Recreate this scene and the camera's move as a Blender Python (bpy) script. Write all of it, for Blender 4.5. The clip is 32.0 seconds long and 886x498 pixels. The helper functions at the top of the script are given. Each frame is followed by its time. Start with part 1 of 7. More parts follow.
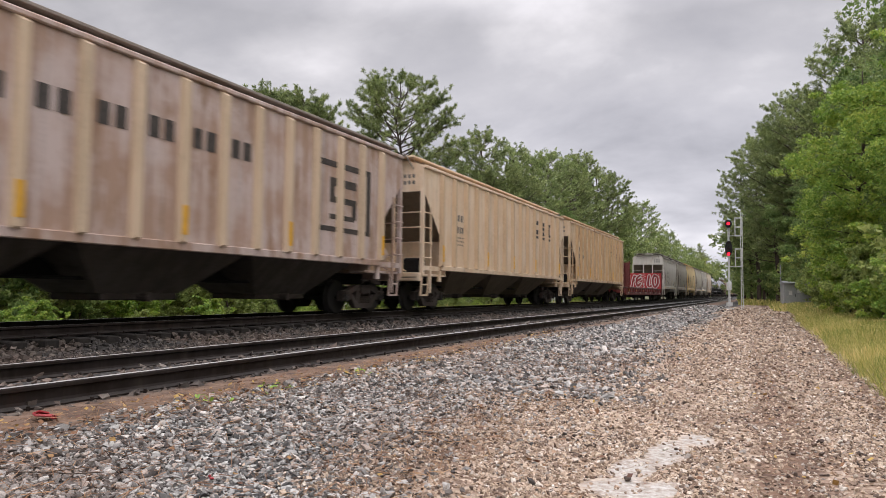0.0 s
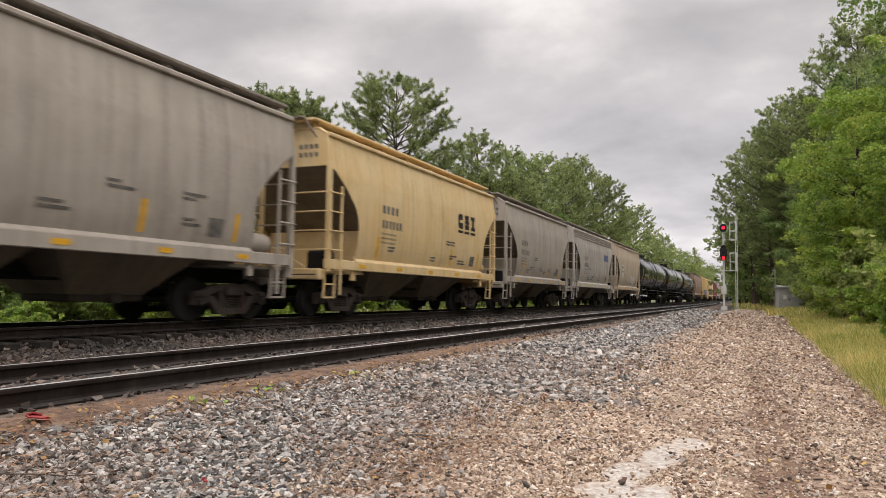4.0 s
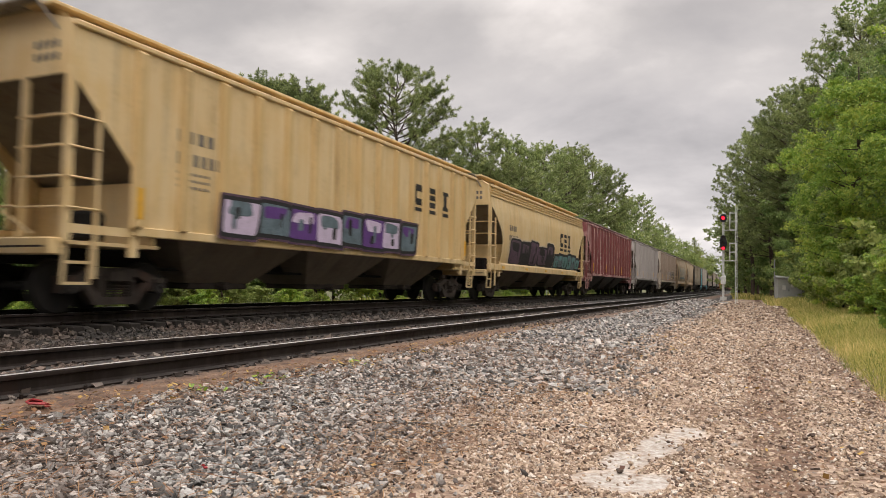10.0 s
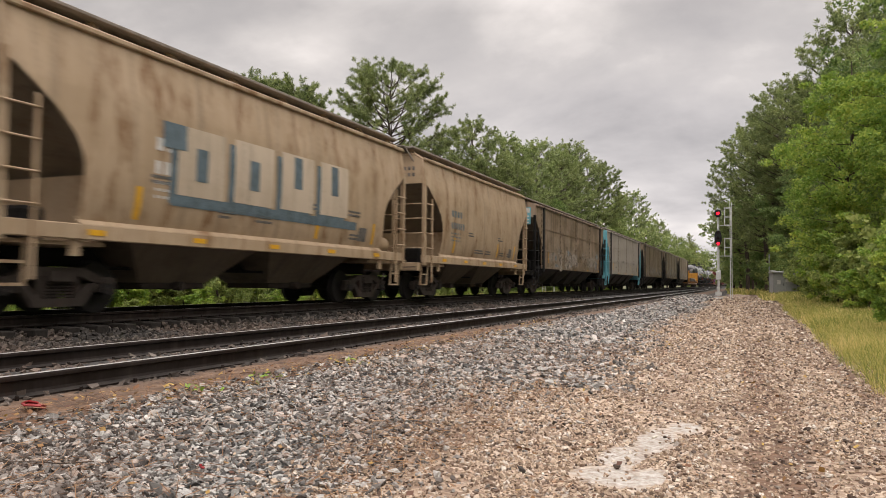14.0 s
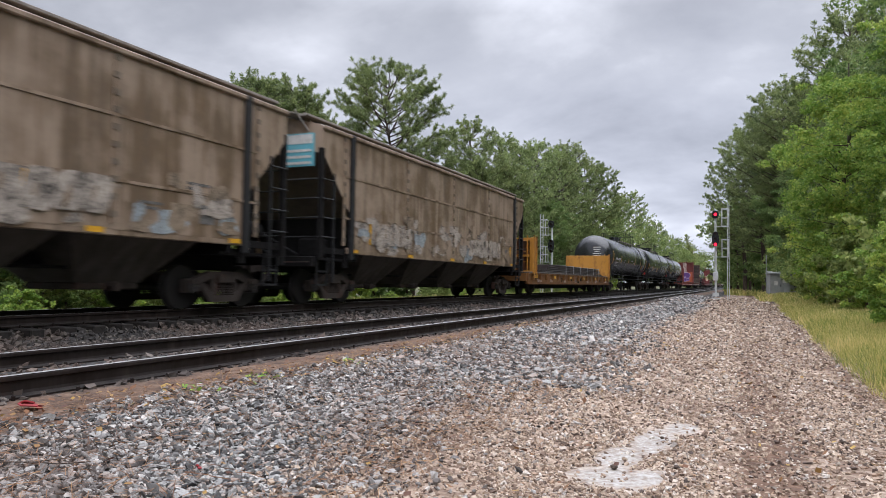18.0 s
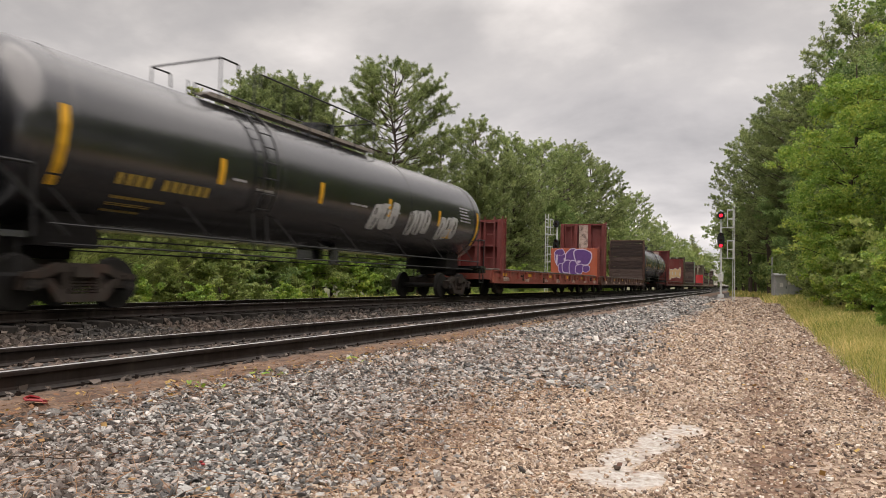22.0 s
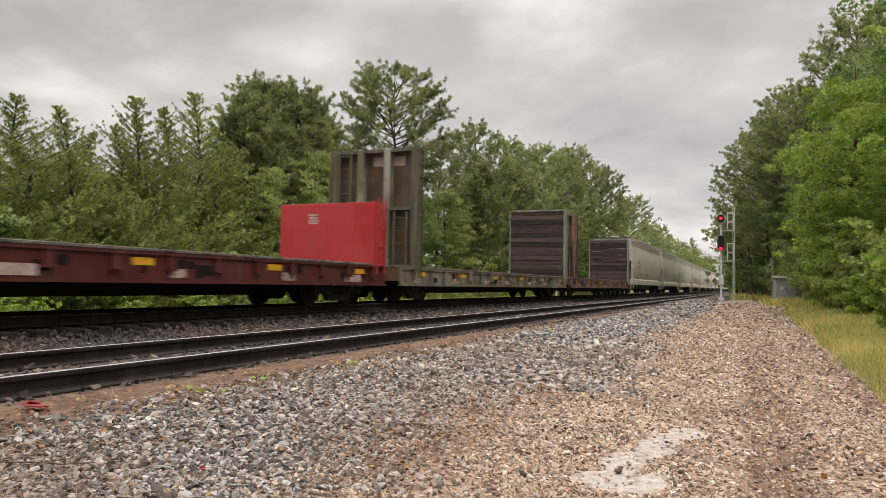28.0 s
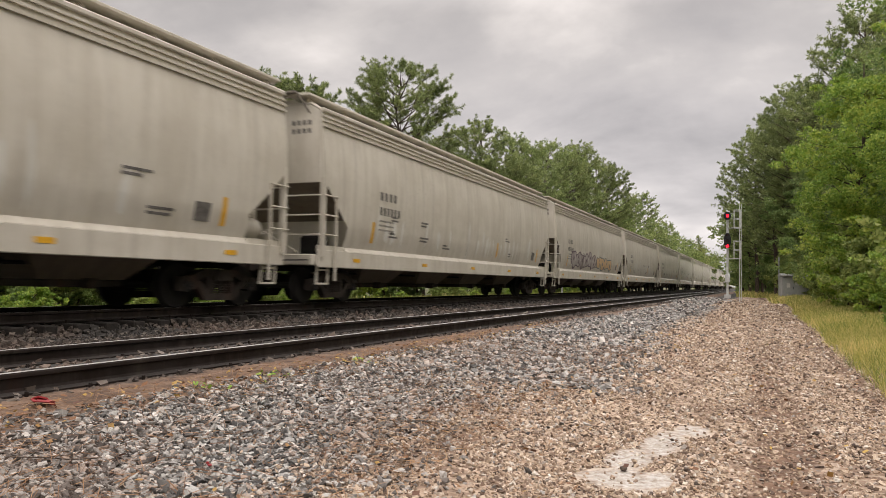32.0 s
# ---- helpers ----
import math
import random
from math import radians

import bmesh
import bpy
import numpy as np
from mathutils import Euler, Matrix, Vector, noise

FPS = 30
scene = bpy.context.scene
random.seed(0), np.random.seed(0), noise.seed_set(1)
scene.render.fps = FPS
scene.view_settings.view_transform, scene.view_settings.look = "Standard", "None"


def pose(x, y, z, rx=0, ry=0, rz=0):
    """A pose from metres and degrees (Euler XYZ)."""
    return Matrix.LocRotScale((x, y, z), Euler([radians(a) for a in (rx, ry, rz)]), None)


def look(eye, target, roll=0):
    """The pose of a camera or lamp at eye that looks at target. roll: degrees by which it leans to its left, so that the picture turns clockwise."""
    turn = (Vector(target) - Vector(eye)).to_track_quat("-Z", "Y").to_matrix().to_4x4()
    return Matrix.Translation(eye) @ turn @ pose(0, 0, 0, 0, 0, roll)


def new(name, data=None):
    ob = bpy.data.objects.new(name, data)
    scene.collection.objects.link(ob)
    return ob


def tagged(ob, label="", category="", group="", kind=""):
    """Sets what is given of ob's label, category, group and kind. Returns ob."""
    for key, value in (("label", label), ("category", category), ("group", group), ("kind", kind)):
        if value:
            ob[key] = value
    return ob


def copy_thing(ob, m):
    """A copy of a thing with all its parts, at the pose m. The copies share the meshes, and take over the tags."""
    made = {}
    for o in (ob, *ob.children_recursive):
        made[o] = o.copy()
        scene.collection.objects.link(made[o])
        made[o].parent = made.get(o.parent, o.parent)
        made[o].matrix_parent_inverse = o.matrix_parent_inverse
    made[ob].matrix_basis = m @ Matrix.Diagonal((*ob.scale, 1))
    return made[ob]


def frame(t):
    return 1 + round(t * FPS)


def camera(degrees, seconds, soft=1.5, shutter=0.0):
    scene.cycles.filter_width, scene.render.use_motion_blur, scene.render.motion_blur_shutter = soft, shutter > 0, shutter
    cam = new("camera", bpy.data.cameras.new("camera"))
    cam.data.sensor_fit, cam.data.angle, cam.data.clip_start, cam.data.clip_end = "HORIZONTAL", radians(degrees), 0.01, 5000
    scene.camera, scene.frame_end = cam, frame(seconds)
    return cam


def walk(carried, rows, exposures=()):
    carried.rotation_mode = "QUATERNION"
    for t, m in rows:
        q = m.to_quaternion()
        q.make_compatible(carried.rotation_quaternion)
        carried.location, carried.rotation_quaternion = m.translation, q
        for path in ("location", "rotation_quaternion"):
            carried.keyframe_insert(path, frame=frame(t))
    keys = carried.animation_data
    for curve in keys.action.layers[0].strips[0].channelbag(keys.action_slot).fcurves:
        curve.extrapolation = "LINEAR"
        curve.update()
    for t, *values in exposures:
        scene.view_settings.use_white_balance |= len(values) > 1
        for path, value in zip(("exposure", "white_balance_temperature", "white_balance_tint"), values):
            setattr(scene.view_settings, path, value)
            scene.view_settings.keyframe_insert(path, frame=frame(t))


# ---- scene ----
EYE = Vector((0.0, 0.0, 1.05))
cam = camera(64.2, 32.0, soft=0.4, shutter=0.2)
# seconds, degrees left of the track, degrees up, lean
AIM = [
    (0, 24.33, 3.46, 0.64), (0.5, 24.36, 3.42, 0.75), (1, 24.32, 3.41, 0.77), (1.5, 24.24, 3.43, 0.73),
    (2, 24.15, 3.50, 0.61), (2.5, 24.09, 3.61, 0.59), (3, 24.06, 3.70, 0.67), (3.5, 24.00, 3.74, 0.79),
    (5.5, 24.06, 3.41, 1.01), (6, 24.10, 3.35, 1.04), (6.5, 24.10, 3.31, 1.10), (7, 24.11, 3.26, 1.19),
    (7.5, 24.11, 3.20, 1.24), (8, 24.13, 3.12, 1.32), (8.5, 24.13, 3.05, 1.35), (9, 24.13, 2.98, 1.34),
    (9.5, 24.06, 2.88, 1.30), (10, 23.94, 2.79, 1.15), (10.5, 23.81, 2.76, 0.94), (11, 23.69, 2.79, 0.70),
    (11.5, 23.62, 2.85, 0.53), (12, 23.55, 2.88, 0.42), (12.5, 23.54, 2.84, 0.45), (13, 23.57, 2.73, 0.55),
    (13.5, 23.58, 2.64, 0.62), (14, 23.58, 2.61, 0.64), (14.5, 23.56, 2.58, 0.72), (16.5, 23.41, 2.68, 0.68),
    (17, 23.40, 2.72, 0.65), (17.5, 23.39, 2.71, 0.67), (18, 23.39, 2.65, 0.73), (18.5, 23.41, 2.55, 0.83),
    (19, 23.42, 2.46, 0.90), (19.5, 23.44, 2.41, 1.02), (20, 23.49, 2.42, 1.12), (20.5, 23.55, 2.47, 1.20),
    (21, 23.60, 2.53, 1.23), (21.5, 23.69, 2.56, 1.24), (22, 23.77, 2.55, 1.22), (22.5, 23.89, 2.52, 1.14),
    (23, 24.00, 2.52, 1.03), (23.5, 24.09, 2.57, 0.94), (24, 24.06, 2.65, 0.89), (24.5, 23.95, 2.74, 0.85),
    (25, 23.81, 2.82, 0.85), (25.5, 23.70, 2.88, 0.82), (27.5, 23.75, 2.84, 0.96), (28, 23.78, 2.87, 1.01),
    (28.5, 23.83, 2.92, 1.06), (29, 23.93, 2.98, 1.13), (29.5, 24.06, 3.03, 1.16), (30, 24.18, 3.01, 1.17),
    (30.5, 24.25, 2.92, 1.20), (31, 24.28, 2.81, 1.20), (31.5, 24.24, 2.71, 1.20), (32, 24.23, 2.62, 1.14)]


def aim(yaw, pitch, lean):
    a, b = radians(yaw), radians(pitch)
    return look(EYE, EYE + Vector((-math.sin(a) * math.cos(b), math.cos(a) * math.cos(b), math.sin(b))), lean)


EXPOSURES = [(0, 0.43, 6450, 17), (2.0, 0.43, 6450, 17), (3, 0.43, 6800, 16), (14, 0.43, 7050, 16), (16.5, 0.46, 5950, 15),
             (19.3, 0.46, 5950, 15), (20.5, 0.43, 6600, 14), (23, 0.43, 7050, 16), (28, 0.43, 7050, 16), (31, 0.39, 7050, 16), (32, 0.39, 7050, 16)]
walk(cam, [(t, aim(*a)) for t, *a in AIM], EXPOSURES)

# ---- world and light ----
world = bpy.data.worlds.new("overcast")
scene.world = world
world.use_nodes = True


def node(tree, kind, links=(), **values):
    n = tree.nodes.new(kind)
    for k, v in values.items():
        if k == "op":
            n.operation = v
        elif k == "blend":
            n.data_type, n.blend_type = "RGBA", v
    for sock, src in links:
        if isinstance(src, bpy.types.NodeSocket):
            tree.links.new(src, n.inputs[sock])
        else:
            n.inputs[sock].default_value = src
    return n


def ramp(tree, fac, stops):
    r = tree.nodes.new("ShaderNodeValToRGB")
    tree.links.new(fac, r.inputs[0])
    e = r.color_ramp.elements
    while len(e) < len(stops):
        e.new(0.5)
    for el, (p, c) in zip(e, stops):
        el.position, el.color = p, (*c, 1) if len(c) == 3 else c
    return r.outputs[0]


def make_world():
    t = world.node_tree
    t.nodes.clear()
    sky = node(t, "ShaderNodeTexSky")
    sky.sky_type, sky.sun_disc = "NISHITA", False
    sky.sun_elevation, sky.sun_rotation = radians(61), radians(138)
    co = node(t, "ShaderNodeTexCoord").outputs["Generated"]
    sep = node(t, "ShaderNodeSeparateXYZ", [(0, co)])
    # clouds lie on a flat layer: the view is stretched towards the horizon
    up = node(t, "ShaderNodeMath", [(0, sep.outputs[2]), (1, 0.22)], op="ADD").outputs[0]
    up = node(t, "ShaderNodeMath", [(0, up), (1, 0.1)], op="MAXIMUM").outputs[0]
    u = node(t, "ShaderNodeMath", [(0, sep.outputs[0]), (1, up)], op="DIVIDE").outputs[0]
    v = node(t, "ShaderNodeMath", [(0, sep.outputs[1]), (1, up)], op="DIVIDE").outputs[0]
    flat = node(t, "ShaderNodeCombineXYZ", [(0, u), (1, v), (2, 3.7)]).outputs[0]
    n1 = node(t, "ShaderNodeTexNoise", [("Vector", flat), ("Scale", 0.9), ("Detail", 7), ("Roughness", 0.52), ("Distortion", 0.35)])
    n2 = node(t, "ShaderNodeTexNoise", [("Vector", flat), ("Scale", 2.6), ("Detail", 6), ("Roughness", 0.5)])
    mix = node(t, "ShaderNodeMath", [(0, n1.outputs[0]), (1, 0.75)], op="MULTIPLY").outputs[0]
    mix = node(t, "ShaderNodeMath", [(0, n2.outputs[0]), (1, 0.25), (2, mix)], op="MULTIPLY_ADD").outputs[0]
    cloud = ramp(t, mix, [(0.36, (0.275, 0.283, 0.30)), (0.45, (0.36, 0.368, 0.384)), (0.53, (0.435, 0.442, 0.452)), (0.60, (0.57, 0.575, 0.577)), (0.68, (0.78, 0.78, 0.78))])
    # an overcast sky is about three times as bright overhead as at the horizon
    h = node(t, "ShaderNodeMapRange", [(0, sep.outputs[2]), (1, 0.36), (2, 1.0), (3, 1.0), (4, 4.7)]).outputs[0]
    low = node(t, "ShaderNodeMapRange", [(0, sep.outputs[2]), (1, 0.05), (2, 0.36), (3, 1.24), (4, 0.78)]).outputs[0]
    h = node(t, "ShaderNodeMath", [(0, h), (1, low)], op="MULTIPLY").outputs[0]
    # the cloud is thinner, and brighter, ahead along the line
    thin = node(t, "ShaderNodeMapRange", [(0, sep.outputs[1]), (1, 0.5), (2, 1.0), (3, 0.95), (4, 1.30)]).outputs[0]
    h = node(t, "ShaderNodeMath", [(0, h), (1, thin)], op="MULTIPLY").outputs[0]
    lay = node(t, "ShaderNodeVectorMath", [(0, cloud), (1, h)], op="MULTIPLY").outputs[0]
    bg1 = node(t, "ShaderNodeBackground", [(0, sky.outputs[0]), (1, 0.06)])
    bg2 = node(t, "ShaderNodeBackground", [(0, lay), (1, 1.0)])
    sh = node(t, "ShaderNodeMixShader", [(0, 0.95), (1, bg1.outputs[0]), (2, bg2.outputs[0])])
    node(t, "ShaderNodeOutputWorld", [(0, sh.outputs[0])])


make_world()
sun = new("sun", bpy.data.lights.new("sun", "SUN"))
sun.data.energy, sun.data.angle, sun.data.color = 1.4, radians(85), (1.0, 0.97, 0.92)
sun.matrix_world = look((20, -22, 55), (0, 0, 0))

# ---- materials ----


def material(name):
    m = bpy.data.materials.new(name)
    m.use_nodes = True
    t = m.node_tree
    return m, t, t.nodes["Principled BSDF"]


def coords(t, scale=(1, 1, 1), shift=True):
    co = node(t, "ShaderNodeTexCoord").outputs["Object"]
    if shift:
        rnd = node(t, "ShaderNodeObjectInfo").outputs["Random"]
        off = node(t, "ShaderNodeMath", [(0, rnd), (1, 37.0)], op="MULTIPLY").outputs[0]
        co = node(t, "ShaderNodeVectorMath", [(0, co), (1, off)], op="ADD").outputs[0]
    return node(t, "ShaderNodeVectorMath", [(0, co), (1, scale)], op="MULTIPLY").outputs[0]


def noise_tex(t, vec, scale, detail=5, rough=0.55):
    return node(t, "ShaderNodeTexNoise", [("Vector", vec), ("Scale", scale), ("Detail", detail), ("Roughness", rough)]).outputs[0]


def blend(t, fac, a, b, kind="MIX"):
    n = node(t, "ShaderNodeMix", [(0, fac)], blend=kind)
    for i, c in ((6, a), (7, b)):
        if isinstance(c, bpy.types.NodeSocket):
            t.links.new(c, n.inputs[i])
        else:
            n.inputs[i].default_value = (*c, 1)
    return n.outputs[2]


def bump(t, b, height, strength, dist=0.02):
    n = node(t, "ShaderNodeBump", [("Height", height), ("Strength", strength), ("Distance", dist)])
    t.links.new(n.outputs[0], b.inputs["Normal"])


def plain(name, col, rough=0.6, metal=0.0, var=0.25, scale=6.0, glow=0.0):
    """A coloured surface with grain and stains."""
    m, t, b = material(name)
    v = coords(t)
    n = noise_tex(t, v, scale)
    n2 = noise_tex(t, v, scale * 7)
    k = node(t, "ShaderNodeMath", [(0, n), (1, n2)], op="MULTIPLY").outputs[0]
    dark = tuple(c * (1 - var * 1.6) for c in col)
    light = tuple(min(1, c * (1 + var * 0.8)) for c in col)
    c = ramp(t, k, [(0.12, dark), (0.26, col), (0.42, light)])
    t.links.new(c, b.inputs["Base Color"])
    b.inputs["Roughness"].default_value, b.inputs["Metallic"].default_value = rough, metal
    bump(t, b, n2, 0.25, 0.01)
    if glow:
        b.inputs["Emission Color"].default_value = (*col, 1)
        b.inputs["Emission Strength"].default_value = glow
    return m


def paint(name, col, rust=0.3, fade=0.35, rough=0.5, rustcol=(0.20, 0.085, 0.035), grime=(0.09, 0.075, 0.06), soot=0.35, gloss=0.0, palecol=None, spec=0.35, satin=0.16):
    """Railway-car paint: faded patches, vertical streaks, rust and soot."""
    m, t, b = material(name)
    v = coords(t)
    big = noise_tex(t, v, 0.9, 6, 0.6)
    streak = noise_tex(t, coords(t, (1.0, 2.6, 0.16)), 1.7, 6, 0.62)
    fine = noise_tex(t, v, 14, 5, 0.6)
    pale = palecol or tuple(min(0.85, c * 1.15 + 0.06) for c in col)
    worn = node(t, "ShaderNodeMath", [(0, streak), (1, big)], op="ADD").outputs[0]
    worn = node(t, "ShaderNodeMath", [(0, worn), (1, 0.5)], op="MULTIPLY").outputs[0]
    c = blend(t, ramp(t, worn, [(0.44, (0, 0, 0)), (0.56, (fade,) * 3)]), col, pale)
    # dark runs of soot, thin and long, and broad dull stains
    runs = noise_tex(t, coords(t, (1.0, 3.4, 0.14)), 1.5, 4, 0.55)
    runs = node(t, "ShaderNodeMath", [(0, fine), (1, 0.25), (2, runs)], op="MULTIPLY_ADD").outputs[0]
    c = blend(t, ramp(t, runs, [(0.66, (0, 0, 0)), (0.90, (min(1, 1.2 * soot),) * 3)]), c, grime)
    dull = noise_tex(t, coords(t, (1.0, 0.8, 0.5)), 1.3, 8, 0.7)
    c = blend(t, ramp(t, dull, [(0.53, (0, 0, 0)), (0.66, (0.7 * soot,) * 3)]), c, tuple(0.45 * q + 0.3 * w for q, w in zip(col, grime)))
    r = noise_tex(t, coords(t, (1.0, 1.7, 0.45)), 1.5, 9, 0.72)
    lo = 0.68 - 0.26 * rust
    c = blend(t, ramp(t, r, [(lo, (0, 0, 0)), (lo + 0.14, (min(1, 0.4 + rust),) * 3)]), c, rustcol)
    t.links.new(c, b.inputs["Base Color"])
    rr = ramp(t, fine, [(0.3, (rough - 0.12,) * 3), (0.7, (rough + 0.18,) * 3)])
    t.links.new(rr, b.inputs["Roughness"])
    if gloss:
        b.inputs["Coat Weight"].default_value, b.inputs["Coat Roughness"].default_value, b.inputs["Coat IOR"].default_value = gloss, satin, 1.9
    b.inputs["Specular IOR Level"].default_value = spec
    bump(t, b, big, 0.25, 0.03)
    return m


def stones(name, stops, rough=0.8):
    m, t, b = material(name)
    geo = node(t, "ShaderNodeNewGeometry").outputs["Random Per Island"]
    v = coords(t, shift=False)
    c = ramp(t, geo, stops)
    n = noise_tex(t, v, 90, 5, 0.7)
    patch = noise_tex(t, v, 0.7, 4, 0.6)
    c = blend(t, ramp(t, n, [(0.3, (0.4,) * 3), (0.6, (0.0,) * 3)]), c, (0.10, 0.09, 0.085))
    c = blend(t, ramp(t, patch, [(0.46, (0.0,) * 3), (0.72, (0.4,) * 3)]), c, (0.20, 0.13, 0.095))
    t.links.new(c, b.inputs["Base Color"])
    b.inputs["Roughness"].default_value = rough
    bump(t, b, n, 0.5, 0.008)
    return m


def leaf_mat(name, lo, mid, hi, trans=0.35):
    m, t, b = material(name)
    geo = node(t, "ShaderNodeNewGeometry").outputs["Random Per Island"]
    big = noise_tex(t, coords(t), 0.55, 4, 0.6)
    k = node(t, "ShaderNodeMath", [(0, geo), (1, 0.5), (2, -0.25)], op="MULTIPLY_ADD").outputs[0]
    k = node(t, "ShaderNodeMath", [(0, big), (1, k)], op="ADD").outputs[0]
    c = ramp(t, k, [(0.25, lo), (0.5, mid), (0.78, hi)])
    t.links.new(c, b.inputs["Base Color"])
    b.inputs["Roughness"].default_value = 0.55
    tr = node(t, "ShaderNodeBsdfTranslucent", [(0, c)])
    mx = node(t, "ShaderNodeMixShader", [(0, trans), (1, b.outputs[0]), (2, tr.outputs[0])])
    t.links.new(mx.outputs[0], t.nodes["Material Output"].inputs[0])
    return m


M = {}
M["tan"] = paint("tan_paint", (0.68, 0.505, 0.345), rust=0.28, fade=0.7, soot=0.3, palecol=(0.74, 0.61, 0.48), rustcol=(0.30, 0.17, 0.09))
M["tan_b"] = paint("tan_brown_paint", (0.40, 0.27, 0.205), rust=0.58, fade=1.0, soot=0.5, rustcol=(0.28, 0.165, 0.10), palecol=(0.55, 0.45, 0.42))
M["tan_r"] = paint("tan_rusty_paint", (0.63, 0.46, 0.30), rust=0.62, fade=0.6, soot=0.35, rustcol=(0.30, 0.15, 0.065), palecol=(0.72, 0.58, 0.43))
M["yellow"] = paint("buff_yellow_paint", (0.66, 0.475, 0.235), rust=0.2, fade=0.6, soot=0.3, palecol=(0.72, 0.58, 0.36))
M["grey_l"] = paint("light_grey_paint", (0.58, 0.55, 0.50), rust=0.34, fade=0.4, rustcol=(0.33, 0.17, 0.08))
M["grey_m"] = paint("stained_grey_paint", (0.40, 0.37, 0.335), rust=0.42, fade=0.7, soot=0.6, rustcol=(0.26, 0.15, 0.08), palecol=(0.54, 0.51, 0.47))
M["dark_steel"] = paint("dark_plate_steel", (0.035, 0.028, 0.025), rust=0.5, fade=0.4, rough=0.6, rustcol=(0.13, 0.065, 0.038), palecol=(0.08, 0.07, 0.065))
M["grey_d"] = paint("grey_paint", (0.36, 0.32, 0.275), rust=0.22, fade=0.5, rustcol=(0.30, 0.15, 0.07))
M["grey_w"] = paint("weathered_grey_paint", (0.33, 0.285, 0.265), rust=0.45, fade=1.0, soot=0.7, rustcol=(0.20, 0.14, 0.10), palecol=(0.60, 0.57, 0.55))
M["white"] = paint("off_white_paint", (0.515, 0.478, 0.405), rust=0.06, fade=0.75, soot=0.28, grime=(0.24, 0.215, 0.18), palecol=(0.625, 0.592, 0.52), rustcol=(0.36, 0.27, 0.18), rough=0.36, spec=0.5)
M["beige"] = paint("beige_paint", (0.50, 0.41, 0.31), rust=0.3, fade=0.6, soot=0.4, rustcol=(0.36, 0.19, 0.07))
M["brown"] = paint("rust_brown_paint", (0.24, 0.135, 0.085), rust=0.5, fade=0.95, soot=0.5, rustcol=(0.22, 0.10, 0.05), palecol=(0.40, 0.31, 0.25))
M["maroon"] = paint("maroon_paint", (0.25, 0.078, 0.078), rust=0.08, fade=1.0, soot=0.35, palecol=(0.56, 0.36, 0.34), rustcol=(0.14, 0.05, 0.04))
M["pinkish"] = paint("pale_tan_paint", (0.62, 0.535, 0.455), rust=0.55, fade=0.5, soot=0.6, rustcol=(0.29, 0.165, 0.11))
M["rust_tan"] = paint("rust_stained_tan_paint", (0.41, 0.30, 0.195), rust=0.62, fade=0.4, soot=0.4, rustcol=(0.21, 0.112, 0.05))
M["dark_br"] = paint("grimy_brown_paint", (0.155, 0.104, 0.062), rust=0.42, fade=0.95, soot=0.45, rustcol=(0.165, 0.10, 0.05), palecol=(0.34, 0.255, 0.185), rough=0.40, spec=0.5)
M["blue_end"] = paint("sky_blue_paint", (0.14, 0.42, 0.50), rust=0.15, fade=0.3)
M["black"] = paint("black_tank_paint", (0.006, 0.0066, 0.008), rust=0.0, fade=0.1, rough=0.45, soot=0.05, grime=(0.012, 0.013, 0.014), spec=0.0, gloss=1.0, palecol=(0.010, 0.011, 0.013))
M["tank_grey"] = paint("dusty_charcoal_tank_paint", (0.040, 0.040, 0.045), rust=0.0, fade=0.7, rough=0.45, soot=0.25, grime=(0.02, 0.02, 0.02), spec=0.05, gloss=1.0, palecol=(0.085, 0.087, 0.095), satin=0.27)
M["black_w"] = paint("worn_black_tank_paint", (0.009, 0.0095, 0.012), rust=0.0, fade=0.6, rough=0.45, soot=0.2, grime=(0.025, 0.025, 0.025), spec=0.05, gloss=1.0, palecol=(0.020, 0.021, 0.025), satin=0.21)
M["red"] = paint("oxide_red_paint", (0.165, 0.032, 0.029), rust=0.25, fade=0.35, soot=0.35)
M["red_or"] = paint("rusty_red_paint", (0.25, 0.062, 0.042), rust=0.25, fade=0.3, soot=0.35)
M["red_br"] = paint("bright_red_paint", (0.40, 0.024, 0.03), rust=0.15, fade=0.4, soot=0.3, palecol=(0.50, 0.07, 0.07), rustcol=(0.20, 0.02, 0.02))
M["fl_yel"] = paint("worn_yellow_paint", (0.50, 0.23, 0.03), rust=0.62, fade=0.2, soot=0.3)
M["fl_yel_dk"] = paint("rusted_yellow_brown_paint", (0.19, 0.085, 0.028), rust=0.6, fade=0.15, soot=0.5, rustcol=(0.12, 0.05, 0.025), palecol=(0.42, 0.20, 0.04))
M["fl_brn"] = paint("rusty_brown_deck_paint", (0.10, 0.045, 0.032), rust=0.6, fade=0.5, palecol=(0.30, 0.25, 0.20))
M["olive_post"] = paint("scuffed_olive_post_paint", (0.13, 0.122, 0.085), rust=0.45, fade=0.9, soot=0.5, palecol=(0.34, 0.33, 0.27))
M["bh_rust"] = paint("rust_brown_bulkhead_plate", (0.075, 0.052, 0.035), rust=0.6, fade=0.5, soot=0.5, rustcol=(0.13, 0.065, 0.03), palecol=(0.14, 0.125, 0.09))
M["washed"] = paint("chalky_white_runs", (0.60, 0.59, 0.54), rust=0.03, fade=0.6, soot=0.12, palecol=(0.70, 0.69, 0.65), rough=0.4)
M["olive"] = paint("olive_brown_paint", (0.085, 0.077, 0.05), rust=0.35, fade=0.5, palecol=(0.17, 0.165, 0.12))
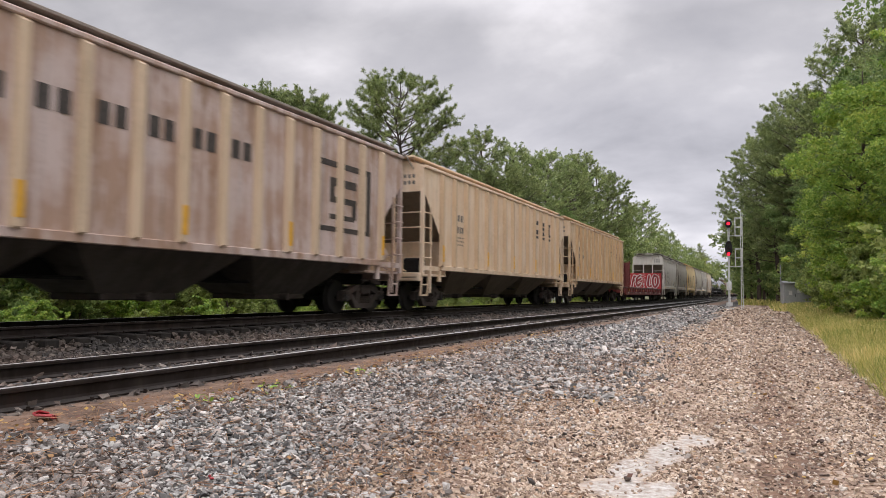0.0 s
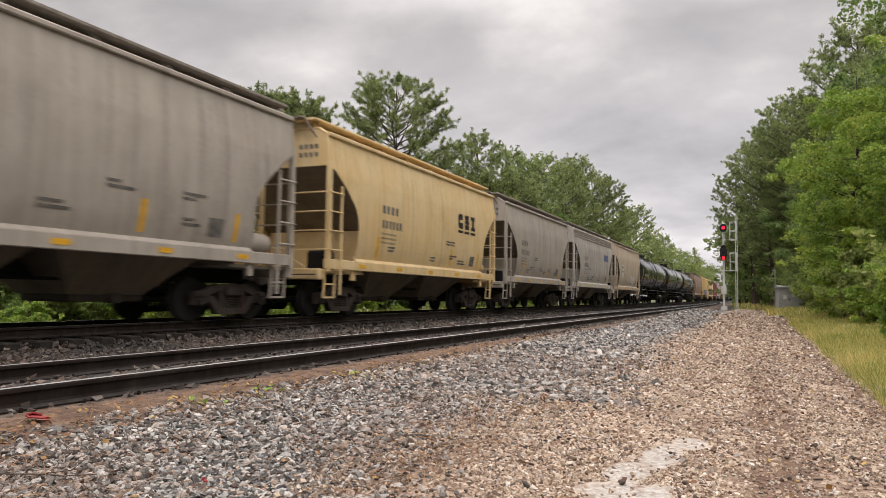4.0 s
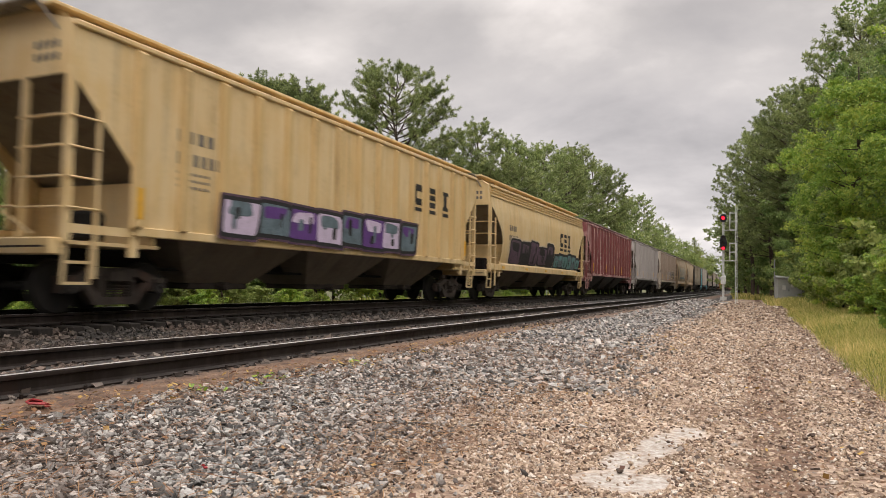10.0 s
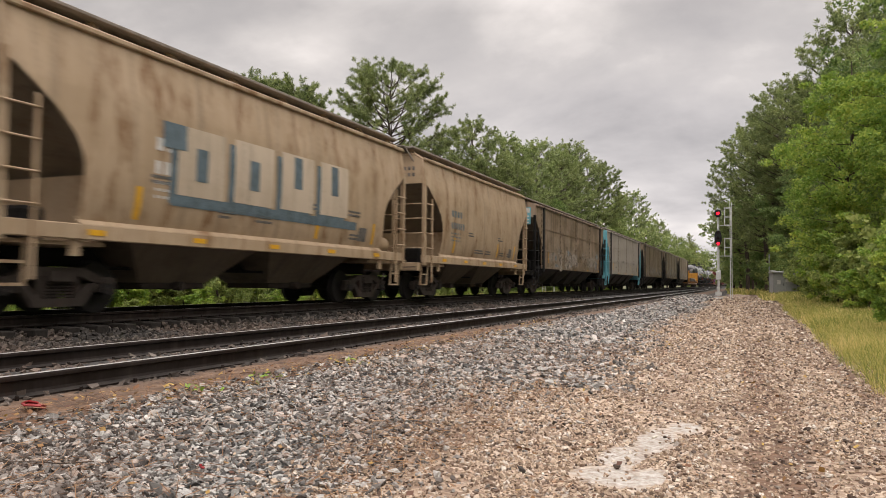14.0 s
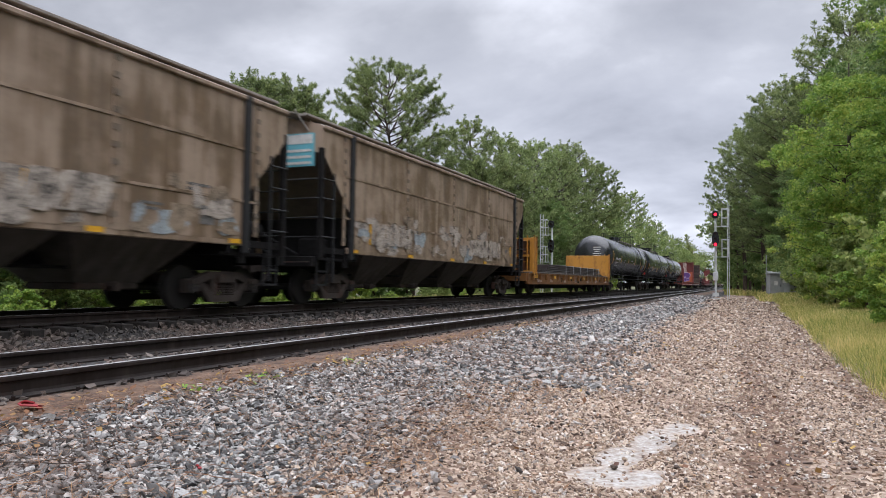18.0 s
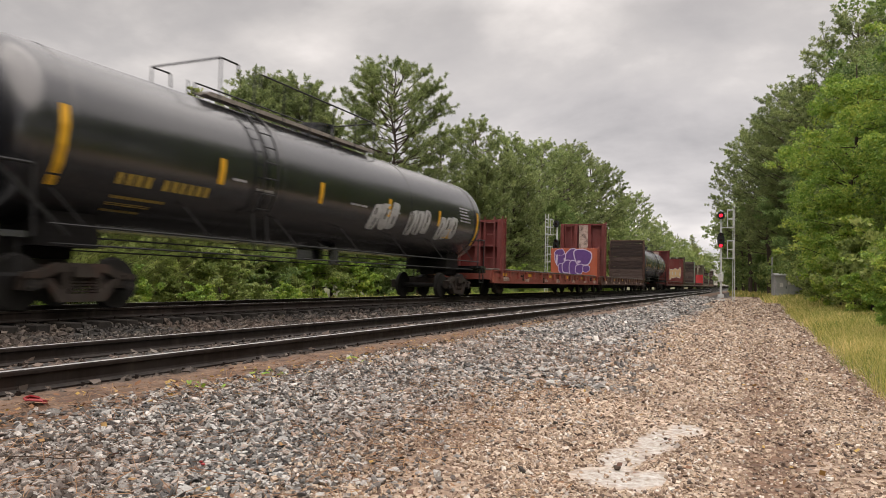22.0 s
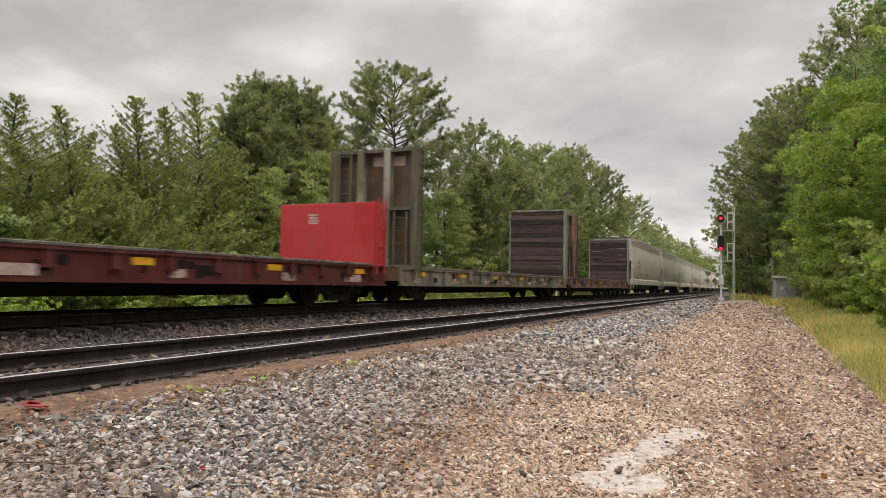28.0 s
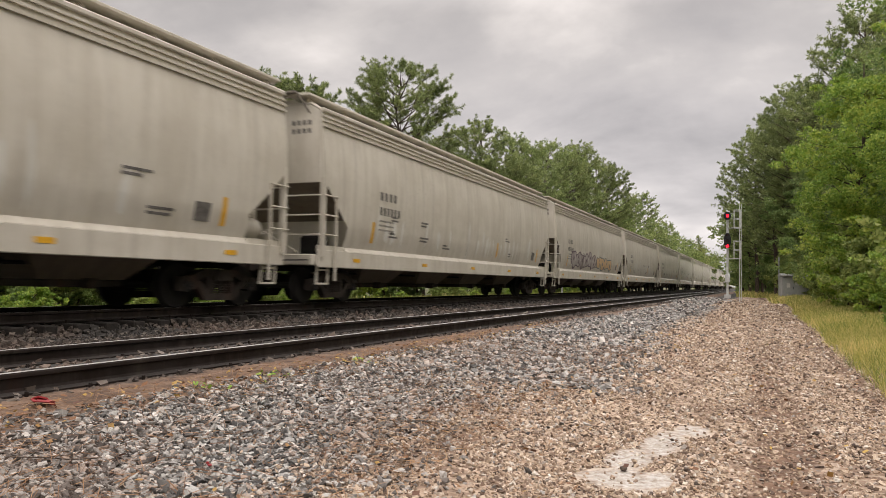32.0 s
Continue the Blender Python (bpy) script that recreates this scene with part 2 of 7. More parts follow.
M["mint"] = paint("faded_green_paint", (0.19, 0.25, 0.19), rust=0.5, fade=0.4)
M["truck"] = paint("rusty_cast_steel", (0.036, 0.029, 0.025), rust=0.55, fade=0.3, rough=0.75, grime=(0.025, 0.02, 0.017), rustcol=(0.075, 0.041, 0.031), spec=0.2, palecol=(0.11, 0.09, 0.078))
M["wheel"] = plain("wheel_steel", (0.012, 0.010, 0.009), 0.75, 0.0, 0.3, 5)
M["hub"] = plain("grimy_bearing_cap", (0.05, 0.04, 0.034), 0.7, 0.2, 0.3, 5)
# near-black: the shade beneath the cars is put into this colour
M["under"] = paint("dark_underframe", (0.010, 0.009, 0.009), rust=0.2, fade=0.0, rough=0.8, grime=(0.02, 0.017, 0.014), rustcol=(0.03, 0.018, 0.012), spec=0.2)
M["grate"] = plain("walkway_grating", (0.27, 0.24, 0.21), 0.7, 0.2, 0.3, 9)
M["blackp"] = plain("black_lettering", (0.018, 0.018, 0.02), 0.6, 0, 0.3, 9)
M["print"] = plain("worn_small_lettering", (0.15, 0.14, 0.13), 0.6, 0, 0.5, 7)
M["faded"] = plain("faded_black_lettering", (0.06, 0.05, 0.045), 0.6, 0, 0.5, 5)
M["whitep"] = plain("white_lettering", (0.62, 0.61, 0.58), 0.6, 0, 0.2, 9)
M["refl"] = plain("yellow_reflector", (0.72, 0.38, 0.02), 0.45, 0, 0.15, 9)
M["cream_pan"] = plain("worn_cream_panel", (0.55, 0.50, 0.40), 0.6, 0, 0.35, 6)
M["bluep"] = plain("blue_lettering", (0.05, 0.10, 0.25), 0.5, 0, 0.15, 9)
M["crimson"] = plain("crimson_spray_paint", (0.27, 0.022, 0.026), 0.5, 0, 0.3, 3)
M["redp"] = plain("red_marking", (0.55, 0.03, 0.025), 0.5, 0, 0.15, 9)
M["panel_or"] = paint("orange_red_panel_paint", (0.38, 0.085, 0.04), rust=0.25, fade=0.3, soot=0.25, rustcol=(0.20, 0.06, 0.03))
M["stencil"] = plain("worn_pinkish_white_stencil", (0.44, 0.33, 0.29), 0.6, 0, 0.6, 3)
M["art_tan"] = plain("faded_tan_spray_paint", (0.25, 0.19, 0.13), 0.7, 0, 0.5, 3)
M["art_blue"] = plain("faded_blue_spray_paint", (0.28, 0.31, 0.32), 0.7, 0, 0.5, 3)
M["art_grey"] = plain("faded_chalk_spray_paint", (0.36, 0.31, 0.26), 0.7, 0, 0.6, 3)
M["goldp"] = plain("gold_lettering", (0.50, 0.33, 0.05), 0.55, 0, 0.2, 9)
M["purple"] = plain("purple_spray_paint", (0.115, 0.045, 0.21), 0.5, 0, 0.18, 5)
M["lilac"] = plain("pale_lilac_spray_paint", (0.56, 0.47, 0.62), 0.5, 0, 0.12, 5)
M["cream"] = plain("cream_spray_paint", (0.64, 0.44, 0.24), 0.5, 0, 0.12, 5)
M["pinkp"] = plain("pink_spray_paint", (0.60, 0.33, 0.34), 0.5, 0, 0.3, 5)
M["slate"] = plain("blue_grey_spray_paint", (0.12, 0.17, 0.20), 0.5, 0, 0.3, 5)
M["dusk"] = plain("dark_violet_spray_paint", (0.10, 0.055, 0.09), 0.5, 0, 0.4, 5)
M["teal"] = plain("teal_spray_paint", (0.10, 0.26, 0.26), 0.5, 0, 0.35, 5)
M["silver"] = plain("silver_spray_paint", (0.50, 0.50, 0.51), 0.45, 0.2, 0.3, 5)
M["wood"] = plain("dark_weathered_planks", (0.038, 0.023, 0.020), 0.9, 0, 0.5, 2.2)
M["deck_wood"] = plain("weathered_deck_board", (0.13, 0.112, 0.098), 0.9, 0, 0.6, 3)
M["plank"], _t, _b = material("uneven_dark_planks")
_n = noise_tex(_t, coords(_t, (0.5, 3.0, 7.0)), 2.4, 7, 0.7)
_r = node(_t, "ShaderNodeObjectInfo").outputs["Random"]
_n = node(_t, "ShaderNodeMath", [(0, _r), (1, 0.34), (2, _n)], op="MULTIPLY_ADD").outputs[0]
_t.links.new(ramp(_t, _n, [(0.40, (0.014, 0.010, 0.009)), (0.62, (0.045, 0.028, 0.024)), (0.86, (0.10, 0.07, 0.06))]), _b.inputs["Base Color"])
_b.inputs["Roughness"].default_value = 0.9
bump(_t, _b, _n, 0.5, 0.02)
M["tie"] = plain("creosoted_tie", (0.020, 0.016, 0.013), 0.95, 0, 0.4, 4)
M["rail"] = paint("rusty_rail_side", (0.017, 0.0115, 0.0095), rust=0.3, fade=0.15, rough=0.6, rustcol=(0.03, 0.014, 0.009), spec=0.15)
M["railfoot"] = plain("dusty_rail_foot", (0.026, 0.02, 0.017), 0.8, 0, 0.4, 6)
M["railtop"] = plain("polished_rail_head", (0.62, 0.61, 0.60), 0.5, 1.0, 0.12, 4)
M["galv"] = plain("galvanised_steel", (0.42, 0.43, 0.44), 0.45, 0.7, 0.15, 7)
M["pale_steel"] = plain("pale_painted_steel", (0.60, 0.61, 0.60), 0.5, 0, 0.15, 7)
M["sigblack"] = plain("matt_black_signal", (0.012, 0.012, 0.013), 0.6, 0, 0.2, 8)
M["redlamp"] = plain("lit_red_lens", (1.0, 0.012, 0.03), 0.3, 0, 0.0, 8, glow=2.6)
M["lamp_off"] = plain("dark_lens", (0.03, 0.015, 0.015), 0.2, 0, 0.1, 8)
M["concrete"] = plain("concrete", (0.42, 0.41, 0.39), 0.85, 0, 0.2, 4)
M["cab"] = plain("grey_cabinet_metal", (0.36, 0.37, 0.36), 0.5, 0.2, 0.12, 3)
M["bark"] = plain("pine_bark", (0.085, 0.062, 0.048), 0.9, 0, 0.45, 9)
M["pine"] = leaf_mat("pine_needles", (0.12, 0.165, 0.065), (0.24, 0.30, 0.11), (0.41, 0.46, 0.18), 0.42)
# pine_f and leaf_f: distance haze put in as paler leaf colour
M["pine_f"] = leaf_mat("hazed_pine_needles", (0.14, 0.195, 0.07), (0.27, 0.345, 0.125), (0.46, 0.53, 0.21), 0.38)
M["cedar"] = leaf_mat("cedar_foliage", (0.19, 0.26, 0.07), (0.35, 0.43, 0.12), (0.52, 0.56, 0.19), 0.5)
M["leaf"] = leaf_mat("broad_leaves", (0.165, 0.225, 0.065), (0.29, 0.37, 0.11), (0.45, 0.50, 0.17), 0.5)
M["leaf_d"] = leaf_mat("dark_broad_leaves", (0.11, 0.18, 0.055), (0.20, 0.30, 0.09), (0.34, 0.43, 0.14), 0.45)
M["leaf_f"] = leaf_mat("hazed_wood_leaves", (0.12, 0.175, 0.055), (0.24, 0.32, 0.10), (0.42, 0.48, 0.17), 0.36)
M["leaf_y"] = leaf_mat("yellow_green_leaves", (0.16, 0.28, 0.05), (0.30, 0.44, 0.08), (0.50, 0.56, 0.12), 0.48)
M["grass"] = leaf_mat("long_grass", (0.19, 0.25, 0.05), (0.49, 0.46, 0.13), (0.78, 0.64, 0.28), 0.5)
M["ballast"] = stones("ballast_stones", [(0.0, (0.02, 0.02, 0.02)), (0.30, (0.105, 0.103, 0.099)), (0.6, (0.345, 0.34, 0.325)), (0.8, (0.60, 0.592, 0.565)), (0.88, (0.36, 0.26, 0.20)), (1.0, (0.78, 0.75, 0.71))])
M["gravel"] = stones("tan_gravel_stones", [(0.0, (0.055, 0.036, 0.027)), (0.18, (0.25, 0.168, 0.12)), (0.5, (0.50, 0.38, 0.275)), (0.72, (0.68, 0.55, 0.425)), (0.76, (0.38, 0.355, 0.325)), (0.84, (0.50, 0.33, 0.21)), (1.0, (0.84, 0.78, 0.70))])
M["dark_bal"] = stones("dark_ballast_stones", [(0.0, (0.025, 0.021, 0.019)), (0.5, (0.064, 0.050, 0.041)), (0.85, (0.15, 0.122, 0.102)), (1.0, (0.29, 0.25, 0.215))])
# shadow along the main line rails is put into these stones' colour
M["shade_bal"] = stones("shaded_ballast_stones", [(0.0, (0.012, 0.010, 0.009)), (0.7, (0.042, 0.037, 0.032)), (1.0, (0.14, 0.12, 0.10))])
M["litter"] = leaf_mat("fallen_leaves", (0.12, 0.05, 0.03), (0.24, 0.11, 0.045), (0.50, 0.33, 0.08), 0.15)
M["redleaf"] = plain("red_plastic_scrap", (0.34, 0.03, 0.035), 0.5, 0, 0.2, 9)
# both chute colours hold dirt and the shade below the side sill
M["bay"] = paint("dirty_shaded_chute", (0.145, 0.112, 0.083), rust=0.35, fade=0.3, rough=0.75, soot=0.6, rustcol=(0.13, 0.08, 0.05))
M["bay_dk"] = paint("shaded_hopper_chute", (0.055, 0.046, 0.039), rust=0.35, fade=0.5, rough=0.75, soot=0.6, rustcol=(0.06, 0.038, 0.026), palecol=(0.12, 0.105, 0.092))
M["straw"] = leaf_mat("pine_straw", (0.13, 0.06, 0.03), (0.26, 0.13, 0.06), (0.42, 0.25, 0.12), 0.1)
M["green_bit"] = leaf_mat("green_weeds", (0.14, 0.28, 0.03), (0.24, 0.40, 0.05), (0.40, 0.50, 0.08), 0.3)
# dirt, plus the shade under the car end, put into the sheet colour
M["slope"] = paint("dirty_shaded_slope", (0.16, 0.13, 0.10), rust=0.4, fade=0.2, rough=0.8, soot=0.6, rustcol=(0.12, 0.07, 0.04))
# tan, yellow and maroon ribs: side shading put in as darker body colour
for key, c in (("tan", (0.58, 0.42, 0.27)), ("tan_b", (0.58, 0.445, 0.31)), ("tan_r", (0.54, 0.36, 0.20)), ("yellow", (0.58, 0.41, 0.19)), ("maroon", (0.19, 0.05, 0.048)), ("grey_w", (0.43, 0.395, 0.38)), ("pinkish", (0.40, 0.31, 0.25))):
    M[key + "_rib"] = paint(key + "_rib_paint", c, rust=0.35, fade=0.4, soot=0.35, rustcol=tuple(q * 0.55 for q in c))
M["mottle"] = paint("mottled_deck_paint", (0.12, 0.085, 0.06), rust=0.5, fade=0.7, soot=0.6, palecol=(0.30, 0.30, 0.24))
M["red_dk"] = paint("dark_red_paint", (0.082, 0.014, 0.014), rust=0.3, fade=0.3, soot=0.45, palecol=(0.16, 0.05, 0.045))
M["red_mid"] = paint("worn_dark_red_paint", (0.085, 0.036, 0.028), rust=0.35, fade=0.5, soot=0.45, palecol=(0.20, 0.13, 0.10))

# ---- mesh tools ----


class Build:
    """Collects boxes, tubes and prisms into one mesh."""

    def __init__(self):
        self.v, self.f, self.m = [], [], []

    def add(self, verts, faces, mat=0):
        n = len(self.v)
        self.v += [tuple(p) for p in verts]
        self.f += [tuple(i + n for i in f) for f in faces]
        self.m += [mat] * len(faces)
        return self

    def box(self, mid, s, mat=0, turn=None, bev=0.0):
        x, y, z = s[0] / 2, s[1] / 2, s[2] / 2
        if bev:
            e = min(bev, x * 0.8, y * 0.8, z * 0.8)
            pts = []
            for k in (-1, 1):
                for (i, j) in ((-1, -1), (1, -1), (1, 1), (-1, 1)):
                    pts += [(i * x, j * (y - e), k * (z - e)), (i * (x - e), j * y, k * (z - e)), (i * (x - e), j * (y - e), k * z)]
            fs = []
            q = lambda k, c, w: (0 if k < 0 else 12) + c * 3 + w
            fs += [(q(-1, 3, 2), q(-1, 2, 2), q(-1, 1, 2), q(-1, 0, 2)), tuple(q(1, c, 2) for c in range(4))]
            fs += [(q(-1, 1, 0), q(-1, 2, 0), q(1, 2, 0), q(1, 1, 0)), (q(-1, 3, 0), q(-1, 0, 0), q(1, 0, 0), q(1, 3, 0)),
                   (q(-1, 0, 1), q(-1, 1, 1), q(1, 1, 1), q(1, 0, 1)), (q(-1, 2, 1), q(-1, 3, 1), q(1, 3, 1), q(1, 2, 1))]
            for c in range(4):
                fs += [(q(-1, c, 0), q(-1, c, 1), q(1, c, 1), q(1, c, 0)), (q(-1, c, 0), q(-1, c, 2), q(-1, c, 1)), (q(1, c, 0), q(1, c, 1), q(1, c, 2))]
            fs += [(q(k, 1, 0), q(k, 1, 2), q(k, 2, 2), q(k, 2, 0)) for k in (-1, 1)] + [(q(k, 3, 0), q(k, 3, 2), q(k, 0, 2), q(k, 0, 0)) for k in (-1, 1)]
            fs += [(q(k, 0, 1), q(k, 0, 2), q(k, 1, 2), q(k, 1, 1)) for k in (-1, 1)] + [(q(k, 2, 1), q(k, 2, 2), q(k, 3, 2), q(k, 3, 1)) for k in (-1, 1)]
        else:
            pts = [(i, j, k) for k in (-z, z) for (i, j) in ((-x, -y), (x, -y), (x, y), (-x, y))]
            fs = [(3, 2, 1, 0), (4, 5, 6, 7), (0, 1, 5, 4), (1, 2, 6, 5), (2, 3, 7, 6), (3, 0, 4, 7)]
        pts = [Vector(p) for p in pts]
        if turn is not None:
            pts = [turn @ p for p in pts]
        return self.add([p + Vector(mid) for p in pts], fs, mat)

    def bar(self, a, b, w, h=None, mat=0):
        """A square bar from a to b."""
        a, b = Vector(a), Vector(b)
        q = (b - a).to_track_quat("Y", "Z").to_matrix()
        return self.box((a + b) / 2, (w, (b - a).length, h or w), mat, q)

    def tube(self, a, b, r, n=8, r2=None, mat=0, caps=True):
        a, b = Vector(a), Vector(b)
        q = (b - a).to_track_quat("Z", "Y").to_matrix()
        r2 = r if r2 is None else r2
        ring = [Vector((math.cos(i * math.tau / n), math.sin(i * math.tau / n), 0)) for i in range(n)]
        pts = [a + q @ (p * r) for p in ring] + [b + q @ (p * r2) for p in ring]
        fs = [(i, (i + 1) % n, n + (i + 1) % n, n + i) for i in range(n)]
        if caps:
            fs += [tuple(range(n - 1, -1, -1)), tuple(range(n, 2 * n))]
        return self.add(pts, fs, mat)

    def path(self, pts, r, n=6, mat=0):
        for a, b in zip(pts, pts[1:]):
            self.tube(a, b, r, n, mat=mat)
        return self

    def prism(self, poly, x0, x1, mat=0):
        """A polygon in (y, z), drawn out from x0 to x1."""
        n = len(poly)
        pts = [(x0, *p) for p in poly] + [(x1, *p) for p in poly]
        fs = [tuple(range(n - 1, -1, -1)), tuple(range(n, 2 * n))] + [(i, (i + 1) % n, n + (i + 1) % n, n + i) for i in range(n)]
        return self.add(pts, fs, mat)

    def lathe(self, prof, n=28, axis="x", mat=0):
        """Turns (along, radius) rows about an axis."""
        pts, fs = [], []
        for a, r in prof:
            for i in range(n):
                c, s = math.cos(i * math.tau / n) * r, math.sin(i * math.tau / n) * r
                pts.append((a, c, s) if axis == "x" else ((c, a, s) if axis == "y" else (c, s, a)))
        for k in range(len(prof) - 1):
            for i in range(n):
                j = (i + 1) % n
                fs.append((k * n + i, k * n + j, k * n + n + j, k * n + n + i))
        fs += [tuple(range(n - 1, -1, -1)), tuple((len(prof) - 1) * n + i for i in range(n))]
        return self.add(pts, fs, mat)

    def mesh(self, name, mats, smooth=False):
        me = bpy.data.meshes.new(name)
        me.from_pydata(self.v, [], self.f)
        for m in mats if isinstance(mats, (list, tuple)) else [mats]:
            me.materials.append(m)
        me.polygons.foreach_set("material_index", self.m)
        if smooth:
            me.polygons.foreach_set("use_smooth", [True] * len(self.f))
            me.set_sharp_from_angle(angle=radians(40))
        me.update()
        return me


def part(name, mesh, parent, at=None, label="", kind=""):
    ob = new(name, mesh)
    ob.parent = parent
    if at is not None:
        ob.matrix_basis = at if isinstance(at, Matrix) else Matrix.Translation(at)
    return tagged(ob, label=label, kind=kind)


def thing(name, label, category, group="", at=None):
    ob = new(name)
    ob.empty_display_size = 0.3
    if at is not None:
        ob.matrix_basis = at
    return tagged(ob, label, category, group)


# ---- ground and tracks ----
SIDING, MAIN = -5.75, -10.85
SID_Z, MAIN_Z = 0.32, 0.46
GAUGE = 0.753


def siding_x(y):
    """The siding runs straight, then swings over to the main line."""
    if y < 40:
        return SIDING
    s = -0.00012 * (y - 40) ** 2 if y < 150 else -1.452 - 0.0264 * (y - 150)
    return max(MAIN, SIDING + s)


PROFILE = [(-900, 3.0), (-120, 1.2), (-40, 0.1), (-26, -0.1), (-17.5, -0.35), (-15.3, -0.2), (-13.0, 0.14), (-12.4, 0.20), (-9.7, 0.20), (-9.3, 0.12), (-8.7, 0.06), (-8.1, 0.03),
           (-7.6, 0.08), (-7.1, 0.145), (-4.4, 0.145), (-4.0, 0.11), (-3.2, 0.03), (-2.4, 0.0), (-1.0, -0.02), (0.4, -0.02), (1.4, 0.0), (2.2, 0.10), (4.0, 0.16), (9, 0.3),
           (40, 0.8), (120, 1.2), (900, 3.0)]


def ground_z(x, y):
    for (a, za), (b, zb) in zip(PROFILE, PROFILE[1:]):
        if x <= b:
            z = za + (zb - za) * (x - a) / (b - a)
            break
    return z + 0.018 * noise.noise((x * 0.9, y * 0.7, 0)) * (1 if -3.9 < x < 20 else 0.4)


PUDDLES = [(-0.70, 4.02, 0.24, 0.22), (-0.74, 4.48, 0.13, 0.28), (-0.60, 5.05, 0.13, 0.42), (-0.46, 5.55, 0.12, 0.22), (-0.52, 4.1, 0.10, 0.2)]


def ground_material():
    m, t, b = material("ground_cover")
    v = coords(t, shift=False)
    sep = node(t, "ShaderNodeSeparateXYZ", [(0, v)])
    n_big = noise_tex(t, v, 0.55, 5, 0.6)
    n_mid = noise_tex(t, v, 5, 6, 0.65)
    vor = node(t, "ShaderNodeTexVoronoi", [("Vector", v), ("Scale", 26.0)])
    x = node(t, "ShaderNodeMath", [(0, n_big), (1, 1.1), (2, sep.outputs[0])], op="MULTIPLY_ADD").outputs[0]
    tan = ramp(t, vor.outputs["Color"], [(0.1, (0.18, 0.122, 0.088)), (0.5, (0.46, 0.345, 0.255)), (0.9, (0.66, 0.54, 0.43))])
    # near-black: shade in the gaps between ballast stones, put into the ground colour
    bal_gaps = ramp(t, vor.outputs["Color"], [(0.1, (0.012, 0.011, 0.010)), (0.5, (0.04, 0.037, 0.034)), (0.9, (0.12, 0.115, 0.11))])
    duff = ramp(t, n_mid, [(0.35, (0.07, 0.04, 0.026)), (0.55, (0.16, 0.098, 0.064)), (0.75, (0.26, 0.18, 0.125))])
    mud = ramp(t, n_mid, [(0.35, (0.09, 0.048, 0.03)), (0.6, (0.19, 0.11, 0.07)), (0.75, (0.30, 0.20, 0.14))])
    tan = blend(t, ramp(t, n_big, [(0.44, (0, 0, 0)), (0.60, (0.85,) * 3)]), tan, mud)
    # a muddy wheel track, and the red-brown earth along the grass
    n_rut = noise_tex(t, coords(t, (1.0, 0.45, 1.0), False), 2.2, 6, 0.7)
    for mid, wide, most in ((0.12, 0.42, 0.95), (1.08, 0.30, 0.9)):
        off = node(t, "ShaderNodeMath", [(0, sep.outputs[0]), (1, mid)], op="SUBTRACT").outputs[0]
        off = node(t, "ShaderNodeMath", [(0, off)], op="ABSOLUTE").outputs[0]
        off = node(t, "ShaderNodeMapRange", [(0, off), (1, wide), (2, 0.0), (3, 0.0), (4, 0.6)]).outputs[0]
        off = node(t, "ShaderNodeMath", [(0, off), (1, n_rut)], op="ADD").outputs[0]
        tan = blend(t, ramp(t, off, [(0.68, (0, 0, 0)), (0.88, (most,) * 3)]), tan, mud)
    # pale silt of the puddles, with the reflected sky put into its colour
    bend = node(t, "ShaderNodeMath", [(0, noise_tex(t, v, 7, 6, 0.75)), (1, 1.3), (2, -0.65)], op="MULTIPLY_ADD").outputs[0]
    wet = None
    for px, py, rx, ry in PUDDLES:
        d = node(t, "ShaderNodeVectorMath", [(0, v), (1, (px, py, 0))], op="SUBTRACT").outputs[0]
        d = node(t, "ShaderNodeVectorMath", [(0, d), (1, (1 / rx, 1 / ry, 0))], op="MULTIPLY").outputs[0]
        d = node(t, "ShaderNodeVectorMath", [(0, d)], op="LENGTH").outputs["Value"]
        wet = d if wet is None else node(t, "ShaderNodeMath", [(0, wet), (1, d)], op="MINIMUM").outputs[0]
    wet = node(t, "ShaderNodeMath", [(0, wet), (1, bend)], op="ADD").outputs[0]
    wet = node(t, "ShaderNodeMapRange", [(0, wet), (1, 1.35), (2, 0.65)]).outputs[0]
    pale = ramp(t, noise_tex(t, v, 24, 5, 0.7), [(0.33, (0.27, 0.21, 0.165)), (0.47, (0.41, 0.365, 0.32)), (0.64, (0.57, 0.545, 0.52))])
    tan = blend(t, wet, tan, pale)
    sod = ramp(t, n_mid, [(0.3, (0.045, 0.055, 0.02)), (0.6, (0.12, 0.12, 0.05)), (0.75, (0.19, 0.16, 0.08))])
    f1 = node(t, "ShaderNodeMapRange", [(0, x), (1, -1.9), (2, -1.1)]).outputs[0]
    fa = node(t, "ShaderNodeMapRange", [(0, x), (1, -2.9), (2, -3.5)]).outputs[0]
    fb = node(t, "ShaderNodeMapRange", [(0, x), (1, -4.6), (2, -4.2)]).outputs[0]
    c = blend(t, node(t, "ShaderNodeMath", [(0, fa), (1, fb)], op="MULTIPLY").outputs[0], bal_gaps, duff)
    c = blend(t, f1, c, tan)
    f2 = node(t, "ShaderNodeMapRange", [(0, x), (1, 2.0), (2, 2.5)]).outputs[0]
    c = blend(t, f2, c, sod)
    f3 = node(t, "ShaderNodeMapRange", [(0, x), (1, -12.9), (2, -13.8)]).outputs[0]
    c = blend(t, f3, c, sod)
    t.links.new(c, b.inputs["Base Color"])
    b.inputs["Roughness"].default_value = 0.85
    bump(t, b, vor.outputs["Distance"], 0.7, 0.02)
    return m


M["ground"] = ground_material()


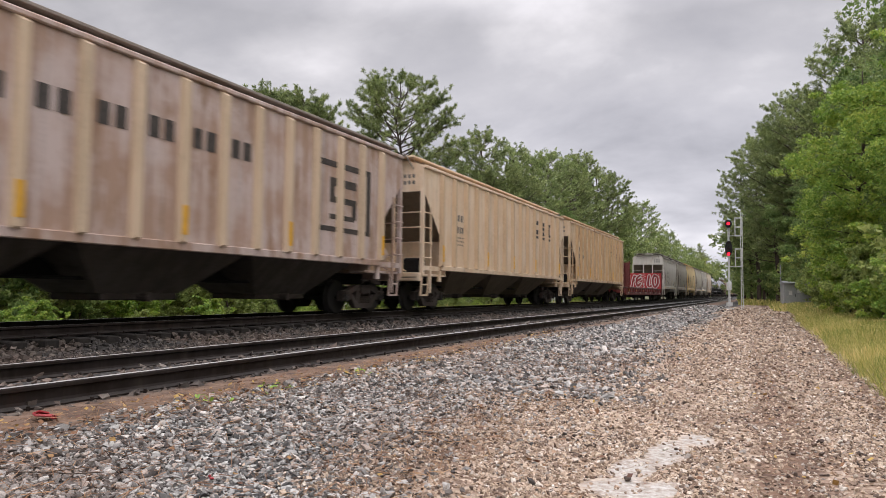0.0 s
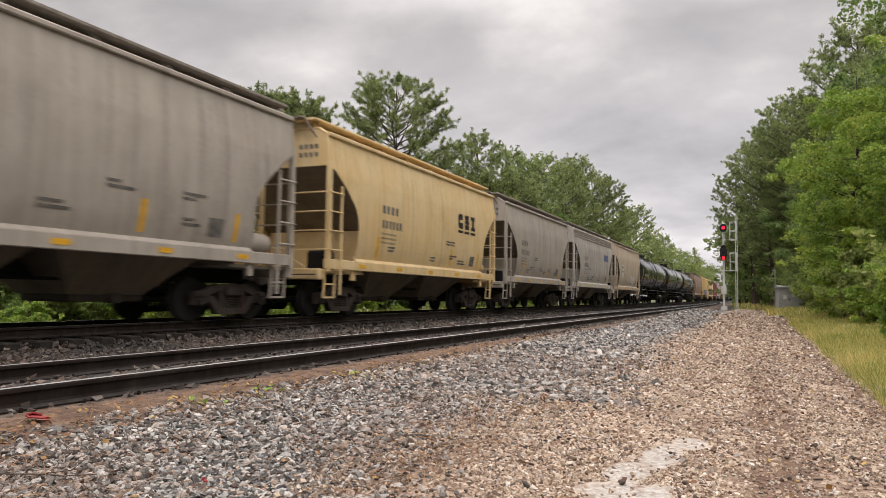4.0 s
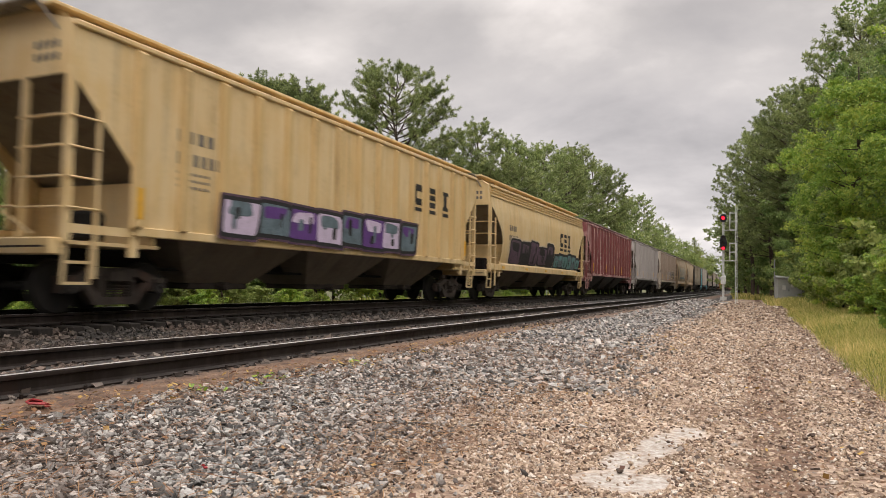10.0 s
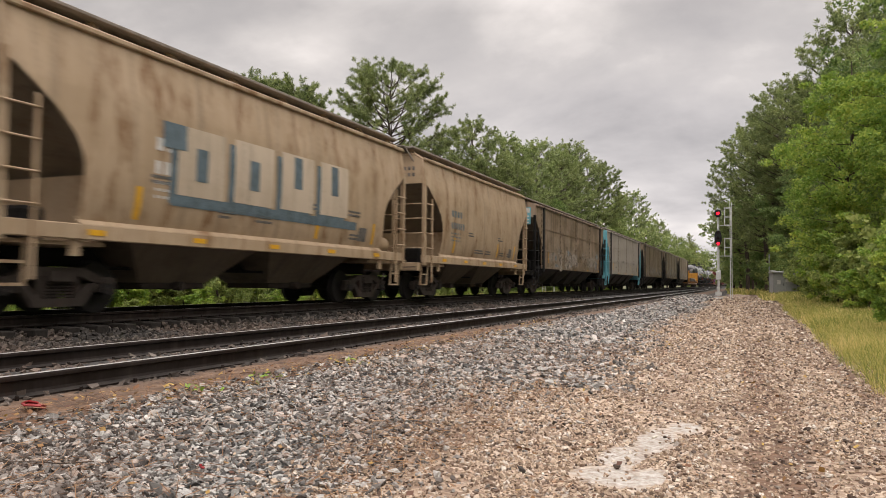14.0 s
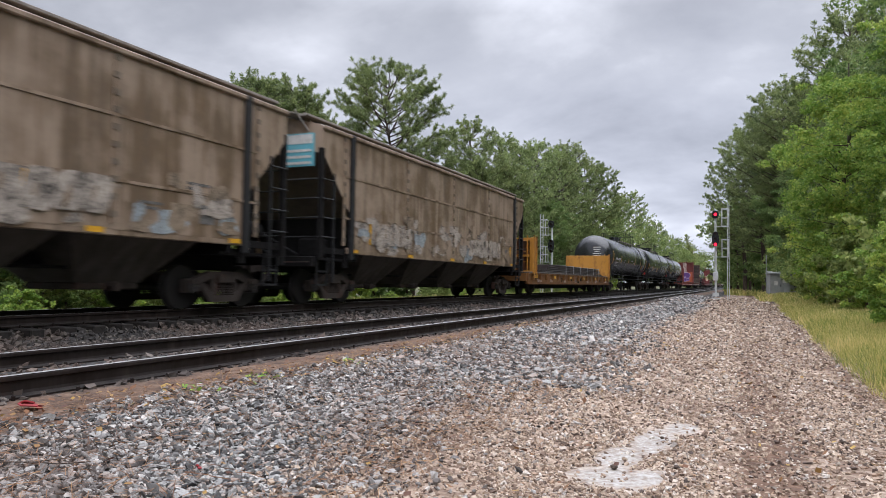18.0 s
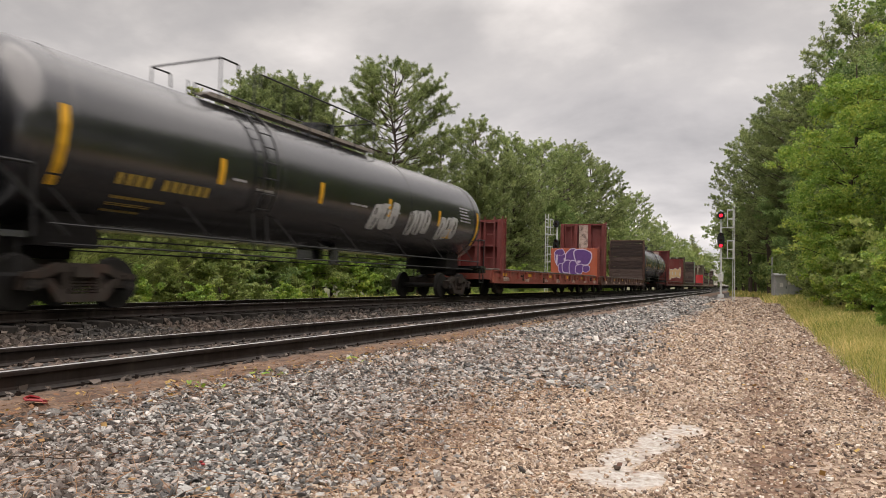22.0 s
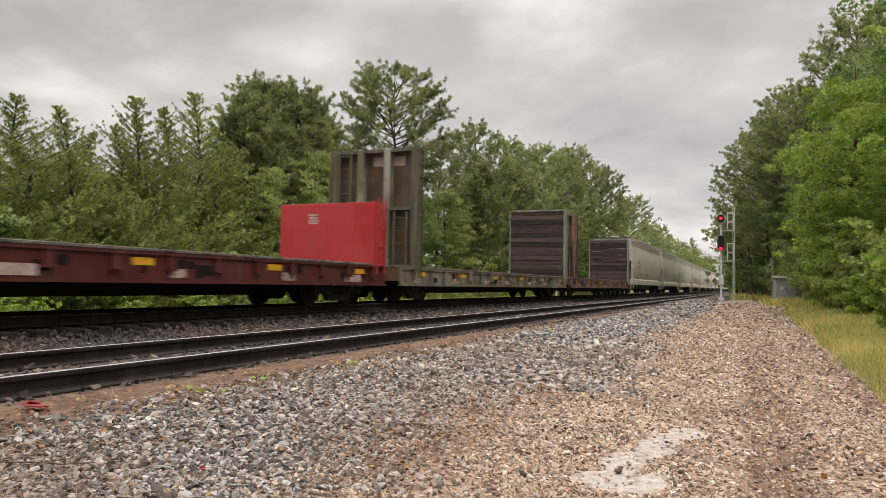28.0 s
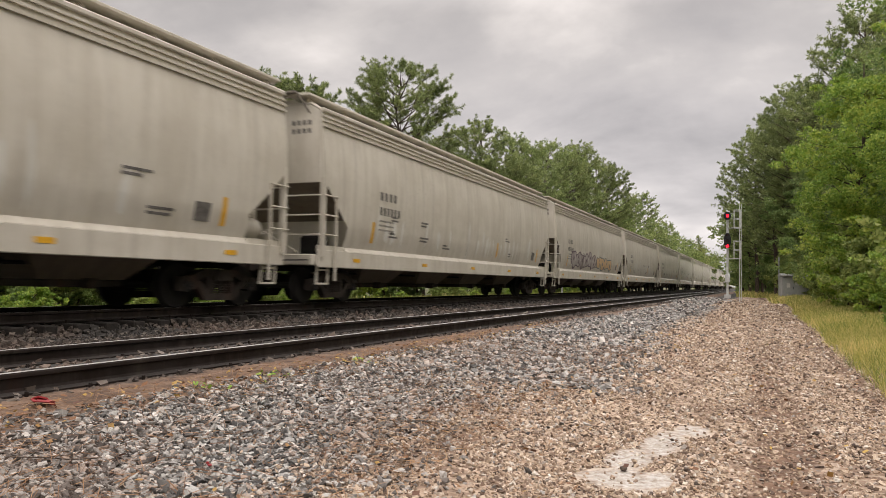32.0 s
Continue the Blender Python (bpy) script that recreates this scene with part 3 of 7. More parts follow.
def make_ground():
    xs = [-900, -400, -200, -120, -70, -40, -30, -26, -21, -17.5, -15.3, -14, -13, -12.4, -11, -9.3, -8.6, -8.1, -7.6, -7.1, -5.5, -4.4]
    xs += [-4.2 + 0.2 * i for i in range(43)] + [5, 6, 7.5, 9, 12, 20, 40, 80, 120, 400, 900]
    ys = [-900, -400, -150, -60, -30, -15, -8, -4, -2] + [0.25 * i for i in range(64)] + [16 + i for i in range(40)] + [60, 70, 80, 100, 130, 160, 200, 300, 450, 700, 1200, 2500]
    v = [(x, y, ground_z(x, y)) for y in ys for x in xs]
    n = len(xs)
    f = [(j * n + i, j * n + i + 1, j * n + n + i + 1, j * n + n + i) for j in range(len(ys) - 1) for i in range(n - 1)]
    me = bpy.data.meshes.new("ground")
    me.from_pydata(v, [], f)
    me.polygons.foreach_set("use_smooth", [True] * len(f))
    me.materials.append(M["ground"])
    tagged(new("ground", me), "gravel service road, grey ballast and grassy verge", "ground", kind="structure")


make_ground()


def rail_mesh(name, pts):
    """A flat-bottomed rail along points on its foot."""
    sec = [(-0.07, 0.0), (0.07, 0.0), (0.07, 0.012), (0.02, 0.03), (0.009, 0.05), (0.009, 0.122), (0.036, 0.135), (0.036, 0.157), (0.030, 0.17),
           (-0.030, 0.17), (-0.036, 0.157), (-0.036, 0.135), (-0.009, 0.122), (-0.009, 0.05), (-0.02, 0.03), (-0.07, 0.012)]
    b = Build()
    n = len(sec)
    for a, c in zip(pts, pts[1:]):
        vs = [(p[0] + s[0], p[1], p[2] + s[1]) for p in (a, c) for s in sec]
        for i in range(n):
            j = (i + 1) % n
            b.add([vs[i], vs[j], vs[n + j], vs[n + i]], [(0, 3, 2, 1)], 1 if i == 8 else 2 if i == 2 else 0)
    return b.mesh(name, [M["rail"], M["railtop"], M["railfoot"]])


def make_tracks():
    ys = [-60, -10, 40] + list(range(50, 241, 10))
    sid = tagged(new("siding_track"), "rusty siding track with polished rail heads on wooden ties", "railway track", kind="structure")
    for s in (-GAUGE, GAUGE):
        part("rail", rail_mesh("rail", [(siding_x(y) + s, y, SID_Z - 0.17) for y in ys]), sid)
    main = tagged(new("main_track"), "main line track on dark ballast with wooden ties", "railway track", kind="structure")
    for s in (-GAUGE, GAUGE):
        part("rail", rail_mesh("rail", [(MAIN + s, y, MAIN_Z - 0.17) for y in (-400, -60, 60, 400, 1500)]), main)
    tie = Build().box((0, 0, -0.09), (2.6, 0.23, 0.18), bev=0.015).mesh("tie", M["tie"])
    plate = Build().box((0, 0, 0.006), (0.36, 0.19, 0.016)).box((0.1, 0.05, 0.03), (0.02, 0.02, 0.05)).box((-0.1, -0.05, 0.03), (0.02, 0.02, 0.05)).mesh("tie_plate", M["rail"])
    r = random.Random(3)
    for par, z, y1, fx in ((sid, SID_Z - 0.172, 62, siding_x), (main, MAIN_Z - 0.172, 90, lambda y: MAIN)):
        y = 0.3
        while y < y1:
            x = fx(y) + r.uniform(-0.05, 0.05)
            part("tie", tie, par, pose(x, y, z - 0.012, 0, 0, r.uniform(-1.2, 1.2)))
            if y < 32:
                for s in (-GAUGE, GAUGE):
                    part("tie_plate", plate, par, (fx(y) + s, y, z - 0.022))
            y += 0.53 + r.uniform(-0.03, 0.03)
        far = Build()
        while y < 230:
            far.box((fx(y), y, z - 0.1), (2.6, 0.23, 0.18))
            y += 0.54
        part("far_ties", far.mesh("far_ties", M["tie"]), par, kind="stuff")


make_tracks()




def scatter(name, label, mat, regions, seed, flat=0.75, blocky=True, patchy=False, fade=None):
    """Loose stones: each a small irregular eight-cornered lump; regions are (x0, x1, y0, y1, count, size, lift)."""
    g = np.random.default_rng(seed)
    octa = np.array([(1, 0, 0), (-1, 0, 0), (0, 1, 0), (0, -1, 0), (0, 0, 1), (0, 0, -1)], float)
    tris = np.array([(0, 2, 4), (2, 1, 4), (1, 3, 4), (3, 0, 4), (2, 0, 5), (1, 2, 5), (3, 1, 5), (0, 3, 5)])
    if blocky:
        octa = np.array([(i, j, k) for k in (-1, 1) for (i, j) in ((-1, -1), (1, -1), (1, 1), (-1, 1))], float) * 0.72
        tris = np.array([(3, 2, 1, 0), (4, 5, 6, 7), (0, 1, 5, 4), (1, 2, 6, 5), (2, 3, 7, 6), (3, 0, 4, 7)])
    if blocky == "chunky":
        q = (1 + 5 ** 0.5) / 2
        octa = np.array([(-1, q, 0), (1, q, 0), (-1, -q, 0), (1, -q, 0), (0, -1, q), (0, 1, q), (0, -1, -q), (0, 1, -q), (q, 0, -1), (q, 0, 1), (-q, 0, -1), (-q, 0, 1)], float) / 1.9
        tris = np.array([(0, 11, 5), (0, 5, 1), (0, 1, 7), (0, 7, 10), (0, 10, 11), (1, 5, 9), (5, 11, 4), (11, 10, 2), (10, 7, 6), (7, 1, 8),
                         (3, 9, 4), (3, 4, 2), (3, 2, 6), (3, 6, 8), (3, 8, 9), (4, 9, 5), (2, 4, 11), (6, 2, 10), (8, 6, 7), (9, 8, 1)])
    nv, (nf, nc) = len(octa), tris.shape
    allv = []
    for x0, x1, y0, y1, cnt, size, lift in regions:
        x, y = g.uniform(x0, x1, cnt), g.uniform(y0, y1, cnt)
        if fade:
            # thins out sideways, with a ragged edge
            rag = np.array([0.5 * noise.noise((a * 0.8, c * 0.6, 9.0)) + 0.3 * noise.noise((a * 2.5, c * 2.0, 4.0)) for a, c in zip(x, y)])
            # the ballast's foot draws in towards the rail further along
            rag = rag + np.interp(y, [3, 5.5, 13, 25, 60], [0, 0.3, 0.75, 1.1, 1.4])
            keep = g.random(cnt) < np.clip((x + rag - fade[0]) / (fade[1] - fade[0]), 0, 1) ** 2.2
            x, y = x[keep], y[keep]
            cnt = len(x)
        z = np.array([ground_z(a, c) for a, c in zip(x, y)]) + lift
        for px, py, rx, ry in PUDDLES:
            wet = ((x - px) / rx) ** 2 + ((y - py) / ry) ** 2 < 1.15
            z[wet & (g.random(cnt) < 0.93)] -= 0.08
        if patchy:
            bare = np.array([noise.noise((a * 0.9, c * 0.55, 2.0)) + 0.5 * noise.noise((a * 3.1, c * 2.3, 5.0)) for a, c in zip(x, y)])
            bare += np.clip((x - 0.3) * 0.5, 0, 0.45) + np.where((abs(x - 0.12) < 0.3) & (y < 13), 0.5, 0.0)
            z[(bare > 0.12) & (g.random(cnt) < 0.68)] -= 0.1
        s = size * g.lognormal(0, 0.26, cnt)
        v = octa[None] * g.uniform(0.78, 1.12, (cnt, nv, 1)) + g.normal(0, 0.17, (cnt, nv, 3))
        if blocky == "chunky":
            # split faces: each stone is cut flat on three sides
            for _ in range(3):
                d = g.normal(size=(cnt, 1, 3))
                d /= np.linalg.norm(d, axis=2, keepdims=True)
                over = np.maximum((v * d).sum(2, keepdims=True) - g.uniform(0.35, 0.7, (cnt, 1, 1)), 0)
                v = v - d * over * 0.96
        v *= 0.6 * s[:, None, None]
        v *= np.stack([g.uniform(0.9, 1.5, cnt), g.uniform(0.7, 1.05, cnt), g.uniform(0.4, flat, cnt)], 1)[:, None, :]
        a, e, c = g.uniform(0, 6.28, cnt), g.normal(0, 0.5, cnt), g.normal(0, 0.5, cnt)
        ca, sa, ce, se, cc, sc = np.cos(a), np.sin(a), np.cos(e), np.sin(e), np.cos(c), np.sin(c)
        X, Y, Z = v[..., 0], v[..., 1], v[..., 2]
        Y, Z = Y * ce[:, None] - Z * se[:, None], Y * se[:, None] + Z * ce[:, None]
        X, Z = X * cc[:, None] - Z * sc[:, None], X * sc[:, None] + Z * cc[:, None]
        X, Y = X * ca[:, None] - Y * sa[:, None], X * sa[:, None] + Y * ca[:, None]
        allv.append(np.stack([X + x[:, None], Y + y[:, None], Z + (z + s * g.uniform(-0.12, 0.42, cnt))[:, None]], -1).reshape(-1, 3))
    v = np.concatenate(allv)
    k = len(v) // nv
    idx = (tris[None] + nv * np.arange(k)[:, None, None]).reshape(-1)
    me = bpy.data.meshes.new(name)
    me.vertices.add(len(v))
    me.vertices.foreach_set("co", v.reshape(-1))
    me.loops.add(len(idx))
    me.loops.foreach_set("vertex_index", idx.astype(np.int32))
    me.polygons.add(nf * k)
    me.polygons.foreach_set("loop_start", (nc * np.arange(nf * k)).astype(np.int32))
    me.polygons.foreach_set("use_smooth", np.zeros(nf * k, dtype=bool))
    me.materials.append(mat)
    me.update(calc_edges=True)
    me.validate()
    return tagged(new(name, me), label, "stones", kind="stuff")


def make_stones():
    scatter("ballast_shoulder", "grey crushed-stone ballast beside the siding", M["ballast"],
            [(-4.0, -0.3, 7, 13, 27500, 0.042, 0.0), (-4.1, -0.1, 13, 24, 26500, 0.048, 0.0), (-4.2, -0.2, 24, 40, 14000, 0.060, 0.0), (-4.8, -0.6, 40, 64, 6400, 0.09, 0.0), (-0.6, 1.2, 7, 12, 120, 0.028, 0.0), (-4.3, -3.8, 1.5, 20, 3800, 0.032, 0.0), (-4.35, -4.0, 2, 20, 350, 0.03, 0.0)], 11, 0.62, fade=(-0.35, -1.9))
    scatter("near_ballast", "grey angular crushed-stone ballast with pine straw", M["ballast"],
            [(-4.0, -0.5, 1.2, 4, 31000, 0.0315, 0.0), (-4.0, -0.5, 4, 7, 29000, 0.034, 0.0)], 17, 0.58, "chunky", fade=(-0.8, -2.6))
    scatter("track_ballast", "dark ballast between and under the tracks", M["dark_bal"],
            [(-9.0, -7.0, 2, 14, 12000, 0.042, 0.0), (-9.0, -7.0, 14, 40, 6000, 0.075, 0.0), (-7.0, -4.8, 2, 14, 4600, 0.045, -0.015), (-7.0, -4.45, 14, 34, 4000, 0.06, -0.015),
             (-4.6, -4.4, 34, 64, 300, 0.08, 0.0)], 12, 0.8)
    scatter("oily_ballast", "ballast along the main line ties, darkened as in shadow", M["shade_bal"], [(-10.1, -8.85, 1, 40, 9000, 0.055, 0.0), (-12.3, -10.1, 4, 40, 3500, 0.06, -0.01)], 15, 0.8)
    scatter("road_gravel", "tan and brown crushed gravel of the service road", M["gravel"],
            [(-3.2, 1.5, 2.0, 4.5, 42000, 0.0165, 0.0), (-3.2, 1.6, 4.5, 8, 46000, 0.019, 0.0), (-2.7, 1.7, 8, 14, 32500, 0.026, 0.0), (-2.3, 1.6, 14, 26, 12800, 0.038, 0.0), (-1.8, 1.5, 26, 40, 4500, 0.055, 0.0), (-2.5, 1.7, 40, 64, 3500, 0.08, 0.0), (-3.0, -1.9, 2, 12, 3000, 0.022, 0.012)], 13, 0.70, True, True, (-3.3, -1.4))


make_stones()


def make_litter():
    """Pine straw, fallen leaves and weeds on the stones."""
    g = np.random.default_rng(21)
    for name, mat, n, span, size, long, label, cat in (
            ("pine_straw", "straw", 12000, ((-4.5, -1.6), (1.6, 12)), 0.0013, 36, "brown pine straw scattered over ballast", "plant litter"),
            ("fallen_leaves", "litter", 1000, ((-4.5, 1.2), (1.8, 16)), 0.0085, 1.7, "yellow and brown leaves fallen on stones", "leaves"),
            ("verge_leaves", "litter", 900, ((-4.5, -3.9), (2.5, 16)), 0.0075, 2.2, "brown leaf litter beside the rail", "leaves"),
            ("ballast_weeds", "green_bit", 50, ((-4.4, -3.5), (3.0, 9)), 0.007, 3.0, "small green weeds beside the rail", "weeds")):
        x, y = g.uniform(*span[0], n), g.uniform(*span[1], n) if name != "ballast_weeds" else g.choice([4.6, 6.9, 5.4], n) + g.normal(0, 0.10, n)
        if name == "ballast_weeds":
            x = -4.1 + g.normal(0, 0.12, n)
        z = np.array([ground_z(a, c) for a, c in zip(x, y)]) + 0.028 + g.uniform(0, 0.02, n)
        a = g.uniform(0, 6.28, n)
        tilt = g.normal(0, 0.25, n)
        s = size * g.uniform(0.6, 1.4, n)
        u = np.stack([np.cos(a), np.sin(a), tilt], 1) * (s * long)[:, None]
        v = np.stack([-np.sin(a), np.cos(a), g.normal(0, 0.5, n)], 1) * s[:, None]
        tagged(new(name, quads_mesh(name, np.stack([x, y, z], 1), u, v, M[mat])), label, cat, kind="stuff")
    r = random.Random(6)
    for x, y, s in ((-2.70, 3.0, 0.014), (-2.98, 3.9, 0.0), (-4.47, 3.32, 0.085), (-4.34, 3.3, 0.016)):
        if not s:
            continue
        b = Build().box((0, 0, 0), (s * 2.4, s * 1.5, 0.012), bev=0.004).box((s * 0.8, 0.01, 0.01), (s, s * 0.8, 0.01), turn=pose(0, 0, 0, 10, 15, 20).to_3x3())
        tagged(new("plastic_scrap", b.mesh("plastic_scrap", M["redleaf"])), "small red plastic scrap lying on stones", "scrap").matrix_basis = pose(x, y, ground_z(x, y) + 0.035, 8, 5, r.uniform(0, 180))
    for x, y, s in ((-0.72, 4.2, 0.042), (-0.39, 4.35, 0.034), (-0.55, 5.1, 0.026), (0.02, 3.9, 0.03), (-0.25, 5.4, 0.022)):
        b = Build()
        t = Build().lathe([(-0.5, 0.3), (-0.2, 0.55), (0.1, 0.45), (0.3, 0.15)], 8, "z")
        b.add([(p[0] * s * r.uniform(0.8, 1.2), p[1] * s * r.uniform(0.8, 1.2), p[2] * s * 0.8) for p in t.v], t.f)
        tagged(new("clod", b.mesh("clod", M["bark"])), "dark clod of earth on the pale silt", "stone").matrix_basis = Matrix.Translation((x, y, ground_z(x, y) + 0.02))
    tw = Build().path([(-3.55, 2.45, 0.10), (-3.42, 2.58, 0.085), (-3.30, 2.62, 0.08), (-3.20, 2.74, 0.075)], 0.0035, 5).path([(-3.42, 2.58, 0.085), (-3.33, 2.70, 0.09)], 0.0025, 5)
    tagged(new("twig", tw.mesh("twig", M["bark"])), "thin dark twig lying on the ballast", "twig")

# ---- railway cars: rail top is z = 0, the car's middle y = 0, its front towards -y ----


def wheelset_mesh():
    b = Build()
    b.tube((-0.98, 0, 0), (0.98, 0, 0), 0.075, 10)
    prof = [(0.67, 0.10), (0.67, 0.16), (0.70, 0.18), (0.70, 0.36), (0.682, 0.40), (0.682, 0.455), (0.712, 0.455), (0.72, 0.428), (0.815, 0.42), (0.82, 0.37),
            (0.775, 0.35), (0.765, 0.20), (0.80, 0.17), (0.80, 0.10)]
    for s in (1, -1):
        b.lathe([(s * a, r) for a, r in prof], 20)
    for s in (1, -1):
        b.lathe([(s * 0.822, 0.415), (s * 0.822, 0.375)], 20, mat=0)
        b.tube((s * 0.9, 0, 0), (s * 1.13, 0, 0), 0.115, 12)
        for i in range(3):
            a = i * math.tau / 3
            b.tube((s * 1.13, 0.06 * math.cos(a), 0.06 * math.sin(a)), (s * 1.15, 0.06 * math.cos(a), 0.06 * math.sin(a)), 0.02, 6, mat=1)
    return b.mesh("wheelset", [M["wheel"], M["hub"]], True)


def sideframe_mesh():
    b = Build()
    x0, x1 = -0.08, 0.08
    b.prism([(-1.06, 0.58), (-0.78, 0.60), (-0.42, 0.74), (0.42, 0.74), (0.78, 0.60), (1.06, 0.58), (1.06, 0.46), (0.72, 0.47), (0.40, 0.60), (-0.40, 0.60), (-0.72, 0.47), (-1.06, 0.46)], x0, x1)
    b.prism([(-0.72, 0.50), (-0.56, 0.50), (-0.30, 0.26), (0.30, 0.26), (0.56, 0.50), (0.72, 0.50), (0.42, 0.13), (-0.42, 0.13)], x0, x1)
    for s in (-1, 1):
        b.box((0, s * 0.31, 0.44), (0.15, 0.09, 0.36))
        b.box((0, s * 1.03, 0.40), (0.16, 0.06, 0.16))
        b.box((0, s * 0.72, 0.42), (0.16, 0.07, 0.14))
        b.box((0.03, s * 0.885, 0.53), (0.20, 0.24, 0.07))
    b.box((0, 0, 0.60), (0.30, 0.46, 0.16))
    for i in (-0.17, 0, 0.17):
        for k in range(5):
            b.tube((0.02, i, 0.28 + 0.05 * k), (0.02, i, 0.305 + 0.05 * k), 0.072, 10)
        b.tube((0.02, i, 0.26), (0.02, i, 0.52), 0.045, 8)
    return b.mesh("sideframe", M["truck"], False)


def bolster_mesh():
    b = Build()
    b.box((0, 0, 0.60), (2.1, 0.36, 0.22), bev=0.03)
    b.tube((0, 0, 0.70), (0, 0, 0.80), 0.2, 14)
    for s in (-1, 1):
        b.box((0, s * 0.45, 0.45), (1.6, 0.08, 0.14))
        for q in (-0.74, 0.74):
            b.box((q, s * 0.46, 0.45), (0.1, 0.06, 0.32))
    return b.mesh("truck_bolster", M["truck"])


WHEELSET, SIDEFRAME, BOLSTER = wheelset_mesh(), sideframe_mesh(), bolster_mesh()
WHEELS = []


def truck(car, y):
    t = part("truck", BOLSTER, car, (0, y, 0))
    for s in (-1, 1):
        part("sideframe", SIDEFRAME, t, pose(s * 1.02, 0, 0, 0, 0, 0 if s > 0 else 180))
    for s in (-0.885, 0.885):
        WHEELS.append((part("wheelset", WHEELSET, t, (0, s, 0.42)), car, y + s))
    return t


def coupler_mesh():
    b = Build()
    b.box((0, 0.35, 0.86), (0.16, 0.7, 0.18), bev=0.02)
    b.box((0.06, 0.0, 0.86), (0.30, 0.22, 0.28), bev=0.04)
    b.path([(0.35, 0.35, 0.8), (0.38, 0.1, 0.5), (0.30, -0.08, 0.42)], 0.025)
    b.bar((0.2, 0.3, 1.0), (1.4, 0.45, 1.02), 0.03)
    return b.mesh("coupler", M["truck"])


COUPLER = coupler_mesh()


def couplers(car, L):
    part("coupler", COUPLER, car, pose(0, -L / 2, 0))
    part("coupler", COUPLER, car, pose(0, L / 2, 0, 0, 0, 180))


def ladder_mesh(h, w, n, mat, name="ladder"):
    """In the y-z plane, from z = 0 up."""
    b = Build()
    for y in (-w / 2, w / 2):
        b.bar((0, y, 0), (0, y, h), 0.035, 0.05)
    for i in range(n):
        z = (i + 0.5) * h / n
        b.tube((0.02, -w / 2, z), (0.02, w / 2, z), 0.014, 6)
    return b.mesh(name, mat)


class Side:
    """Outline of a car's side: half width at a height, and how far the side reaches at that height."""

    def __init__(self, levels, half, cut_z, inset, knee=None, curved=False):
        self.levels, self.half, self.cut_z, self.inset, self.curved = levels, half, cut_z, inset, curved
        self.z0 = levels[0][1]
        self.knee = knee or self.z0

    def x(self, z):
        for (xa, za), (xb, zb) in zip(self.levels, self.levels[1:]):
            if z <= zb:
                return xa + (xb - xa) * (z - za) / max(1e-6, zb - za)
        return self.levels[-1][0]

    def y(self, z):
        if z >= self.cut_z:
            return self.half
        f = min(1.0, (self.cut_z - z) / (self.cut_z - self.knee))
        return self.half - self.inset * (math.sin(f * math.pi / 2) if self.curved else f)


def body_mesh(side, name, mats, smooth, end_mat=0, deep=2.9):
    """Side sheets with cut-back ends, and the end slope sheets that run down between them."""
    b = Build()
    lv = [(side.x(z), z) for z in sorted({round(z, 3) for _, z in side.levels} | {round(side.cut_z + (side.knee - side.cut_z) * i / 6, 3) for i in range(7)})]
    cols = 8
    for (xa, za), (xb, zb) in zip(lv, lv[1:]):
        ya, yb = side.y(za), side.y(zb)
        for s in (1, -1):
            for i in range(cols):
                f0, f1 = -1 + 2 * i / cols, -1 + 2 * (i + 1) / cols
                q = [(s * xa, f0 * ya, za), (s * xa, f1 * ya, za), (s * xb, f1 * yb, zb), (s * xb, f0 * yb, zb)]
                b.add(q, [(0, 1, 2, 3) if s > 0 else (3, 2, 1, 0)])
        for s in (1, -1):
            if za >= side.cut_z - 1e-6:
                ea, eb = side.half, side.half
            else:
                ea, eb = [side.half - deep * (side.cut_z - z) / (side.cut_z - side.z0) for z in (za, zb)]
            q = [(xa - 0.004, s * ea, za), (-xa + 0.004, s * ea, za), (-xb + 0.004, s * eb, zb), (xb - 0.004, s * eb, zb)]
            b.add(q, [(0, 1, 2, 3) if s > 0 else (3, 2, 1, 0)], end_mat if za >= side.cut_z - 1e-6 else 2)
    x0, z0, y0 = lv[0][0], lv[0][1], side.half - deep
    b.add([(x0, -y0, z0), (-x0, -y0, z0), (-x0, y0, z0), (x0, y0, z0)], [(0, 1, 2, 3)])
    x0, z0, y0 = lv[-1][0], lv[-1][1], side.y(lv[-1][1])
    b.add([(x0, -y0, z0), (x0, y0, z0), (-x0, y0, z0), (-x0, -y0, z0)], [(0, 1, 2, 3)])
    me = b.mesh(name, mats)
    bm = bmesh.new()
    bm.from_mesh(me)
    bmesh.ops.remove_doubles(bm, verts=bm.verts, dist=0.001)
    bm.to_mesh(me)
    bm.free()
    if smooth:
        me.polygons.foreach_set("use_smooth", [True] * len(me.polygons))
        me.set_sharp_from_angle(angle=radians(32))
    return me


def patch(b, side, y0, y1, z0, z1, off=0.008, mat=0):
    """A thin painted panel that follows the side."""
    n = max(1, int((z1 - z0) / 0.25))
    for i in range(n):
        a, c = z0 + (z1 - z0) * i / n, z0 + (z1 - z0) * (i + 1) / n
        b.add([(side.x(a) + off, y0, a), (side.x(a) + off, y1, a), (side.x(c) + off, y1, c), (side.x(c) + off, y0, c)], [(0, 1, 2, 3)], mat)


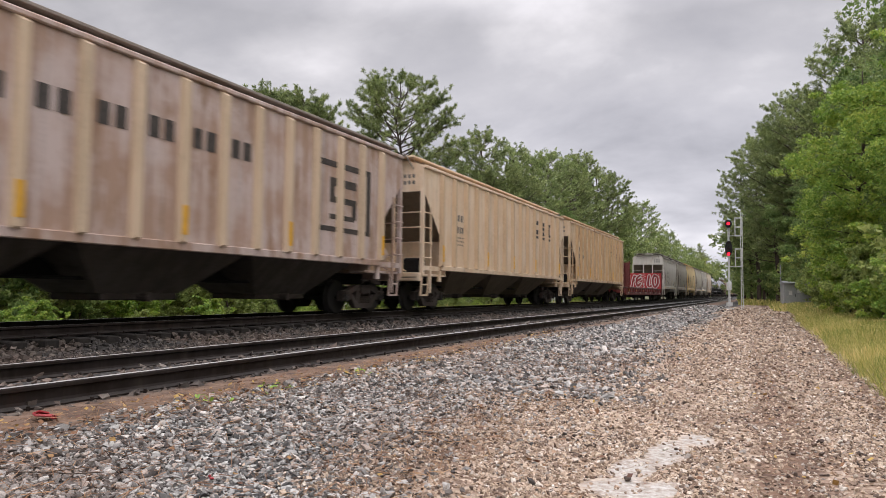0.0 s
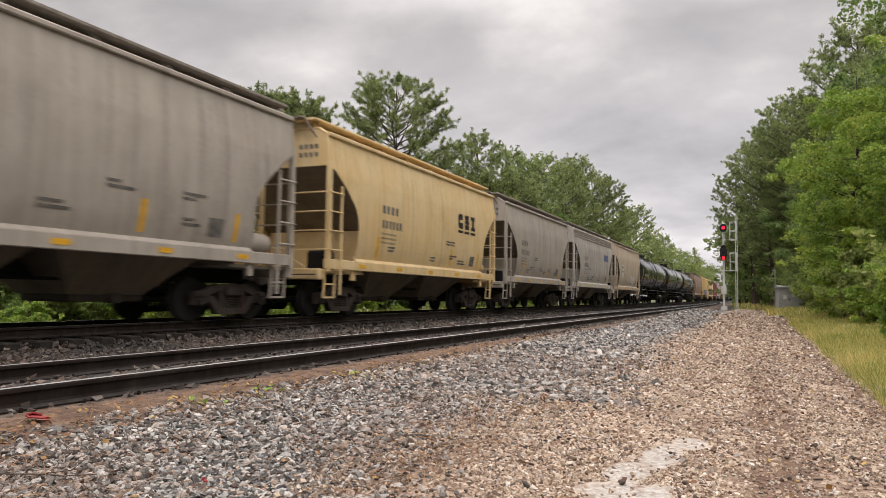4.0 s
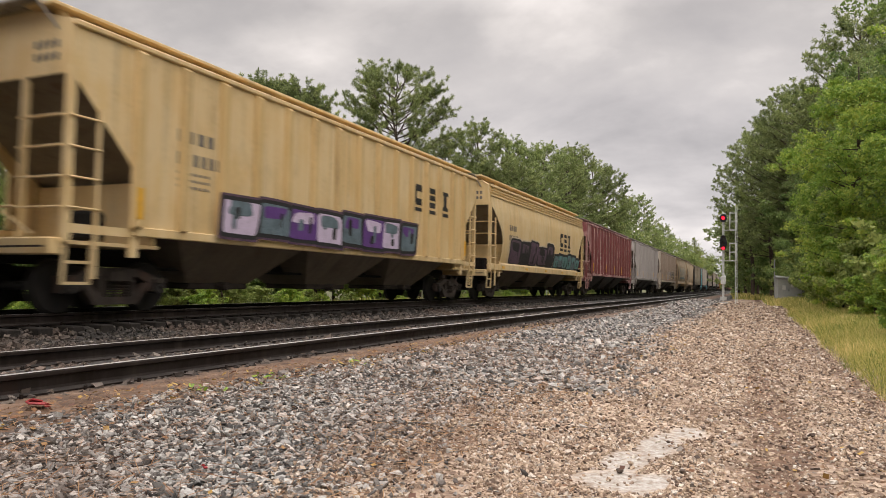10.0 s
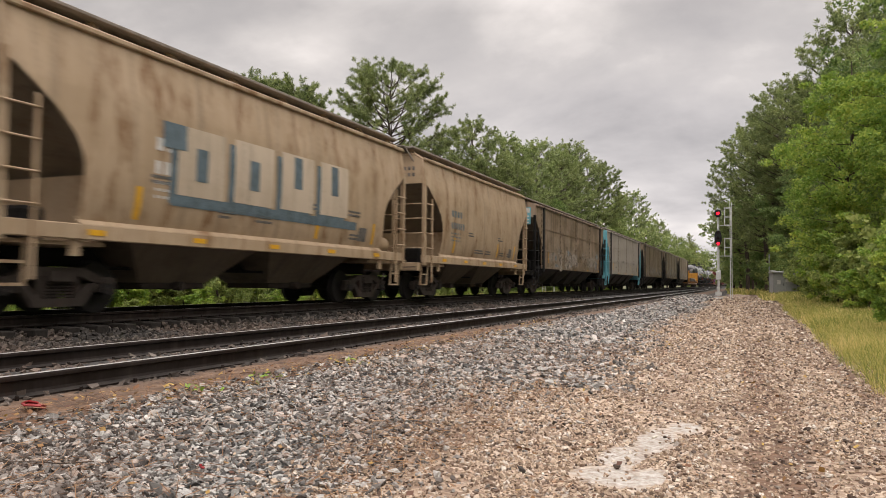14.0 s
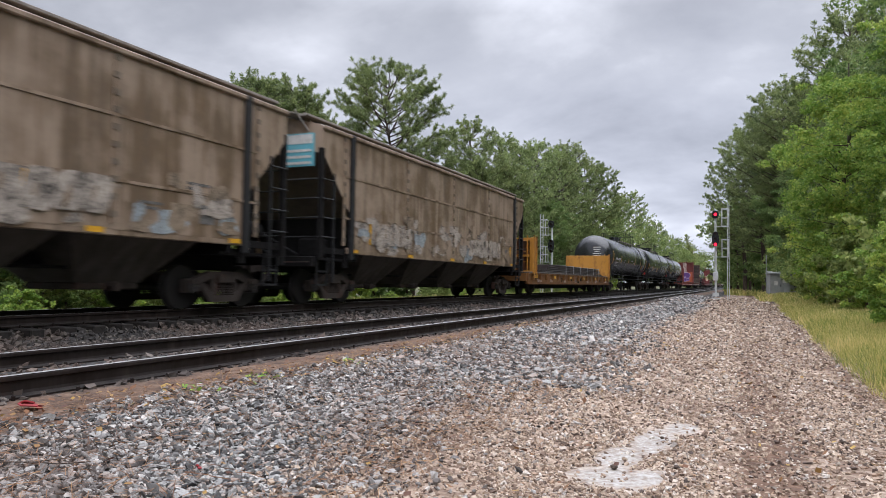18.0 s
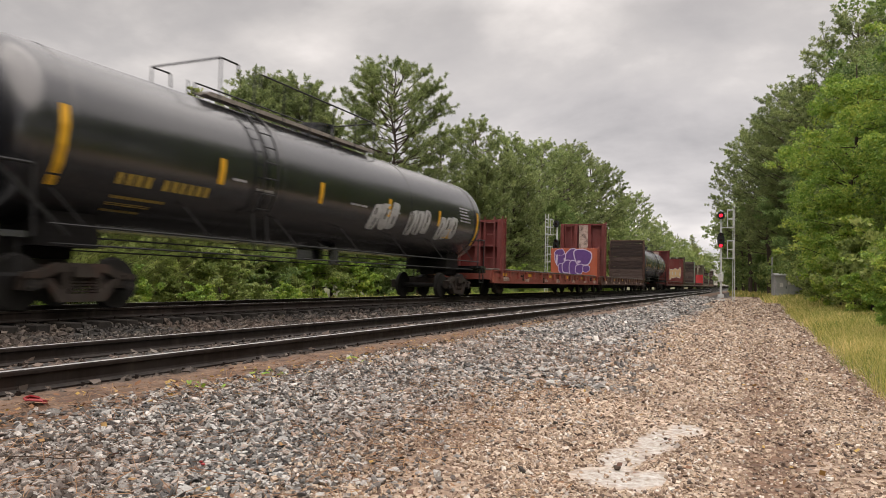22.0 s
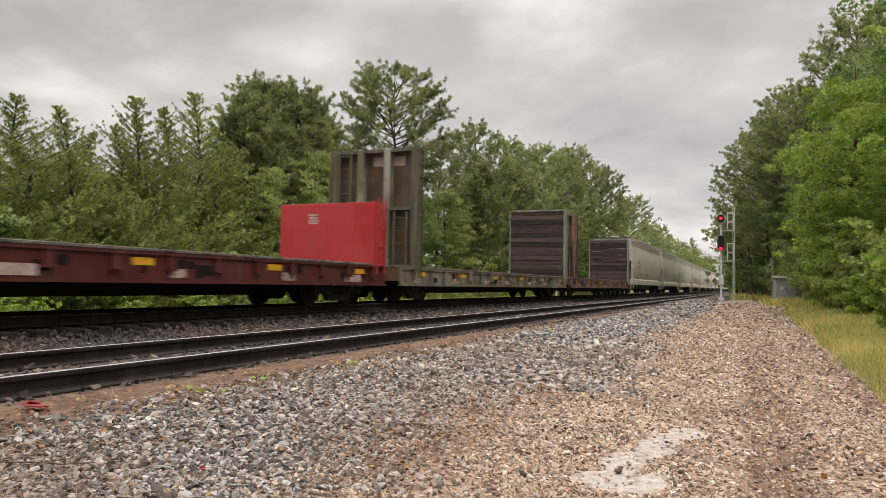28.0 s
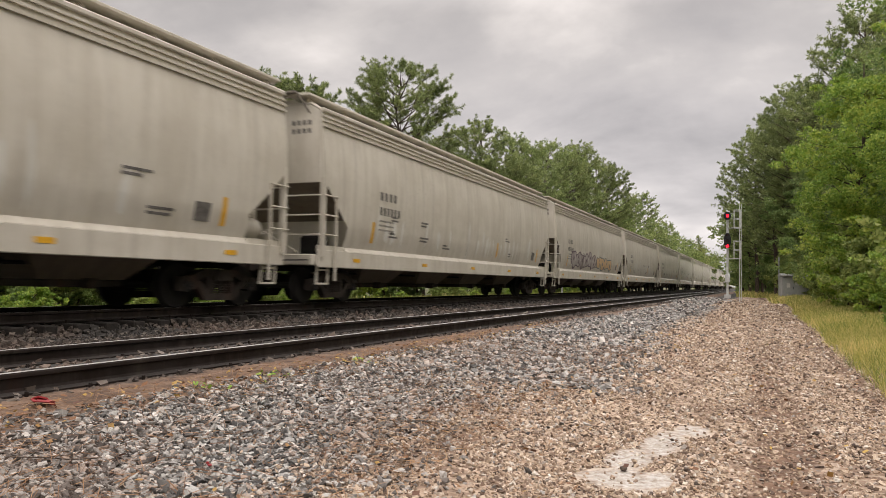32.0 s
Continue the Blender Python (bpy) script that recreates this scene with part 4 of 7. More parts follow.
def blob(b, side, cy, cz, ry, rz, rnd, off, mat=0, n=22, wob=0.22, e=0.75, lean=0.0):
    """A rounded spray-paint shape on the side."""
    ph = [rnd.uniform(0, 6.28) for _ in range(3)]
    rings = [0.0, 0.4, 0.72, 1.0]
    pts, fs = [], []
    for k, q in enumerate(rings):
        for i in range(n):
            a = i * math.tau / n
            r = q * (1 + wob * (0.6 * math.sin(2 * a + ph[0]) + 0.5 * math.sin(3 * a + ph[1]) + 0.25 * math.sin(5 * a + ph[2])))
            ca, sa = math.cos(a), math.sin(a)
            y = cy + ry * r * math.copysign(abs(ca) ** e, ca)
            z = cz + rz * r * math.copysign(abs(sa) ** e, sa)
            y += lean * (z - cz)
            pts.append(((side.x(z) if side else 0.0) + off, y, z))
    for k in range(len(rings) - 1):
        for i in range(n):
            j = (i + 1) % n
            fs.append((k * n + i, k * n + j, k * n + n + j, k * n + n + i))
    b.add(pts, fs, mat)


def graffiti(car, side, y0, y1, z0, z1, fill, edge, letters, seed, label, off=0.012, swap=None):
    """A row of swollen letter shapes with a dark or light outline; shapes only."""
    rnd = random.Random(seed)
    b = Build()
    w = (y1 - y0) / letters
    for i in range(letters):
        cy, cz = y0 + (i + 0.5) * w, (z0 + z1) / 2 + rnd.uniform(-0.08, 0.08) * (z1 - z0)
        st = rnd.getstate()
        blob(b, side, cy, cz, w * 0.60, (z1 - z0) * 0.5, rnd, off + 0.0008 * i, 1)
        rnd.setstate(st)
        blob(b, side, cy, cz, w * 0.50, (z1 - z0) * 0.42, rnd, off + 0.006 + 0.0008 * i, 0 if not swap or i % 2 else 2)
        for _ in range(2):
            blob(b, side, cy + rnd.uniform(-0.18, 0.18) * w, cz + rnd.uniform(-0.2, 0.2) * (z1 - z0), w * 0.09, (z1 - z0) * rnd.uniform(0.07, 0.16), rnd, off + 0.012 + 0.0008 * i, 1, 10)
    part("graffiti", b.mesh("graffiti", [fill, edge] + ([swap] if swap else [])), car, label=label, kind="stuff")


def letters(b, side, y0, z0, h, n, w, gap, mat=0, off=0.008):
    """A line of lettering as plain bars."""
    for i in range(n):
        y = y0 + i * (w + gap)
        patch(b, side, y, y + w, z0, z0 + h, off, mat)


def reporting_marks(car, side, y, z, mat, size=1.0):
    b = Build()
    for i in range(4):
        glyph(b, side, y + i * 0.25 * size, z, 0.25 * size, 0.17 * size, i)
    for i in range(6):
        glyph(b, side, y + i * 0.20 * size, z - 0.40 * size, 0.25 * size, 0.14 * size, 10 + i)
    for i in range(3):
        letters(b, side, y + 0.02, z - 0.56 * size - 0.12 * i, 0.05, 7, 0.07, 0.05)
    part("lettering", b.mesh("lettering", mat), car, label="stencilled lettering", kind="stuff")


def end_frame(car, side, L, s, mats, zc, style):
    """Platform, corner posts, ladders and rails at one end; s is -1 at the front."""
    pm, lm = mats
    y_out = s * (side.half - 0.03)
    b = Build()
    b.box((0, s * (side.half - 0.9), 1.10), (2.86, 1.9, 0.06))
    part("end_platform", b.mesh("end_platform", pm), car)
    part("end_sill", Build().box((0, s * (side.half + 0.10), 1.03), (2.9, 0.20, 0.26), bev=0.02).mesh("end_sill", pm), car)
    part("bolster_wall", Build().box((0, s * (side.half - side.inset - 0.42), 1.66), (2 * side.x(1.5) - 0.06, 0.05, 1.12)).mesh("bolster_wall", pm), car)
    xo = side.x(zc)
    for x in (xo - 0.05, -(xo - 0.05)):
        c = Build().box((x, y_out, (1.1 + zc + 0.1) / 2), (0.11, 0.11, zc + 0.1 - 1.1))
        part("corner_post", c.mesh("corner_post", pm), car)
    for x in (0.45, -0.45):
        c = Build().bar((x, y_out, 1.1), (x, y_out, zc + 0.05), 0.09)
        part("end_post", c.mesh("end_post", pm), car)
    for sx in (1, -1):
        t = Build()
        t.box((sx * 1.46, s * (side.half - side.inset / 2), 1.31), (0.06, side.inset, 0.14)).box((sx * 1.46, s * (side.half - side.inset + 0.02), 1.12), (0.07, 0.16, 0.42))
        part("sill_bracket", t.mesh("sill_bracket", pm), car)
        r = Build()
        r.bar((sx * xo, s * (side.half - 0.52), 0.55), (sx * xo, s * (side.half - 0.52), min(zc - 0.3, 3.2)), 0.05)
        for z in (1.62, 2.08, 2.54, 3.0)[:4 if zc > 3.3 else 3]:
            r.tube((sx * (xo + 0.03), s * (side.half + 0.03), z), (sx * (xo + 0.03), s * (side.half - 0.55), z), 0.018, 6)
        part("side_ladder", r.mesh("side_ladder", lm), car)
        e = Build()
        for z in (1.62, 2.08, 2.54, 3.0)[:4 if zc > 3.3 else 3]:
            e.tube((sx * (xo - 0.05), s * (side.half + 0.07), z), (sx * 0.45, s * (side.half + 0.07), z), 0.018, 6)
        part("end_ladder", e.mesh("end_ladder", lm), car)
        p = Build()
        for yy in (0.06, 0.52):
            p.bar((sx * 1.40, s * (side.half - yy), 0.46), (sx * 1.44, s * (side.half - yy), 1.15), 0.045)
        for z in (0.48, 0.80):
            p.box((sx * 1.41, s * (side.half - 0.29), z), (0.05, 0.46, 0.045))
        part("step", p.mesh("step", lm), car)
    r = Build().tube((-0.45, s * (side.half + 0.05), 1.65), (0.45, s * (side.half + 0.05), 1.65), 0.02, 6)
    part("grab_rail", r.mesh("grab_rail", lm), car)
    r = Build().bar((1.0, s * (side.half + 0.16), 1.2), (-0.1, s * (side.half + 0.16), 1.75), 0.035)
    part("brake_rod", r.mesh("brake_rod", lm), car)
    if s > 0:
        k = Build().lathe([(0, 0.08), (0.06, 0.2), (0.12, 0.22), (0.75, 0.22), (0.82, 0.2), (0.88, 0.08)], 14, "y")
        part("brake_reservoir", k.mesh("brake_reservoir", pm, True), car, (1.05, s * (side.half - 1.15), 1.62))
        w = Build().lathe([(0.0, 0.28), (0.03, 0.28), (0.03, 0.24), (0.0, 0.24)], 18, "y")
        part("brake_wheel", w.mesh("brake_wheel", lm), car, (-0.9, s * (side.half + 0.1), 2.6))
    else:
        k = Build().box((0.75, s * (side.half - 0.9), 1.4), (0.6, 0.45, 0.5), bev=0.06)
        part("brake_valve", k.mesh("brake_valve", M["under"]), car)
    if style == "round":
        # end number board lines and a hoop over the roof
        h = Build().path([(1.50, y_out, zc), (1.44, y_out, self_top(side) - 0.05), (1.2, y_out, self_top(side) + 0.1), (-1.2, y_out, self_top(side) + 0.1), (-1.44, y_out, self_top(side) - 0.05), (-1.50, y_out, zc)], 0.045, 6)
        part("end_hoop", h.mesh("end_hoop", pm), car)
    n = Build()
    for z in (0.22, 0.42):
        for i in range(4):
            n.box((1.15 - 0.15 * i, s * (side.half + 0.006), self_top(side) - 0.12 - z), (0.085, 0.012, 0.11))
    part("end_lettering", n.mesh("end_lettering", M["print"]), car, label="stencilled end lettering", kind="stuff")


def rib_lines(side):
    """How many panels lie between the ribs, how wide they are, and where the first rib stands."""
    r = side.half - side.inset + 0.04
    n = max(6, round(2 * r / 1.0))
    return n, 2 * r / n, -r


def self_top(side):
    return side.levels[-3][1]


def bays_mesh(n, y0, y1, top, wtop, name="hopper_bay"):
    w = (y1 - y0) / n
    b = Build()
    lo, z0, k = 0.62, 0.50, 0.23 * w
    a, c = w / 2 - 0.02, wtop / 2
    pts = [(-c, -a, top), (c, -a, top), (c, a, top), (-c, a, top), (-lo, -k, z0), (lo, -k, z0), (lo, k, z0), (-lo, k, z0)]
    b.add(pts, [(0, 1, 5, 4), (1, 2, 6, 5), (2, 3, 7, 6), (3, 0, 4, 7), (7, 6, 5, 4)])
    gate = Build().box((0, 0, 0.44), (1.3, 1.9 * k, 0.12), bev=0.02).tube((0.6, 0, 0.44), (0.86, 0, 0.44), 0.09, 10)
    return b, gate, w


MESHES = {}


def shared(key, make):
    if key not in MESHES:
        MESHES[key] = make()
    return MESHES[key]


def hopper(name, L, style, col, label, bays=3, top=4.47, under=None, end=None, sill=None, group="train", inset=1.3, cut=3.65, knee=2.25, sill_z=None, strips=False):
    """A covered hopper: ribbed, rounded or flat-sided."""
    car = thing(name, label, "hopper car", group)
    half = L / 2 - 0.72
    mc = M[col]
    me, ms = M[end or col], M[sill or col]
    mu = M[under or "under"]
    lvl = {
        "rib": [(1.50, 1.38), (1.50, 2.4), (1.50, 3.4), (1.50, top - 0.12), (1.44, top), (0.72, top + 0.20), (0.7, top + 0.26)],
        "flat": [(1.56, 1.36), (1.57, 2.2), (1.57, 3.2), (1.57, top - 0.05), (1.50, top + 0.02), (0.7, top + 0.2), (0.66, top + 0.24)],
        "round": [(1.42, 1.34), (1.52, 1.6), (1.58, 1.9), (1.61, 2.3), (1.62, 2.7), (1.62, 3.1), (1.60, 3.5), (1.55, 3.85), (1.49, top - 0.25), (1.46, top - 0.02), (1.40, top),
                  (0.78, top + 0.18), (0.72, top + 0.24)],
    }[style]
    side = Side(lvl, half, cut, inset, knee, style == "round" and cut > 3)
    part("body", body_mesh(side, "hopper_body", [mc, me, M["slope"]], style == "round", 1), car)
    # roof hatches and walkways
    up = 0.33 if style == "round" else 0.27
    r = Build().box((0, 0, top + 0.30), (0.62, 2 * half - 1.2, 0.10), bev=0.03)
    part("roof_hatch", r.mesh("roof_hatch", mc), car)
    for s in (1, -1):
        wk = Build().box((s * 0.92, 0, top + up - 0.03), (0.62, 2 * half + 0.35, 0.06), bev=0.01)
        part("roof_walkway", wk.mesh("roof_walkway", mc if col in ("tan", "tan_r", "yellow", "white") else M["grate"]), car)
    for s in (1, -1):
        e = Build().box((0, s * (half + 0.12), top + up), (1.9, 0.5, 0.03)).bar((0.95, s * (half + 0.3), top + 0.34), (1.2, s * (half - 0.1), top - 0.25), 0.035).bar((-0.95, s * (half + 0.3), top + 0.34), (-1.2, s * (half - 0.1), top - 0.25), 0.035)
        part("crossover_step", e.mesh("crossover_step", M["grate"]), car)
    br = shared("bracket" + col + str(top), lambda: Build().box((1.0, 0, top + 0.14), (0.05, 0.07, 0.26)).bar((1.0, 0, top + up), (1.27, 0, top + 0.0), 0.03).mesh("walkway_bracket", mc))
    k = int(half * 2 / 1.55)
    for i in range(k + 1):
        for s in (1, -1):
            part("walkway_bracket", br, car, pose(0, -half + 0.1 + (2 * half - 0.2) * i / k, 0, 0, 0, 0 if s > 0 else 180))
    for s in (1, -1):
        lip = Build().box((s * (side.x(top - 0.1) + 0.03), 0, top - 0.06), (0.07, 2 * half, 0.10), bev=0.02)
        if strips:
            for dz in (0.14, 0.25, 0.38):
                part("roof_strip", Build().box((s * (side.x(top - dz - 0.06) + 0.015), 0, top - dz - 0.06), (0.06, 2 * half, 0.045)).mesh("roof_strip", mc), car)
        part("top_chord", lip.mesh("top_chord", ms if sill else mc), car)
    # side sill, centre sill
    lo, hi = sill_z or ((1.16, 1.40) if style == "round" else (1.26, 1.42))
    for s in (1, -1):
        sl = Build().box((s * 1.51, 0, (lo + hi) / 2), (0.09, 2 * (half - (0.0 if style == "round" else inset)) + 0.1, hi - lo), bev=0.015)
        if style == "round":
            sl.add([(s * 1.42, -half + inset, hi + 0.12), (s * 1.42, half - inset, hi + 0.12), (s * 1.55, half - inset, hi), (s * 1.55, -half + inset, hi)], [(0, 1, 2, 3) if s < 0 else (3, 2, 1, 0)])
        part("side_sill", sl.mesh("side_sill", ms), car)
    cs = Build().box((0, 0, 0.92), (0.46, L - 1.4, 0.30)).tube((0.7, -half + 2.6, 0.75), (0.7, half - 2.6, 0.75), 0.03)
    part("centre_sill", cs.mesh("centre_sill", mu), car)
    y1 = side.half - 2.3
    b, gate, w = bays_mesh(bays, -y1, y1, 1.36, 2.86)
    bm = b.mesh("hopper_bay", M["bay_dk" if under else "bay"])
    gm = gate.mesh("outlet_gate", M["truck"])
    for i in range(bays):
        part("hopper_bay", bm, car, (0, -y1 + (i + 0.5) * w, 0))
        part("outlet_gate", gm, car, (0, -y1 + (i + 0.5) * w, 0))
    if style == "rib":
        n, pitch, y0 = rib_lines(side)
        h = top - 0.1 - 1.36
        rm = Build().add([(0, -0.10, 0), (0.12, -0.065, 0.06), (0.12, 0.065, 0.06), (0, 0.10, 0), (0, -0.10, h), (0.12, -0.065, h - 0.09), (0.12, 0.065, h - 0.09), (0, 0.10, h)],
                         [(0, 1, 5, 4), (1, 2, 6, 5), (2, 3, 7, 6), (4, 5, 6, 7), (3, 2, 1, 0)]).mesh("side_rib", M.get(col + "_rib", mc))
        for i in range(n + 1):
            for s in (1, -1):
                part("side_rib", rm, car, pose(s * 1.50, y0 + i * pitch, 1.36, 0, 0, 0 if s > 0 else 180))
        if col in ("grey_w", "pinkish"):
            seam = Build()
            for s in (1, -1):
                seam.box((s * 1.502, 0, 2.62), (0.012, 2 * abs(y0), 0.03))
            part("side_seam", seam.mesh("side_seam", M["slope"]), car, label="dark horizontal seam")
    if style == "flat":
        pl, rv = Build(), Build()
        for s in (1, -1):
            for z in (2.15, 3.2):
                pl.box((s * 1.575, 0, z), (0.03, 2 * half - 1.9, 0.05))
            for i in range(5):
                y = -half + 1.0 + (2 * half - 2.0) * i / 4
                pl.box((s * 1.575, y, (1.4 + top) / 2), (0.03, 0.09, top - 1.5))
                for j in range(10):
                    rv.box((s * 1.597, y, 1.6 + j * 0.28), (0.02, 0.09, 0.10))
        part("side_batten", pl.mesh("side_batten", mc), car)
        part("rivet", rv.mesh("rivet", M["slope"]), car, label="columns of dark rivet heads", kind="stuff")
        for s in (1, -1):
            for e in (1, -1):
                po = Build().box((s * 1.60, e * (half - inset - 0.04), (1.1 + top) / 2), (0.10, 0.16, top - 1.12), bev=0.015)
                part("side_post", po.mesh("side_post", M["sigblack"]), car, label="black vertical post")
    for s in (-1, 1):
        end_frame(car, side, L, s, (M["under"], M["sigblack"]) if style == "flat" and not end else (me, me if end else mc), side.cut_z, style)
        truck(car, s * (L / 2 - 2.05))
    couplers(car, L)
    # reflectors along the sill
    rf = Build()
    for i in range(5):
        y = -half + 1.6 + i * (2 * half - 3.2) / 4
        if style == "rib":
            n, pitch, y0 = rib_lines(side)
            rf.box((1.624, y0 + round(i * n / 4) * pitch, 1.80), (0.012, 0.12, 0.52))
        else:
            rf.box((1.558, y, (lo + hi) / 2), (0.012, 0.32, 0.09))
    part("reflector", rf.mesh("reflector", M["refl"]), car, label="yellow reflective strips", kind="stuff")
    return car, side


def tank_car(name, L, label, col="black", R=1.58, zc=2.88, mark="whitep", group="train", hatch=0.0, guard=(-1.5, 1.5), ladder=0.0, top_rail=(), over=0.75, edge=0.8, strip_z=-0.5, mark_z=-0.5):
    car = thing(name, label, "tank car", group)
    half = L / 2 - over
    mt = M[col]
    d = 0.55
    prof = [(-half, 0.02)]
    for i in range(1, 10):
        a = i / 9 * math.pi / 2
        prof.append((-half + d * (1 - math.cos(a)), R * math.sin(a) ** 0.72))
    body = prof + [(-half + d + k * (2 * half - 2 * d) / 6, R) for k in range(1, 6)] + [(-a, r) for a, r in reversed(prof)]
    b = Build().lathe(body, 48, "y")
    part("tank_shell", b.mesh("tank_shell", mt, True), car, (0, 0, zc))
    for y in (-half + 1.0, -half / 3, half / 3, half - 1.0):
        bands = Build().lathe([(y - 0.04, R + 0.002), (y - 0.03, R + 0.012), (y + 0.03, R + 0.012), (y + 0.04, R + 0.002)], 48, "y")
        part("tank_band", bands.mesh("tank_band", mt, True), car, (0, 0, zc))
    # dome, hatch and top platform
    h = Build().tube((0, hatch, zc + R - 0.1), (0, hatch, zc + R + 0.36), 0.44, 18).tube((0, hatch, zc + R + 0.36), (0, hatch, zc + R + 0.42), 0.48, 18)
    for q in range(6):
        a = q * math.pi / 3
        h.box((0.5 * math.cos(a), hatch + 0.5 * math.sin(a), zc + R + 0.36), (0.07, 0.07, 0.10))
    h.tube((0.1, hatch + 0.95, zc + R - 0.1), (0.1, hatch + 0.95, zc + R + 0.16), 0.12, 10).tube((-0.2, hatch - 0.8, zc + R - 0.1), (-0.2, hatch - 0.8, zc + R + 0.2), 0.09, 10)
    part("valve_housing", h.mesh("valve_housing", mt, True), car)
    g0, g1 = guard
    tall = 0.62 if g1 - g0 < 3.2 and not top_rail else 0.74
    for s in (1, -1):
        p = Build().box((s * 0.66, (g0 + g1) / 2, zc + R - 0.02), (0.34, g1 - g0 + 0.4, 0.04)).box((s * 0.84, (g0 + g1) / 2, zc + R - 0.045), (0.03, g1 - g0 + 0.4, 0.09))
        part("top_platform", p.mesh("top_platform", M["grate"]), car)
    for s in (1, -1):
        g = Build()
        n = max(3, round((g1 - g0) / 1.1))
        for q in range(n + 1):
            y = g0 + (g1 - g0) * q / n
            part("railing_post", Build().tube((s * 0.94, y, zc + R - 0.35), (s * 0.94, y, zc + R + tall), 0.017, 6).mesh("railing_post", M["sigblack"]), car)
        # the rail is open where the ladder comes up
        gap = (ladder - 0.35, ladder + 0.35) if g0 + 0.4 < ladder < g1 - 0.4 else (g1, g1)
        for y0, y1 in ((g0, gap[0]), (gap[1], g1)):
            if y1 - y0 > 0.05:
                g.path([(s * 0.94, y0, zc + R + tall - (0.3 if y0 == gap[1] else 0)), (s * 0.94, y0 + 0.03, zc + R + tall), (s * 0.94, y1 - 0.03, zc + R + tall), (s * 0.94, y1, zc + R + tall - (0.3 if y1 == gap[0] and gap[0] < g1 else 0))], 0.02)
        g.tube((s * 0.94, g0 if s > 0 else g1, zc + R + tall), (-s * 0.94, g0 if s > 0 else g1, zc + R + tall), 0.02, 6)
        part("platform_railing", g.mesh("platform_railing", M["sigblack"]), car)
        if top_rail:
            g = Build()
            zr = zc + R + 0.15
            r0, r1 = top_rail
            g.path([(s * 0.42, r0, zr - 0.24), (s * 0.42, r0 + 0.12, zr), (s * 0.42, r1 - 0.12, zr), (s * 0.42, r1, zr - 0.24)], 0.022)
            for q in range(1, 12):
                y = r0 + q * (r1 - r0) / 12
                g.tube((s * 0.42, y, zr), (s * 0.42, y, zr - 0.24), 0.014, 6)
            part("top_handrail", g.mesh("top_handrail", M["sigblack"]), car)
    for s in (1, -1):
        la = Build()
        for y in (ladder - 0.22, ladder + 0.22):
            pts = [(s * (R + 0.12) * math.cos(a), y, zc + (R + 0.12) * math.sin(a)) for a in [radians(q) for q in range(-35, 66, 10)]]
            la.path([(s * 1.38, y, 1.15)] + pts, 0.022)
        for q in range(-30, 66, 12):
            a = radians(q)
            la.tube((s * (R + 0.12) * math.cos(a), ladder - 0.22, zc + (R + 0.12) * math.sin(a)), (s * (R + 0.12) * math.cos(a), ladder + 0.22, zc + (R + 0.12) * math.sin(a)), 0.015, 6)
        part("ladder", la.mesh("ladder", M["sigblack"]), car)
    # long handrail along the belly, and its brackets
    for s in (1, -1):
        hr = Build().tube((s * 1.50, -half + 0.6, 1.30), (s * 1.50, half - 0.6, 1.30), 0.02, 6)
        part("handrail", hr.mesh("handrail", M["galv" if col == "black" else "sigblack"]), car)
        hr = Build().tube((s * 1.30, -half + 0.8, 1.02), (s * 1.30, half - 0.8, 1.02), 0.018, 6)
        part("brake_pipe", hr.mesh("brake_pipe", M["sigblack"]), car)
        for i in range(7):
            y = -half + 1.2 + i * (2 * half - 2.4) / 6
            part("rail_bracket", Build().bar((s * 1.50, y, 1.30), (s * 1.18, y - 0.35, 1.86), 0.022).mesh("rail_bracket", M["sigblack"]), car)
    for s in (-1, 1):
        e = Build().box((0, s * (L / 2 - 1.5), 0.98), (0.55, 2.2, 0.34), bev=0.02)
        part("stub_sill", e.mesh("stub_sill", M["under"]), car)
        e = Build().box((0, s * (L / 2 - 0.62), 1.12), (2.9, 0.55, 0.09)).box((0, s * (L / 2 - 0.42), 1.02), (2.9, 0.10, 0.24))
        part("end_platform", e.mesh("end_platform", mt), car)
        e = Build().prism([(s * (half - 0.9), 1.0), (s * (half - 2.1), 1.0), (s * (half - 1.9), 1.9), (s * (half - 1.1), 1.9)], -0.8, 0.8)
        part("tank_saddle", e.mesh("tank_saddle", M["under"]), car)
        for x in (-1.38, 1.38):
            f = Build().path([(x, s * (L / 2 - 0.40), 1.1), (x, s * (L / 2 - 0.40), 2.15), (x, s * (L / 2 - 1.0), 2.15), (x, s * (L / 2 - 1.05), 1.1)], 0.025)
            if s < 0:
                f.bar((x, s * (L / 2 - 0.42), 2.1), (x, s * (L / 2 - 1.6), 1.15), 0.05)
            part("end_railing", f.mesh("end_railing", M["sigblack"]), car)
            f = Build().box((x, s * (L / 2 - 0.65), 0.55), (0.04, 0.42, 0.05)).bar((x, s * (L / 2 - 0.85), 0.55), (x, s * (L / 2 - 0.8), 1.1), 0.035).bar((x, s * (L / 2 - 0.45), 0.55), (x, s * (L / 2 - 0.5), 1.1), 0.035)
            part("step", f.mesh("step", M["sigblack"]), car)
        f = Build().tube((-1.38, s * (L / 2 - 0.40), 2.15), (1.38, s * (L / 2 - 0.40), 2.15), 0.025, 6)
        part("cross_rail", f.mesh("cross_rail", M["sigblack"]), car)
        truck(car, s * (L / 2 - 2.15))
    w = Build().lathe([(0.0, 0.27), (0.03, 0.27), (0.03, 0.23), (0.0, 0.23)], 18, "y")
    part("brake_wheel", w.mesh("brake_wheel", M["galv"]), car, (-1.0, L / 2 - 0.35, 1.9))
    couplers(car, L)
